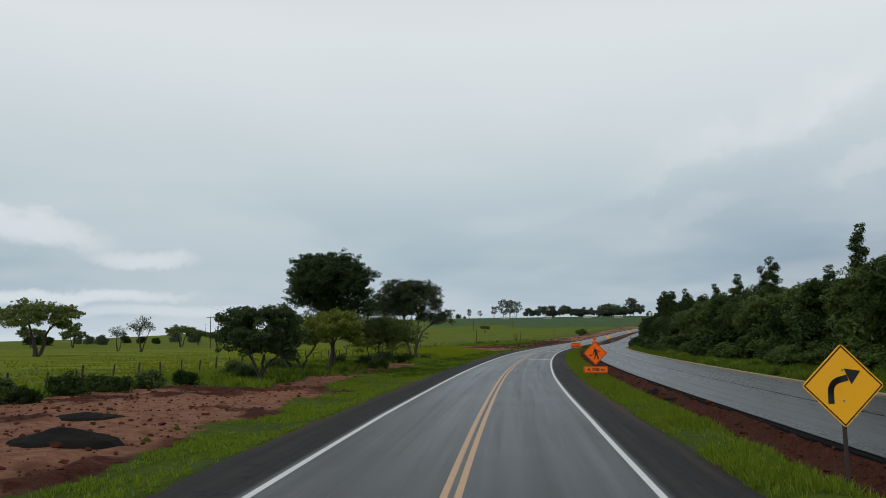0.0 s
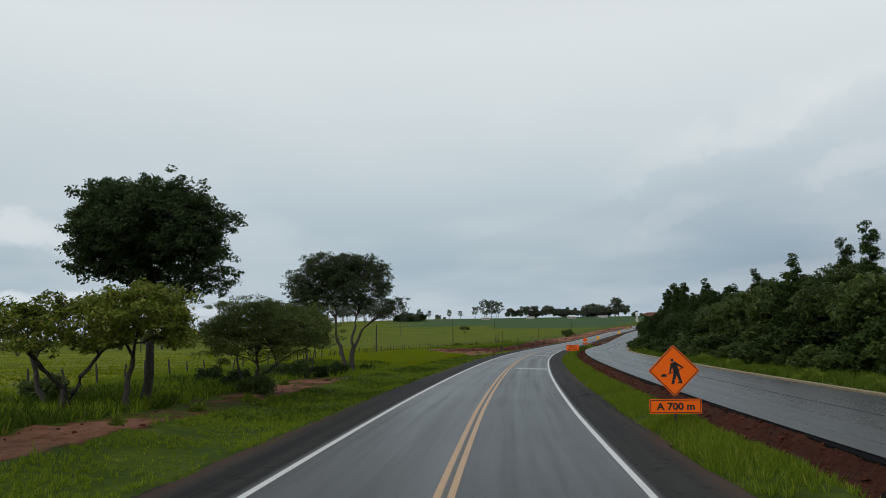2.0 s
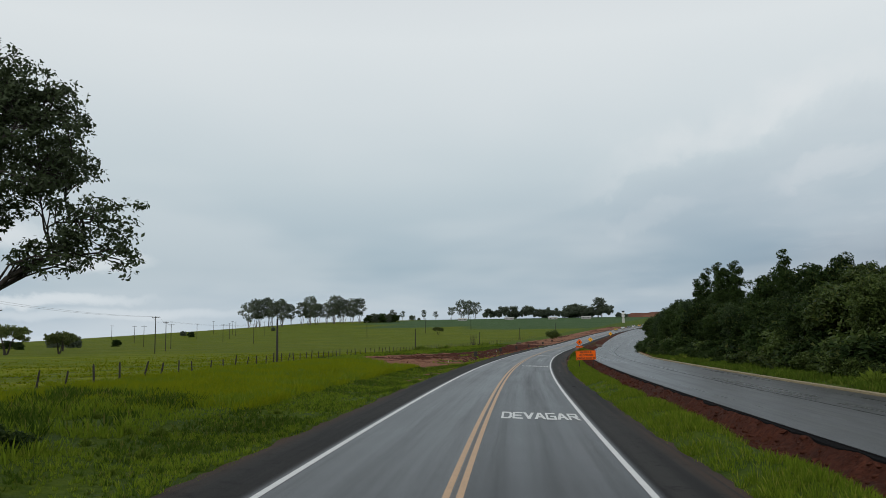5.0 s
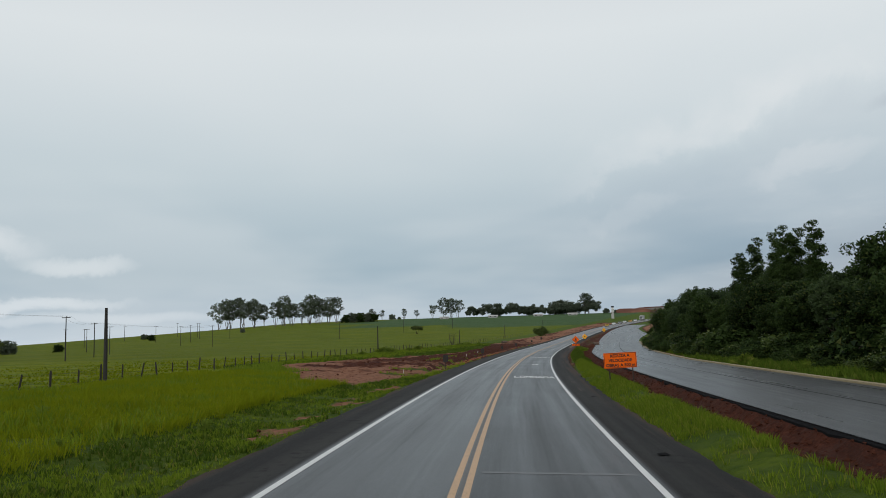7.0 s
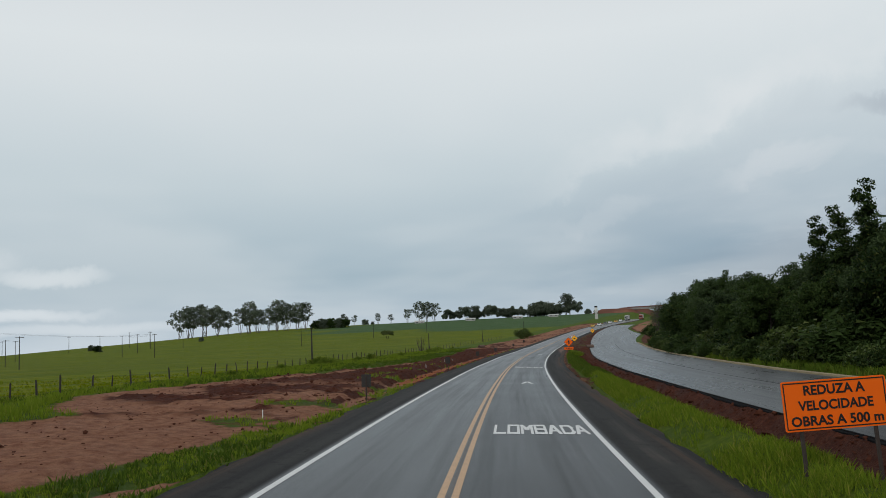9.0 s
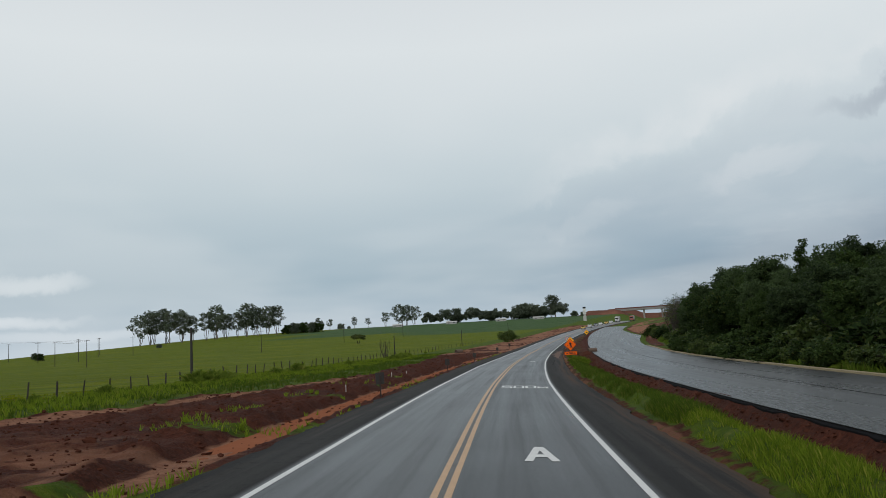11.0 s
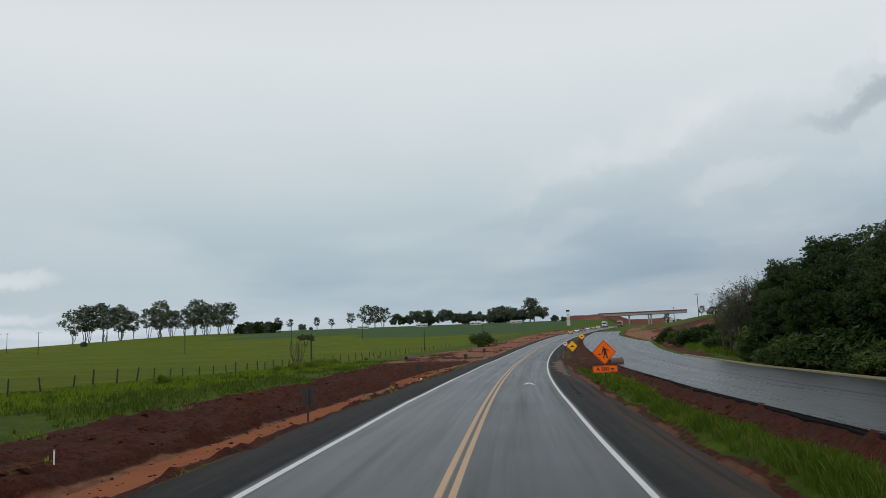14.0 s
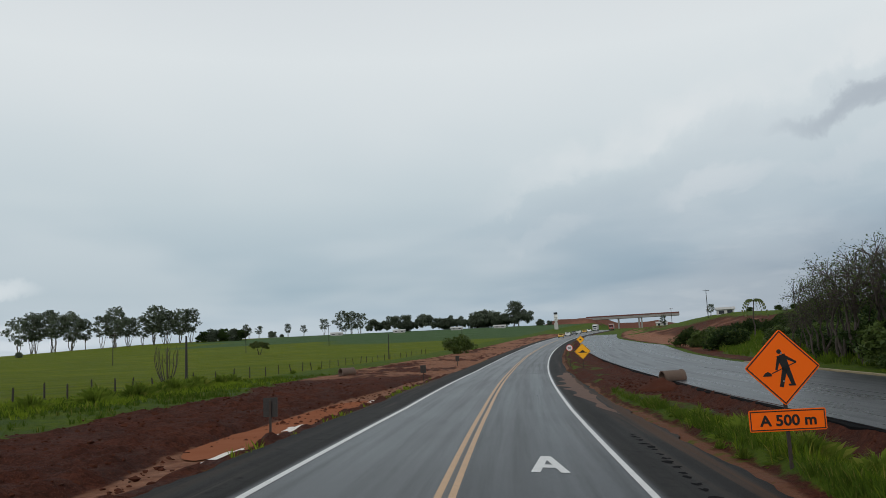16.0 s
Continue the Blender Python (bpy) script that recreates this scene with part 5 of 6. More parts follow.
def digging_shape(bm, y0):
    """Plain bars standing for the works pictogram, with a heap."""
    bmesh.ops.create_circle(bm, cap_ends=True, segments=12, radius=0.052, matrix=Matrix.Translation((-0.05, y0, 0.345)) @ pose(0, 0, 0, 90))
    bar_between(bm, (-0.02, 0.27), (0.09, -0.06), 0.20, y0, 0.16)
    bar_between(bm, (0.02, 0.25), (0.31, 0.10), 0.085, y0, 0.04)
    bar_between(bm, (-0.06, 0.22), (-0.14, -0.06), 0.08, y0, 0.05)
    bar_between(bm, (0.05, -0.02), (-0.05, -0.40), 0.11, y0, 0.085)
    bar_between(bm, (0.10, -0.04), (0.21, -0.38), 0.12, y0, 0.085)
    bar_between(bm, (-0.10, -0.40), (-0.01, -0.42), 0.04, y0)
    bar_between(bm, (0.10, -0.385), (0.26, -0.39), 0.04, y0)
    bar_between(bm, (0.31, 0.10), (-0.24, -0.13), 0.022, y0)
    v = [bm.verts.new((x, y0, z)) for x, z in ((-0.45, -0.19), (-0.40, -0.12), (-0.33, -0.09), (-0.26, -0.13), (-0.24, -0.19))]
    bm.faces.new(v)


def warning_sign(m, mat, draw, colour, plaque="", base=2.03, scale=1.0, tilt=0.0, group=""):
    t = thing("road_sign", m @ pose(0, 0, 0, 0, tilt, 0), "%s diamond %s on a thin post" % (colour, "roadworks sign with plate" if plaque else "warning sign"), "road sign", group)
    side = 1.17 * scale
    up = Matrix.Translation((0, 0, base))
    bm = rounded(side, side, 0.012, 0, pose(0, 0, base, 0, 45, 0), 0.06)
    plate = part("plate", bm, mat, t)
    part("border", frame_bm(side - 0.05, side - 0.05, 0.026, 0.003, -0.008, up @ pose(0, 0, 0, 0, 45, 0)), M_BLACK, plate, "black border")
    bm = bmesh.new()
    draw(bm, 0)
    bmesh.ops.transform(bm, matrix=Matrix.Translation((0, -0.012, base)) @ Matrix.Diagonal((scale * 0.98, 1, scale * 0.98, 1)), verts=bm.verts[:])
    part("symbol", bm, M_BLACK, plate, "black symbol")
    post = boxes((-0.035, 0.035, 0.012, 0.075, -0.5, base + side * 0.55), bevel=0.008)
    part("post", post, M_POST, t)
    for z in (base - 0.3, base + 0.3):
        part("bolt", boxes((-0.02, 0.02, -0.014, 0.0, z - 0.02, z + 0.02), bevel=0.004), M_STEEL, t)
    if plaque:
        pz = base - side * 0.707 - 0.30
        sub = part("lower_plate", rounded(1.66, 0.46, 0.012, 0, Matrix.Translation((0, 0, pz)), 0.04), mat, t)
        part("border", frame_bm(1.61, 0.41, 0.022, 0.003, -0.008, Matrix.Translation((0, 0, pz))), M_BLACK, sub, "black border")
        upright_text(plaque, 1.22, 0.24, sub, 0, -0.013, pz, "black lettering " + plaque)
    return t


warning_sign(at(14.5, 7.5, 0, rz=6), M_AMBER, arc_arrow, "amber-yellow", base=2.05)
warning_sign(at(54.6, 6.35, 0, rz=4), M_ORANGE, digging_shape, "orange", "A 700 m", base=1.75)
warning_sign(on_xy(24.8, 281.7, 0, turn_at(281) + 4), M_ORANGE, digging_shape, "orange", "A 500 m", base=2.15)
warning_sign(on_xy(36.0, 345.4, 0, turn_at(345)), M_AMBER, hump_shape, "amber-yellow", base=1.75)
warning_sign(on_xy(55.2, 425.1, 0, turn_at(425)), M_AMBER, hump_shape, "amber-yellow", base=2.2)


def speed_sign(m):
    t = thing("road_sign", m, "small round white speed sign with red rim on a post", "road sign")
    bm = bmesh.new()
    bmesh.ops.create_cone(bm, cap_ends=True, segments=32, radius1=0.40, radius2=0.40, depth=0.012, matrix=pose(0, 0, 2.1, 90))
    plate = part("plate", bm, M_SIGNWHITE, t)
    v, fc = tube([([(0.37 * math.cos(a), -0.008, 2.1 + 0.37 * math.sin(a)) for a in np.linspace(0, 2 * math.pi, 33)], 0.034)], 6)
    part("rim", mesh_from("rim", v, fc, M_SIGNRED), None, plate, "red rim")
    upright_text("60", 0.38, 0.30, plate, 0, -0.014, 2.1, "black numerals 60")
    part("post", boxes((-0.03, 0.03, 0.012, 0.07, -0.4, 2.4), bevel=0.006), M_POST, t)


speed_sign(on_xy(37.4, 357.4, 0, turn_at(357)))


def works_board(m):
    t = thing("road_sign", m, "orange rectangular roadworks board on two thin legs", "road sign")
    plate = part("plate", rounded(1.98, 0.92, 0.014, 0, Matrix.Translation((0, 0, 1.28)), 0.04), M_ORANGE, t)
    part("border", frame_bm(1.92, 0.86, 0.022, 0.003, -0.009, Matrix.Translation((0, 0, 1.28))), M_BLACK, plate, "black border")
    for words, w, z in (("REDUZA A", 1.16, 1.56), ("VELOCIDADE", 1.42, 1.28), ("OBRAS A 500 m", 1.74, 1.00)):
        upright_text(words, w, 0.185, plate, 0, -0.014, z, "black lettering " + words)
    for x in (-0.68, 0.72):
        part("leg", boxes((x - 0.03, x + 0.03, 0.010, 0.07, -0.5, 1.68), bevel=0.006), M_POST, t)
    part("crossbar", boxes((-0.9, 0.9, 0.072, 0.10, 1.05, 1.10)), M_POST, t)


works_board(on_xy(10.55, 154.65, -0.02, 1.5, ry=-1.5))


def back_board(m, lean):
    t = thing("road_sign", m @ pose(0, 0, 0, 0, lean, 0), "dark unpainted back of a small chevron board on a post", "road sign", "boards along the outer verge")
    part("plate", rounded(0.46, 0.62, 0.012, 0.0, Matrix.Translation((0, 0, 0.98)), 0.02), M_SIGNBACK, t)
    part("post", boxes((-0.035, 0.035, -0.07, -0.008, -0.5, 1.2), bevel=0.008), M_POST, t)
    for z in (0.8, 1.1):
        part("bracket", boxes((-0.17, 0.17, -0.025, -0.006, z - 0.02, z + 0.02)), M_SIGNBACK, t)


for x, y, ln in ((-0.7, 179.0, 1), (3.35, 217.3, -1), (7.75, 257.8, 0.5), (12.4, 291.4, 0.51), (19.1, 330.7, -1), (24.8, 364.4, 1)):
    back_board(on_xy(x, y, 0, turn_at(y) + 6), ln)


# ---- fence, poles and wires ----
def fence_post(m, h, r):
    t = thing("fence_post", m, "weathered dark timber fence post along the pasture", "fence post", "pasture fence posts")
    v, fc = tube([([(0, 0, -0.4), (0.01, 0, 0.4), (-0.01, 0.01, h * 0.9), (0, 0, h)], [r * 1.1, r, r * 0.95, r * 0.6])], 7)
    part("shaft", mesh_from("shaft", v, fc, M_FENCE), None, t)
    return t


def build_fence():
    r2 = R(21)
    kinds = []
    tops = []
    y = -4.0
    while y < 470:
        x, _ = xy(y, float(fence_d(y)) + r2.uniform(-0.12, 0.12))
        m = on_xy(float(x), y, 0, r2.uniform(0, 360), r2.normal() * 5, r2.normal() * 5)
        if len(kinds) < 4:
            kinds.append(fence_post(m, 1.0 + 0.08 * len(kinds), 0.050 + 0.012 * (len(kinds) % 2)))
        else:
            copy_thing(kinds[r2.randint(4)], m)
        tops.append(np.array(m.translation))
        y += r2.uniform(2.6, 3.4) if y < 330 else 5.0
    w = thing("wire_fence", Matrix(), "thin sagging wires of the pasture fence", "fence wire")
    for h in (0.30, 0.58, 0.88):
        pts = []
        for a, b in zip(tops[:-1], tops[1:]):
            pts += [a + [0, 0, h], (a + b) / 2 + [0, 0, h - 0.03]]
        v, fc = tube([(pts, 0.004)], 4)
        part("wire", mesh_from("wire", v, fc, M_WIRE), None, w)


build_fence()


def pole(m, h, arm, label, group):
    t = thing("utility_pole", m, label, "utility pole", group)
    v, fc = tube([([(0, 0, -0.6), (0, 0, h * 0.5), (0, 0, h)], [0.125, 0.11, 0.08])], 10)
    part("shaft", mesh_from("shaft", v, fc, M_POLE), None, t)
    if arm:
        part("crossarm", boxes((-arm / 2, arm / 2, -0.06, 0.06, h - 0.35, h - 0.22), bevel=0.01), M_FENCE, t)
        for x in (-arm / 2 + 0.1, 0.35, arm / 2 - 0.1):
            v, fc = tube([([(x, 0, h - 0.22), (x, 0, h - 0.12), (x, 0, h - 0.02)], [0.03, 0.055, 0.03])], 6)
            part("insulator", mesh_from("insulator", v, fc, M_SIGNWHITE), None, t)
    return t


def wires(name, spots, label, heights):
    t = thing(name, Matrix(), label, "overhead wire")
    for dx, h in heights:
        pts = []
        for (xa, ya), (xb, yb) in zip(spots[:-1], spots[1:]):
            za, zb = gz(xa, ya) + h, gz(xb, yb) + h
            for s in np.linspace(0, 1, 7)[:-1]:
                pts.append((xa + (xb - xa) * s + dx, ya + (yb - ya) * s, za + (zb - za) * s - 4 * 0.9 * s * (1 - s)))
        xa, ya = spots[-1]
        pts.append((xa + dx, ya, gz(xa, ya) + h))
        v, fc = tube([(pts, 0.012)], 4)
        part("wire", mesh_from("wire", v, fc, M_WIRE), None, t)


near_line = [(-20.1, 153.0, 5.15), (-14.0, 242.4, 5.35), (-1.1, 335.5, 5.4), (16.4, 435.0, 8.0), (40.0, 520.0, 11.5)]
pk = pole(on_xy(*near_line[0][:2]), near_line[0][2] - gz(*near_line[0][:2]), 0, "tall dark bare utility pole by the pasture fence", "poles along the fence")
for x, y, top in near_line[1:]:
    copy_thing(pk, on_xy(x, y, 0, 0, 0.4, 0.4)).scale = (1, 1, (top - gz(x, y)) / (near_line[0][2] - gz(*near_line[0][:2])))
far_line = [(-78.0, 262.0), (-94.0, 308.0), (-104.6, 435.5), (-128.8, 465.8), (-140.7, 512.7), (-152.0, 560.0), (-163.5, 590.0), (-183.0, 610.0)]
pk2 = pole(on_xy(*far_line[1], 0, -20), 8.8, 2.2, "slender far utility pole with a crossarm in the pasture", "far power line poles")
for p in far_line[:1] + far_line[2:]:
    copy_thing(pk2, on_xy(*p, 0, -20))
for p in ((-130.4, 546.1), (-163.5, 525.0), (-201.4, 573.7), (-109.6, 351.3), (-141.4, 402.3), (-62.0, 500.0), (-35.0, 560.0), (-8.0, 600.0), (-85.0, 210.0), (-180, 480), (-230, 560)):
    copy_thing(pk2, on_xy(*p, 0, 15))
copy_thing(pk2, on_xy(115.1, 505.2, 0, 10))
copy_thing(pk2, on_xy(152.7, 640.7, 0, 10))
wires("overhead_wires", [(-60.0, 150.0), (-78.0, 262.0), (-94.0, 308.0), (-104.6, 435.5), (-128.8, 465.8), (-140.7, 512.7)], "thin overhead wires across the pasture", ((-0.9, 8.8), (0.9, 8.8)))


M_CLOD = plain("red_clods", (0.070, 0.024, 0.014), 0.95, vary=0.5, scale=0.7, spec=0.1, bumpy=0.4, dirt=(0.055, 0.019, 0.011))
# ---- earthworks: heaps, pipes, puddles, clods ----
def heap(m, rx, ry, h, seed, label, mat=M_CHAR, name="asphalt_mound"):
    n = 28
    g = np.linspace(-1, 1, n)
    X, Y = np.meshgrid(g, g, indexing="ij")
    r = np.sqrt(X * X + Y * Y)
    Z = h * np.clip(1 - r, 0, 1) ** 0.8 * (0.65 + 0.7 * fbm(X * 2.2 + seed, Y * 2.2)) + 0.10 * (fbm(X * 7 + seed, Y * 7) - 0.5) * (r < 0.95) - 0.12 * (r >= 0.9)
    me = mesh_from("heap", np.stack([X * rx, Y * ry, Z], -1).reshape(-1, 3), grid_faces(n, n), mat, smooth=True)
    ob = new(name, me)
    ob.matrix_basis = m
    tagged(ob, label, "heap")


heap(at(17.4, -10.4, 0.02), 1.6, 0.9, 0.36, 3, "low black heap of broken asphalt on red earth")
heap(at(23.6, -13.2, 0.02), 1.4, 0.8, 0.20, 9, "flat black heap of broken asphalt on red earth")
heap(at(21.5, -16.0, 0.02), 0.9, 0.6, 0.18, 5, "small black lump of broken asphalt on red earth")
heap(at(45.0, 8.9, 0.0), 0.6, 0.4, 0.24, 6, "small black heap of asphalt beside the new road")
heap(at(39.5, 8.8, 0.0), 0.8, 0.4, 0.22, 7, "small black heap of asphalt beside the new road")


def pipe(m, r, length, label):
    t = thing("concrete_pipe", m, label, "pipe")
    n = 28
    a = np.linspace(0, 2 * np.pi, n, endpoint=False)
    prof = [(-length / 2, r), (length / 2 - 0.18, r), (length / 2 - 0.16, r * 1.10), (length / 2, r * 1.10), (length / 2, r * 0.86), (-length / 2, r * 0.84), (-length / 2, r)]
    v = np.array([[x, q * math.cos(t2), r + q * math.sin(t2)] for x, q in prof for t2 in a])
    i = np.arange(len(prof) - 1)[:, None] * n
    j = np.arange(n)[None]
    fc = np.stack([i + j, i + (j + 1) % n, i + n + (j + 1) % n, i + n + j], -1).reshape(-1, 4)
    part("barrel", mesh_from("barrel", v, fc, M_PIPE, smooth=False), None, t)


pipe(on_xy(34.6, 316.0, -0.22, turn_at(316) + 20), 0.44, 1.5, "dusty concrete drain pipe lying on red earth")
heap(on_xy(33.5, 314.6, -0.05), 1.9, 1.5, 0.75, 4, "loose red earth heaped against a drain pipe", M_CLOD, "earth_mound")
pipe(on_xy(12.1, 345.7, -0.05, 35), 0.45, 1.5, "pale concrete drain pipe lying on the earthworks")


def ditch_water(y0, y1, near, level, seed, label, name="puddle", shrink=0.12):
    """Muddy water lying in the channel, with a winding rim."""
    ys = np.linspace(y0, y1, int((y1 - y0) / 0.35))
    taper = np.clip(np.minimum(ys - y0, y1 - ys) / 3.0, 0, 1) ** 0.5
    a = near + 0.16 * (vnoise(ys * 0.9, ys * 0 + seed) - 0.5)
    b = ditch_far(ys) - shrink + 0.3 * (vnoise(ys * 0.7, ys * 0 + seed + 5) - 0.5)
    mid, half = (a + b) / 2, (b - a) / 2 * taper
    v = np.stack([np.stack([xy(ys, -(mid + q * half))[0], ys, rise(ys) + dip(ys) + fall(ys) * 5.4 + level], -1) for q in np.linspace(-1, 1, 5)], 1)
    ob = new(name, mesh_from(name, v.reshape(-1, 3), grid_faces(len(ys), 5), M_WATER))
    tagged(ob, label, "puddle")


ditch_water(196, 274, 6.2, -0.265, 2.0, "shallow brown stream in the roadside ditch", "ditch_water")
ditch_water(286, 309, 6.15, -0.245, 7.0, "orange muddy puddle in the roadside ditch", shrink=-0.05)
M_PALE_PATCH = plain("pale_patch", (0.72, 0.66, 0.60), 0.5, vary=0.12, scale=2, dirt=(0.5, 0.32, 0.22))


def foam(y, d, ly, ld, seed, level=-0.238):
    """A ragged pale sheet lying just above the muddy water."""
    n = 40
    a = np.linspace(0, 2 * np.pi, n, endpoint=False)
    rad = 0.55 + 0.75 * vnoise(3 * np.cos(a) + seed, 3 * np.sin(a) + seed)
    Y, D = y + ly * rad * np.sin(a), d + ld * rad * np.cos(a)
    X, _ = xy(Y, D)
    v = np.stack([X, Y, rise(Y) + dip(Y) + fall(Y) * 5.4 + level], -1)
    ob = new("foam", mesh_from("foam", v, [list(range(n))], M_PALE_PATCH))
    tagged(ob, "ragged pale patch on the edge of a muddy puddle", "foam", "foam on the puddle")


for i, (y, d, ly, ld) in enumerate(((287.0, -6.55, 1.6, 0.20), (291.8, -6.5, 1.7, 0.28), (294.5, -6.75, 1.2, 0.4), (308.0, -6.5, 0.9, 0.2))):
    foam(y, d, ly, ld, 3.0 + 2 * i)


def survey_stake(m):
    t = thing("survey_stake", m, "thin white survey stake in the red earth", "stake")
    part("shaft", boxes((-0.016, 0.016, -0.012, 0.012, -0.3, 0.36), bevel=0.005), M_SIGNWHITE, t)
    part("cap", boxes((-0.018, 0.018, -0.014, 0.014, 0.36, 0.39)), M_KERB, t, "bare timber tip")


for x, y in ((-3.9, 170.9), (1.1, 221.2), (2.9, 238.9), (3.9, 245.5)):
    survey_stake(on_xy(x, y))


def clods():
    """Loose lumps of earth over the works and between the roads."""
    r2 = R(31)
    base = bmesh.new()
    bmesh.ops.create_icosphere(base, subdivisions=1, radius=1.0)
    bv = np.array([v.co[:] for v in base.verts])
    bf = np.array([[v.index for v in f.verts] for f in base.faces])
    base.free()
    n = 34000
    y = r2.uniform(5, 330, n)
    side = r2.rand(n) < 0.62
    d = np.where(side, r2.uniform(-20, -6, n), r2.uniform(7.4, 9.3, n) + (near_edge(y) - 9.4) * r2.rand(n))
    x, _ = xy(y, d)
    soil = zones(x, y)[0]
    keep = (soil > 0.55) & ~((d < 0) & (y > 46) & (y < 180) & (r2.rand(n) > 0.2))
    x, y, d = x[keep], y[keep], d[keep]
    z = ground_z(x, y)
    s = r2.gamma(1.2, 0.016, len(x)) + 0.016
    vs = []
    for i in range(len(x)):
        q = bv * (1 + 0.35 * r2.normal(size=(len(bv), 1))) * s[i] * [1.2, 1.0, 0.7]
        vs.append(q + [x[i], y[i], z[i] + s[i] * 0.25])
    v = np.concatenate(vs)
    fc = (bf[None] + (np.arange(len(x)) * len(bv))[:, None, None]).reshape(-1, 3)
    ob = new("earth_clods", mesh_from("earth_clods", v, fc, M_CLOD))
    tagged(ob, "loose wet red clods of earth scattered over the works", "earth", kind="stuff")


clods()


# ---- kerb of the new road, wet patches and joints of the old one ----
tagged(strip("kerb", Y_ROAD[(Y_ROAD > -60) & (Y_ROAD < 345)], lambda y: far_edge(y) + 0.02, lambda y: far_edge(y) + 0.42, lambda y, d: z_new(y, d) + 0.10, M_KERB, 0.25, cols=3),
       "low sandy kerb along the new road", "kerb", kind="structure")
M_JOINT = plain("pale_joint", (0.14, 0.145, 0.15), 0.6, vary=0.3, scale=3)
for y0, w in ((236.3, 0.22), (242.0, 0.18), (123.0, 0.2), (341.0, 0.9), (372.0, 0.5)):
    tagged(strip("joint_mark", np.linspace(y0 - w / 2, y0 + w / 2, 3), 0.2, 3.45, lambda y, d: z_old(y, d) + 0.004, M_JOINT, parent=road), "pale transverse joint mark")


# washed red silt and tar drips on the shoulder
M_SILT = plain("washed_silt", (0.12, 0.062, 0.040), 0.9, vary=0.4, scale=0.8, bumpy=0.4, dirt=(0.07, 0.045, 0.035))
for y0, y1, lo, hi in ((298, 346, 4.1, 5.5),):
    ys = np.arange(y0, y1, 0.8)
    tagged(strip("silt_patch", ys, lambda y: hi - (hi - lo) * np.sin(np.pi * (y - y0) / (y1 - y0)) ** 0.8 * (0.5 + 0.9 * vnoise(y * 0.5, y * 0 + lo)), lambda y: hi + 0.3 * (vnoise(y * 0.6, y * 0 + 9) - 0.5), lambda y, d: z_old(y, d) + 0.006, M_SILT, cols=3, parent=road), "washed red silt on the shoulder")


def tar_drips():
    r2 = R(64)
    for i in range(26):
        y, d = 271 + i * 0.75 + r2.uniform(-0.2, 0.2), 4.55 + 0.012 * i + r2.uniform(-0.05, 0.05)
        a = np.linspace(0, 2 * np.pi, 10, endpoint=False)
        rad = r2.uniform(0.07, 0.15) * (1 + 0.3 * r2.normal(size=10))
        Y, D = y + rad * 1.7 * np.sin(a), d + rad * np.cos(a)
        X, _ = xy(Y, D)
        v = np.stack([X, Y, z_old(Y, D) + 0.007], -1)
        ob = new("tar_drip", mesh_from("tar_drip", v, [list(range(10))], M_BLACKEDGE))
        ob.parent = road
    for y, d in ((69.5, 4.6), (71, 4.9), (126, 4.5), (146, 4.7)):
        X, _ = xy(np.array([y - 0.2, y + 0.15, y + 0.3, y - 0.1]), np.array([d - 0.1, d - 0.14, d + 0.1, d + 0.16]))
        Y = np.array([y - 0.2, y + 0.15, y + 0.3, y - 0.1])
        ob = new("tar_drip", mesh_from("tar_drip", np.stack([X, Y, z_old(Y, np.full(4, d)) + 0.02], -1), [[0, 1, 2, 3]], M_BLACKEDGE))
        ob.parent = road


tar_drips()


# ---- grass ----
def blades(name, n, ylo, yhi, dfun, hgt, wid, per, mat, label, seed, soil_max=0.35, near_bias=False):
    r2 = R(seed)
    y = r2.uniform(ylo, yhi, n)
    d = dfun(y, r2)
    x, _ = xy(y, d)
    soil, field, crop, sand = zones(x, y)
    patch = fbm(x * 0.4 + seed, y * 0.4)
    keep = (soil < soil_max) & (r2.rand(n) < np.clip((patch - 0.30) * 3.2, 0.06, 1))
    x, y, patch = x[keep], y[keep], patch[keep]
    z = ground_z(x, y)
    m = len(x)
    c = np.repeat(np.stack([x, y, z], -1), per, 0)
    k = m * per
    a = r2.uniform(0, 2 * np.pi, k)
    out = r2.uniform(0.0, 0.09, k) * (hgt / 0.2)
    foot = c + np.stack([np.cos(a) * out, np.sin(a) * out, np.zeros(k) - 0.02], -1)
    h = hgt * r2.uniform(0.45, 1.25, k) * np.repeat(0.5 + 1.0 * patch, per)
    lean = r2.uniform(0.1, 0.75, k)
    tip = foot + np.stack([np.cos(a) * lean * h, np.sin(a) * lean * h, h], -1)
    w = wid * r2.uniform(0.6, 1.4, k)
    b = a + r2.uniform(0.6, 2.4, k)
    sd = np.stack([np.cos(b) * w, np.sin(b) * w, np.zeros(k)], -1)
    midp = foot * 0.45 + tip * 0.55 + np.stack([np.zeros(k), np.zeros(k), h * 0.12], -1)
    v = np.stack([foot - sd, foot + sd, midp + sd * 0.8, tip, midp - sd * 0.8], 1).reshape(-1, 3)
    f5 = np.arange(k * 5).reshape(-1, 5)
    ob = new(name, mesh_from(name, v, f5, mat))
    tagged(ob, label, "grass", kind="stuff")


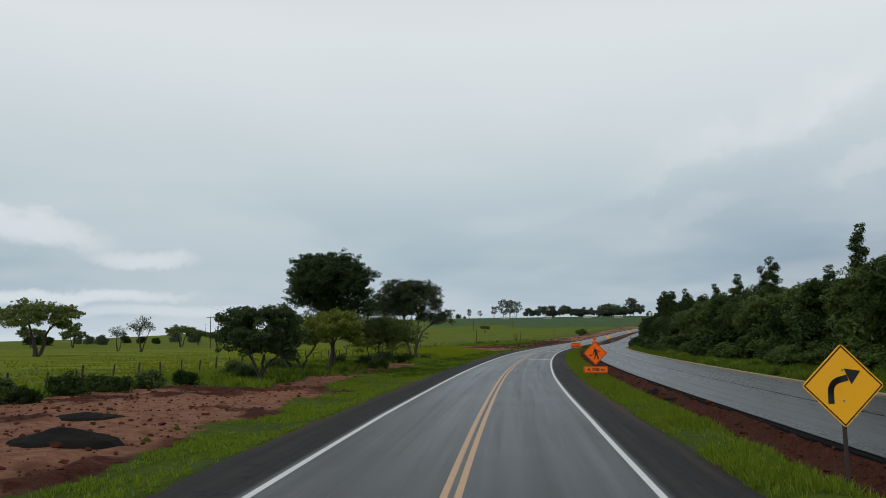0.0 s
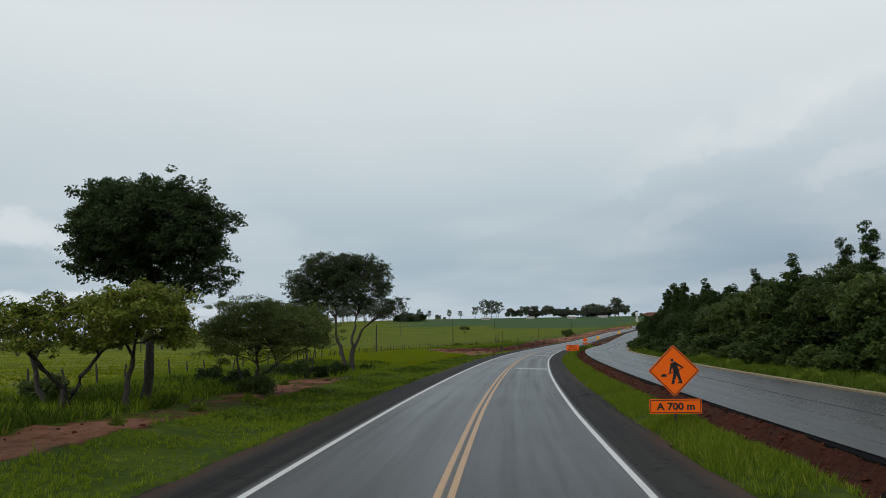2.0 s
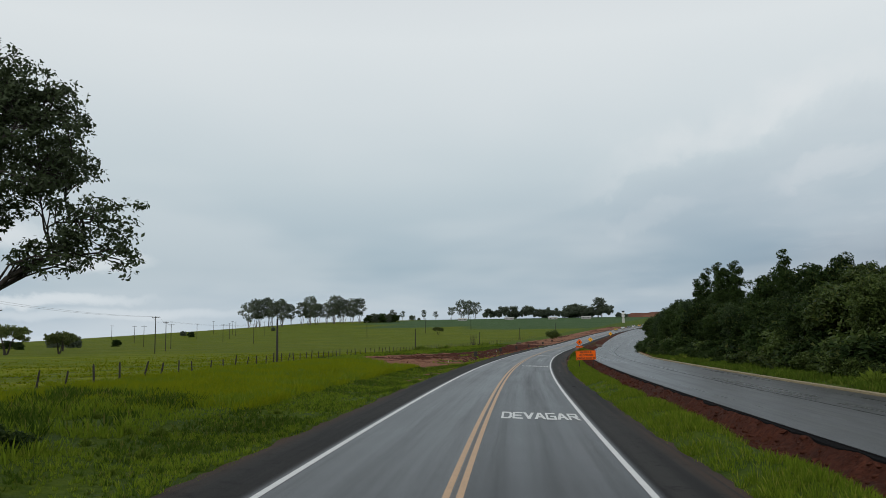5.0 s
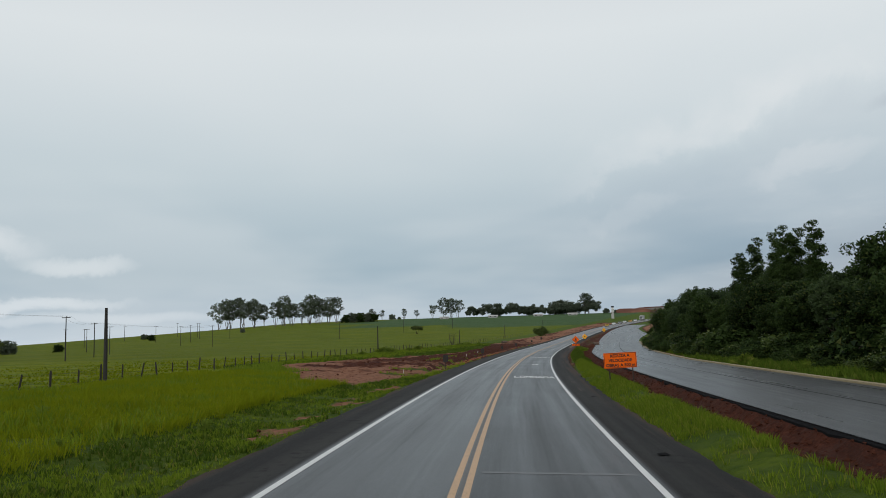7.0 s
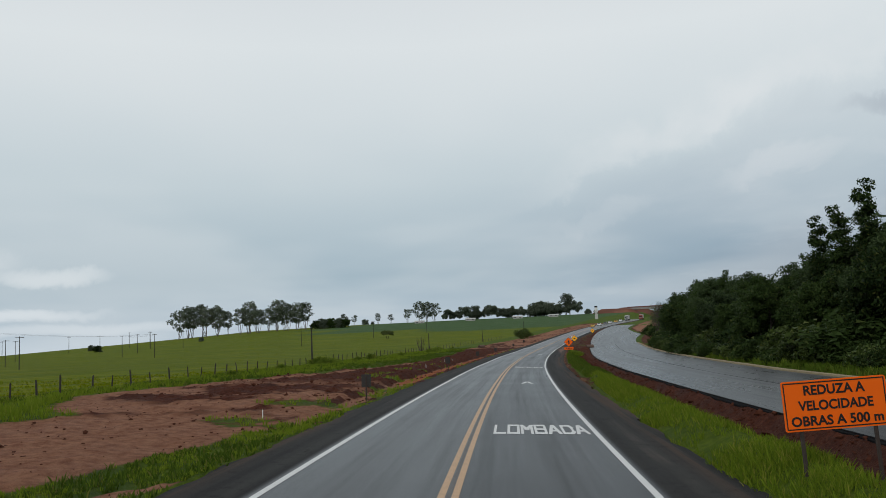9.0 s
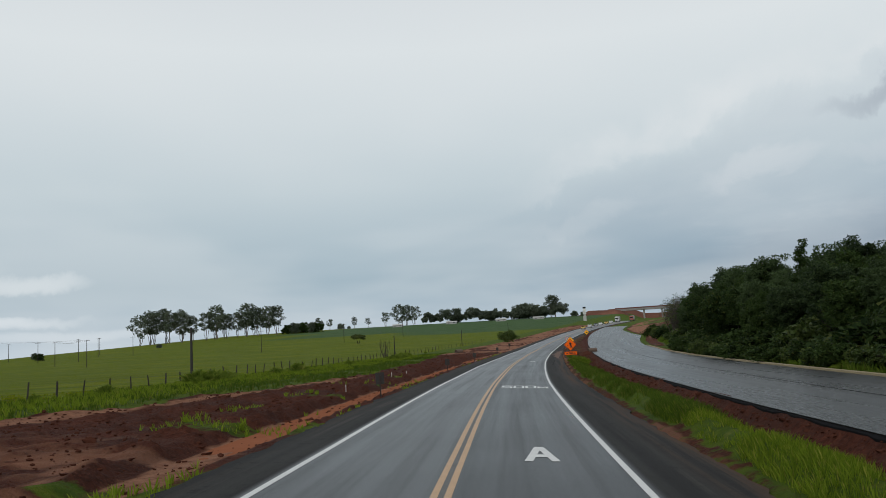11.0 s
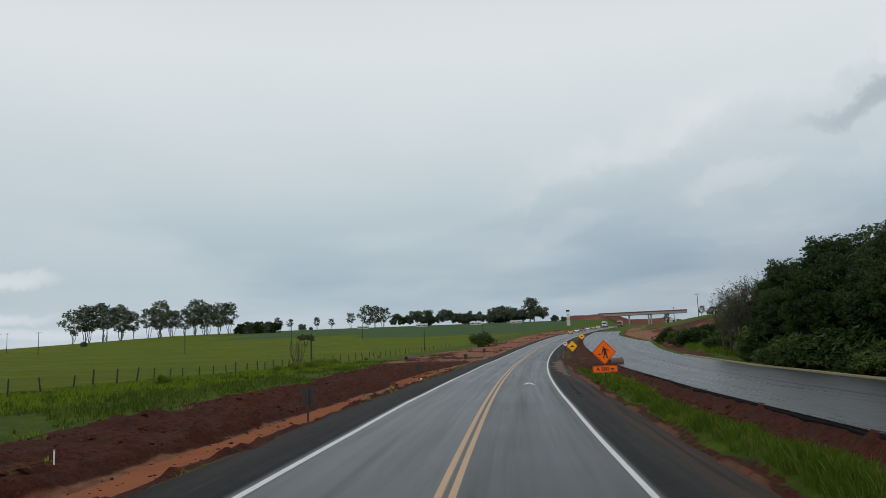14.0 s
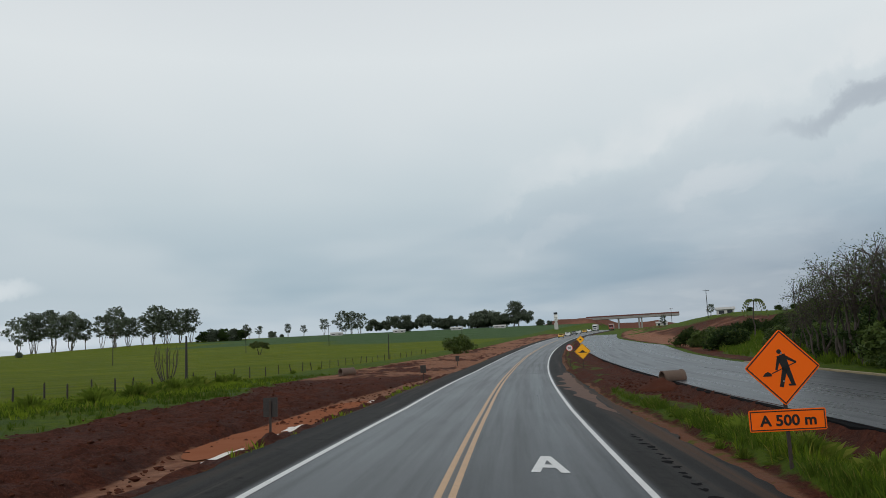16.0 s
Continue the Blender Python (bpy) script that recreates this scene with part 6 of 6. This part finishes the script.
uni = lambda a, b: (lambda y, r2: r2.uniform(a, b, len(y)))  # noqa: E731
blades("verge_grass", 34000, -4, 178, uni(-11.5, -5.2), 0.12, 0.011, 7, M_GRASS, "short mixed green verge grass beside the shoulder", 1)
blades("verge_grass", 20000, -4, 185, uni(-23.5, -10.0), 0.36, 0.020, 6, M_GRASS, "rough green grass between verge and fence", 2)
strip_d = lambda y, r2: verge_in(y) + r2.uniform(0.0, 1.0, len(y)) * np.interp(y, [0, 180, 205, 335], [2.4, 2.3, 1.9, 1.6])  # noqa: E731
blades("verge_grass", 27000, -4, 205, strip_d, 0.22, 0.010, 7, M_GRASS, "green grass strip between the two roads", 3)
blades("verge_grass", 17000, 200, 335, strip_d, 0.30, 0.011, 7, M_GRASS_TALL, "long dark green grass strip between the two roads", 33)
blades("tall_grass", 12000, 5, 235, lambda y, r2: far_edge(y) + r2.uniform(0.7, 7.0, len(y)), 0.42, 0.028, 6, M_GRASS_TALL, "tall green grass below the wood", 4)
blades("tall_grass", 5500, 180, 340, lambda y, r2: fence_d(y) + r2.uniform(-1.0, 8.5, len(y)), 0.32, 0.020, 7, M_GRASS, "tall green grass along the pasture fence", 5)
blades("tall_grass", 3800, 44, 112, lambda y, r2: r2.uniform(-20, -12, len(y)), 0.42, 0.024, 8, M_GRASS_TALL, "tall dark grass under the roadside trees", 6)
blades("verge_grass", 17000, 180, 350, lambda y, r2: fence_d(y) + r2.uniform(-2, 14.5, len(y)), 0.24, 0.018, 6, M_GRASS_TALL, "rough green grass between earthworks and fence", 17)
blades("tall_grass", 1500, 272, 292, lambda y, r2: 8.1 + r2.normal(size=len(y)) * 0.38, 0.42, 0.012, 8, M_GRASS, "long arching grass around the sign post", 19, soil_max=1.1)
blades("tall_grass", 6000, 322, 425, lambda y, r2: far_edge(y) + r2.uniform(4, 36, len(y)), 0.7, 0.05, 6, M_GRASS_TALL, "tall rough grass on the bank", 29, soil_max=0.5)
blades("verge_grass", 5000, 165, 330, uni(-13, -5.3), 0.2, 0.018, 6, M_GRASS, "sparse grass on the earthworks", 7, soil_max=0.75)
blades("lime_grass", 26000, 104, 166, uni(-23, -9.5), 0.36, 0.012, 6, M_PASTURE, "long lime-yellow grass on the verge", 9)
blades("verge_grass", 9000, 55, 172, uni(-9.8, -5.4), 0.15, 0.018, 6, M_GRASS_TALL, "broad-leaved dark weeds beside the shoulder", 23)
blades("pasture_grass", 20000, 20, 235, lambda y, r2: fence_d(y) - r2.gamma(1.2, 14, len(y)), 0.13, 0.04, 4, M_PASTURE, "long bright yellow-green pasture grass", 8)


def weed(kind_seed, h, w, mat, name, k):
    """A domed clump of arching blades, tallest in the middle."""
    r2 = R(kind_seed)
    a, q = r2.uniform(0, 2 * np.pi, k), r2.rand(k) ** 0.7
    ln = h * (1.05 - 0.75 * q * q) * r2.uniform(0.45, 1.1, k)
    way = np.stack([np.cos(a), np.sin(a), np.zeros(k)], -1)
    lump = 1 + 0.35 * np.sin(3 * a + kind_seed) + 0.25 * np.sin(7 * a)
    foot = way * (w * 0.42 * q * lump)[:, None] - [0, 0, 0.04]
    up = np.array([0, 0, 1.0])
    mid = foot + way * (w * 0.22 * q)[:, None] + up * (ln * 0.72)[:, None]
    tip = foot + way * (w * (0.35 + 0.3 * r2.rand(k)) * (0.3 + 0.7 * q))[:, None] + up * (ln * r2.uniform(0.7, 1.0, k))[:, None]
    b = a + np.pi / 2 + r2.normal(size=k) * 0.7
    sd = np.stack([np.cos(b), np.sin(b), np.zeros(k)], -1) * (0.012 * r2.uniform(0.6, 1.4, k))[:, None]
    v = np.stack([foot - sd * 0.6, foot + sd * 0.6, mid + sd, tip, mid - sd], 1).reshape(-1, 3)
    return mesh_from(name, v, np.arange(k * 5).reshape(-1, 5), mat)


def tussocks():
    r2 = R(77)
    kinds = [weed(200 + i, 0.70 + 0.12 * i, 0.65 + 0.12 * i, M_WEED, "tussock", 260) for i in range(4)]
    large = [weed(210 + i, 1.0 + 0.15 * i, 1.35 + 0.2 * i, M_WEED, "tussock", 850) for i in range(3)]
    spots = [(*xy(y, 7.2 + r2.uniform(-0.6, 0.9)), r2.uniform(0.2, 0.42)) for y in r2.uniform(236, 300, 14)]
    for y, d, s in [(134, 7.3, 0.4), (137, 7.0, 0.35), (18.4, -8.7, 0.24), (21, -9.0, 0.18), (126, -10.5, 0.4), (133, -15, 0.6)]:
        spots.append((*xy(y, d), s))
    for y, d, s in ((240.5, -24.6, 1.5), (241.5, -23.8, 1.3), (243.2, -24.4, 1.6), (245, -24.2, 1.2), (239, -24.0, 1.0), (257, -23.6, 1.1), (262, -23.0, 1.4), (264, -23.6, 1.2), (270, -23.0, 0.7), (276, -23.4, 0.8), (283, -22.6, 1.3), (291, -22.5, 0.6),
                    (304, -21.5, 1.0), (309, -21.2, 1.5), (311, -22.0, 1.4), (315.5, -22.0, 1.3), (317.5, -22.6, 1.5), (320, -22.8, 1.2), (325, -24, 1.4), (327, -24.4, 1.5), (330, -25, 1.3), (333, -25.6, 1.4), (340, -26.2, 1.5), (343, -26.5, 1.2), (205, -25, 0.8), (212, -24.6, 0.9), (219, -24.8, 0.7), (226, -24.4, 0.9)):
        spots.append((*xy(y, d), s))
    for y in np.arange(345, 380, 17.0):
        spots.append((*xy(y, float(fence_d(y)) + 1.0 + r2.uniform(-1, 1)), r2.uniform(0.4, 0.8)))
    for i in range(60):
        y = r2.uniform(8, 315)
        spots.append((*xy(y, float(far_edge(y)) + r2.uniform(1.5, 6)), r2.uniform(0.6, 1.3)))
    for i in range(130):
        y = r2.uniform(48, 150)
        spots.append((*xy(y, r2.uniform(-20, -7.5)), r2.uniform(0.2, 0.5)))
    for y, d, s in ((281, 8.6, 0.9), (283, 7.9, 1.0), (285, 8.3, 1.1), (287.5, 7.7, 0.95), (289, 8.2, 1.0), (292, 7.5, 0.8), (279, 8.1, 0.8), (296, 7.4, 0.6), (276, 8.0, 0.7)):
        spots.append((*xy(y, d), s))
    for i, (x, y, s) in enumerate(spots):
        ob = new("grass_tussock", kinds[i % 4] if s < 0.85 else large[i % 3])
        s = s if s < 0.85 else s * 0.72
        ob.matrix_basis = on_xy(float(x), float(y), 0, r2.uniform(0, 360))
        ob.scale = (s, s, s)
        tagged(ob, "clump of long arching green grass", "grass tussock", "tussocks")


tussocks()
grove([bush_kinds[0], bush_kinds[1], bush_kinds[2]], [(float(xy(y, d)[0]), y, s) for y, d, s in ((24, -19.5, 0.7), (27, -20.5, 0.8), (33, -19.6, 0.7), (35.5, -18.5, 0.6), (39, -18.5, 0.7), (28.5, -18.8, 0.5), (42, -17.8, 0.6), (50, -17.5, 0.8), (47, -15.8, 0.6), (69, -13, 0.75), (66.5, -11.2, 0.7), (81.5, -13.8, 0.75), (83, -12.6, 0.6), (80, -14.8, 0.7), (91, -13.2, 0.6), (93, -11.2, 0.5), (88, -14.5, 0.5), (86, -12.0, 0.4), (95, -13, 0.45), (60, -18, 0.8), (75, -17, 0.7), (101, -18.5, 0.6),
      (30, -21.5, 0.8), (22, -22.5, 0.8), (37, -20, 0.6), (321, -24, 0.5), (328, -25.8, 0.55), (338, 30, 1.3), (341, 33, 1.5), (345, 36, 1.4), (350, 34, 1.6), (336, 36, 1.5), (356, 38, 1.5), (361, 35, 1.4), (333, 30, 1.2), (348, 41, 1.7), (340, 45, 1.8), (355, 47, 1.7), (366, 42, 1.6), (372, 46, 1.5), (330, 40, 1.6), *((float(yy), float(dd), float(ss)) for yy, dd, ss in zip(R(55).uniform(322, 424, 74), R(56).uniform(28.5, 62, 74), R(57).uniform(1.0, 2.1, 74))))], "leafy green bush in the long grass", "roadside bushes", "bush")


# ---- far works: overpass, pylon, sheds, vehicles ----
def overpass():
    a, b = Vector((176.0, 885.0, 0)), Vector((240.0, 864.3, 0))
    ang = math.degrees(math.atan2(b.y - a.y, b.x - a.x))
    length = (b - a).length
    t = thing("overpass", pose(a.x, a.y, 0, 0, 0, ang), "long unfinished concrete overpass with a red beam across the road", "bridge")
    deck = part("deck", boxes((-3, length, -5, 5, 27.0, 27.8), bevel=0.1), M_BRIDGE, t)
    part("beam", boxes((0, length, -5.3, -4.6, 26.0, 27.0), (0, length, 4.6, 5.3, 26.0, 27.0)), M_BRIDGE, t)
    part("parapet", boxes((-3, length, -5.2, -4.95, 27.8, 28.7), (-3, length, 4.95, 5.2, 27.8, 28.7)), M_REDSTEEL, t, "oxide red parapet shuttering")
    for s in (0.32, 0.55, 0.58):
        part("pier", boxes((length * s - 0.6, length * s + 0.6, -4, 4, 12, 27.0), bevel=0.1), M_BRIDGE, t)
    part("abutment", boxes((-6, 0, -6, 6, 14, 27.0)), M_BRIDGE, t)


overpass()


def embankment(x, y, lx, ly, h, rz, seed, label):
    n = 40
    g = np.linspace(-1, 1, n)
    X, Y = np.meshgrid(g, g, indexing="ij")
    Z = np.minimum(np.clip((1 - np.abs(X)) * 2.2, 0, 1), np.clip((1 - np.abs(Y)) * 1.5, 0, 1)) * h + 0.8 * (fbm(X * 4 + seed, Y * 4) - 0.5) - 0.8
    m = pose(x, y, 0, 0, 0, rz)
    V = np.stack([X * lx, Y * ly], -1).reshape(-1, 2)
    c, s = math.cos(radians(rz)), math.sin(radians(rz))
    wx, wy = x + V[:, 0] * c - V[:, 1] * s, y + V[:, 0] * s + V[:, 1] * c
    v = np.stack([wx, wy, ground_z(wx, wy) + Z.ravel()], -1)
    ob = new("earth_embankment", mesh_from("earth_embankment", v, grid_faces(n, n), M_EARTH, smooth=True))
    tagged(ob, label, "embankment", kind="structure")


M_EARTH = plain("bare_red_earth", (0.120, 0.044, 0.026), 0.92, vary=0.3, scale=0.06, bumpy=0.6, dirt=(0.28, 0.12, 0.07))
embankment(162, 886, 24, 12, 4.5, -14, 3, "long bare red earth ramp up to the overpass")
embankment(212, 935, 60, 14, 6.0, -17, 9, "bare red earth bank behind the overpass")
embankment(272, 853, 30, 14, 5.0, -18, 5, "bare red earth ramp on the far side of the overpass")


def pylon(m):
    t = thing("pylon_sign", m, "tall white roadside price pylon with a dark cap", "pylon sign")
    part("base", boxes((-1.0, 1.0, -0.4, 0.4, -1.0, 3.2), bevel=0.05), M_PALEWALL, t)
    part("column", boxes((-0.7, 0.7, -0.3, 0.3, 3.2, 8.0), bevel=0.05), M_PALEWALL, t)
    part("panel", boxes((-1.05, 1.05, -0.42, 0.42, 4.6, 6.0), bevel=0.05), M_SIGNWHITE, t)
    part("panel", boxes((-1.05, 1.05, -0.42, 0.42, 6.4, 7.6), bevel=0.05), M_SIGNWHITE, t)
    part("cap", boxes((-1.0, 1.0, -0.4, 0.4, 8.0, 9.0), bevel=0.1), M_GLASS, t, "dark cap")
    for z in (4.95, 5.3, 5.65):
        part("bar", boxes((-0.7, 0.7, -0.44, -0.425, z - 0.06, z + 0.06)), M_CARGREY, t)


pylon(on_xy(105.9, 685.3, 0, -15))


def shed(m, lx, ly, h, label, roof=M_PALEWALL):
    t = thing("shed", m, label, "building")
    part("wall", boxes((-lx / 2, lx / 2, -ly / 2, ly / 2, -1.0, h)), M_PALEWALL, t)
    bm = bmesh.new()
    v = [bm.verts.new(p) for p in ((-lx / 2 - .4, -ly / 2 - .4, h), (lx / 2 + .4, -ly / 2 - .4, h), (lx / 2 + .4, ly / 2 + .4, h), (-lx / 2 - .4, ly / 2 + .4, h), (-lx / 2 - .4, 0, h + ly * 0.2), (lx / 2 + .4, 0, h + ly * 0.2))]
    for q in ((0, 1, 5, 4), (2, 3, 4, 5), (0, 4, 3), (1, 2, 5), (3, 2, 1, 0)):
        bm.faces.new([v[i] for i in q])
    part("roof", bm, roof, t)
    for i in range(max(2, int(lx / 5))):
        x = -lx / 2 + (i + 0.5) * lx / max(2, int(lx / 5))
        part("opening", boxes((x - 0.8, x + 0.8, -ly / 2 - 0.03, -ly / 2 + 0.02, 0.5, h - 0.3)), M_GLASS, t)


shed(on_xy(-19.9, 840.6, 0, 2), 8.5, 5, 1.3, "long low white shed before the far trees")
shed(on_xy(24.7, 841.7, 0, -3), 8.5, 5, 1.3, "long low white shed before the far trees")
shed(on_xy(66.3, 841.5, 0, -6), 8.5, 5, 1.3, "long low white shed before the far trees")
shed(on_xy(97.7, 842.2, 0, -8), 8.5, 5, 1.3, "long low white shed before the far trees")
shed(on_xy(121, 506, -0.6, -20), 5, 4, 1.8, "small pale house on the bank beyond the works")
shed(on_xy(240, 905, 0, -18), 9, 7, 2.6, "pale roadside building behind the overpass", M_PALEWALL)
grove([rnd[0]], [(126, 500, 0.22), (131, 492, 0.25), (135, 490, 0.28)], "dark round tree on the bank", "bank trees")
grove([euc[2]], [(153.5, 655, 0.3), (119, 512, 0.2)], "thin tree on the bank", "bank trees")


def wheel(parent, x, y, r, w=0.2):
    bm = bmesh.new()
    bmesh.ops.create_cone(bm, cap_ends=True, segments=18, radius1=r, radius2=r, depth=w, matrix=pose(x, y, r, 0, 90, 0))
    tyre = part("wheel", bm, M_TYRE, parent)
    bm = bmesh.new()
    bmesh.ops.create_cone(bm, cap_ends=True, segments=12, radius1=r * 0.55, radius2=r * 0.5, depth=w + 0.03, matrix=pose(x, y, r, 0, 90, 0))
    part("rim", bm, M_STEEL, tyre)


def car(m, mat, label):
    t = thing("car", m, label, "car")
    prof = [(-2.1, 0.35), (-2.12, 0.75), (-1.2, 0.92), (-0.55, 1.42), (0.95, 1.45), (1.75, 0.98), (2.1, 0.9), (2.1, 0.35)]
    bm = bmesh.new()
    a = [bm.verts.new((-0.84, y, z)) for y, z in prof]
    b = [bm.verts.new((0.84, y, z)) for y, z in prof]
    bm.faces.new(a)
    bm.faces.new(b[::-1])
    for i in range(len(prof)):
        j = (i + 1) % len(prof)
        bm.faces.new((a[j], a[i], b[i], b[j]))
    bmesh.ops.bevel(bm, geom=bm.edges[:], offset=0.06, segments=2, affect="EDGES", profile=0.6)
    part("body", bm, mat, t, smooth=True)
    part("windscreen", boxes((-0.68, 0.68, -0.012, 0.012, -0.27, 0.27), m=pose(0, -0.93, 1.19, -52.5, 0, 0)), M_GLASS, t)
    for x in (-0.85, 0.85):
        part("side_window", boxes((x - 0.012, x + 0.012, -0.5, 0.9, 1.02, 1.34)), M_GLASS, t)
        part("headlight", boxes((x * 0.72 - 0.14, x * 0.72 + 0.14, -2.15, -2.08, 0.62, 0.76), bevel=0.02), M_SIGNWHITE, t)
        for y in (-1.3, 1.35):
            wheel(t, x * 0.93, y, 0.31)


def lorry(m, mat, label):
    t = thing("truck", m, label, "truck")
    cab = part("cab", boxes((-1.2, 1.2, -3.6, -1.7, 0.6, 3.0), bevel=0.12), mat, t)
    part("windscreen", boxes((-1.05, 1.05, -3.64, -3.58, 1.8, 2.7)), M_GLASS, cab)
    part("grille", boxes((-0.8, 0.8, -3.63, -3.58, 0.9, 1.5)), M_CARGREY, cab)
    part("cargo_box", boxes((-1.25, 1.25, -1.5, 4.4, 0.9, 3.5), bevel=0.05), M_PALEWALL, t)
    part("chassis", boxes((-0.5, 0.5, -3.4, 4.3, 0.5, 0.9)), M_TYRE, t)
    for y in (-2.7, 2.2, 3.4):
        for x in (-1.05, 1.05):
            wheel(t, x, y, 0.48, 0.3)


for y, mat, lab in ((540, M_CARYELLOW, "yellow car coming down the far road"), (565, M_CARWHITE, "white car coming down the far road"), (588, M_CARGREY, "grey car coming down the far road"),
                    (606, M_CARWHITE, "white car waiting on the far road"), (628, M_CARYELLOW, "yellow car waiting on the far road"), (648, M_CARWHITE, "white car on the far road")):
    x, _ = xy(y, -1.8)
    car(pose(float(x), y, float(z_old(y, -1.8)), 0, 0, turn_at(y)), mat, lab)
for y, d, mat, lab in ((678, -1.8, M_CARWHITE, "white box truck on the far road"), (700, 4.5, M_CARRED, "red lorry standing by the overpass works")):
    x, _ = xy(y, d)
    lorry(pose(float(x), y, float(z_old(y, d)) if d < 5 else gz(float(x), y), 0, 0, turn_at(y)), mat, lab)
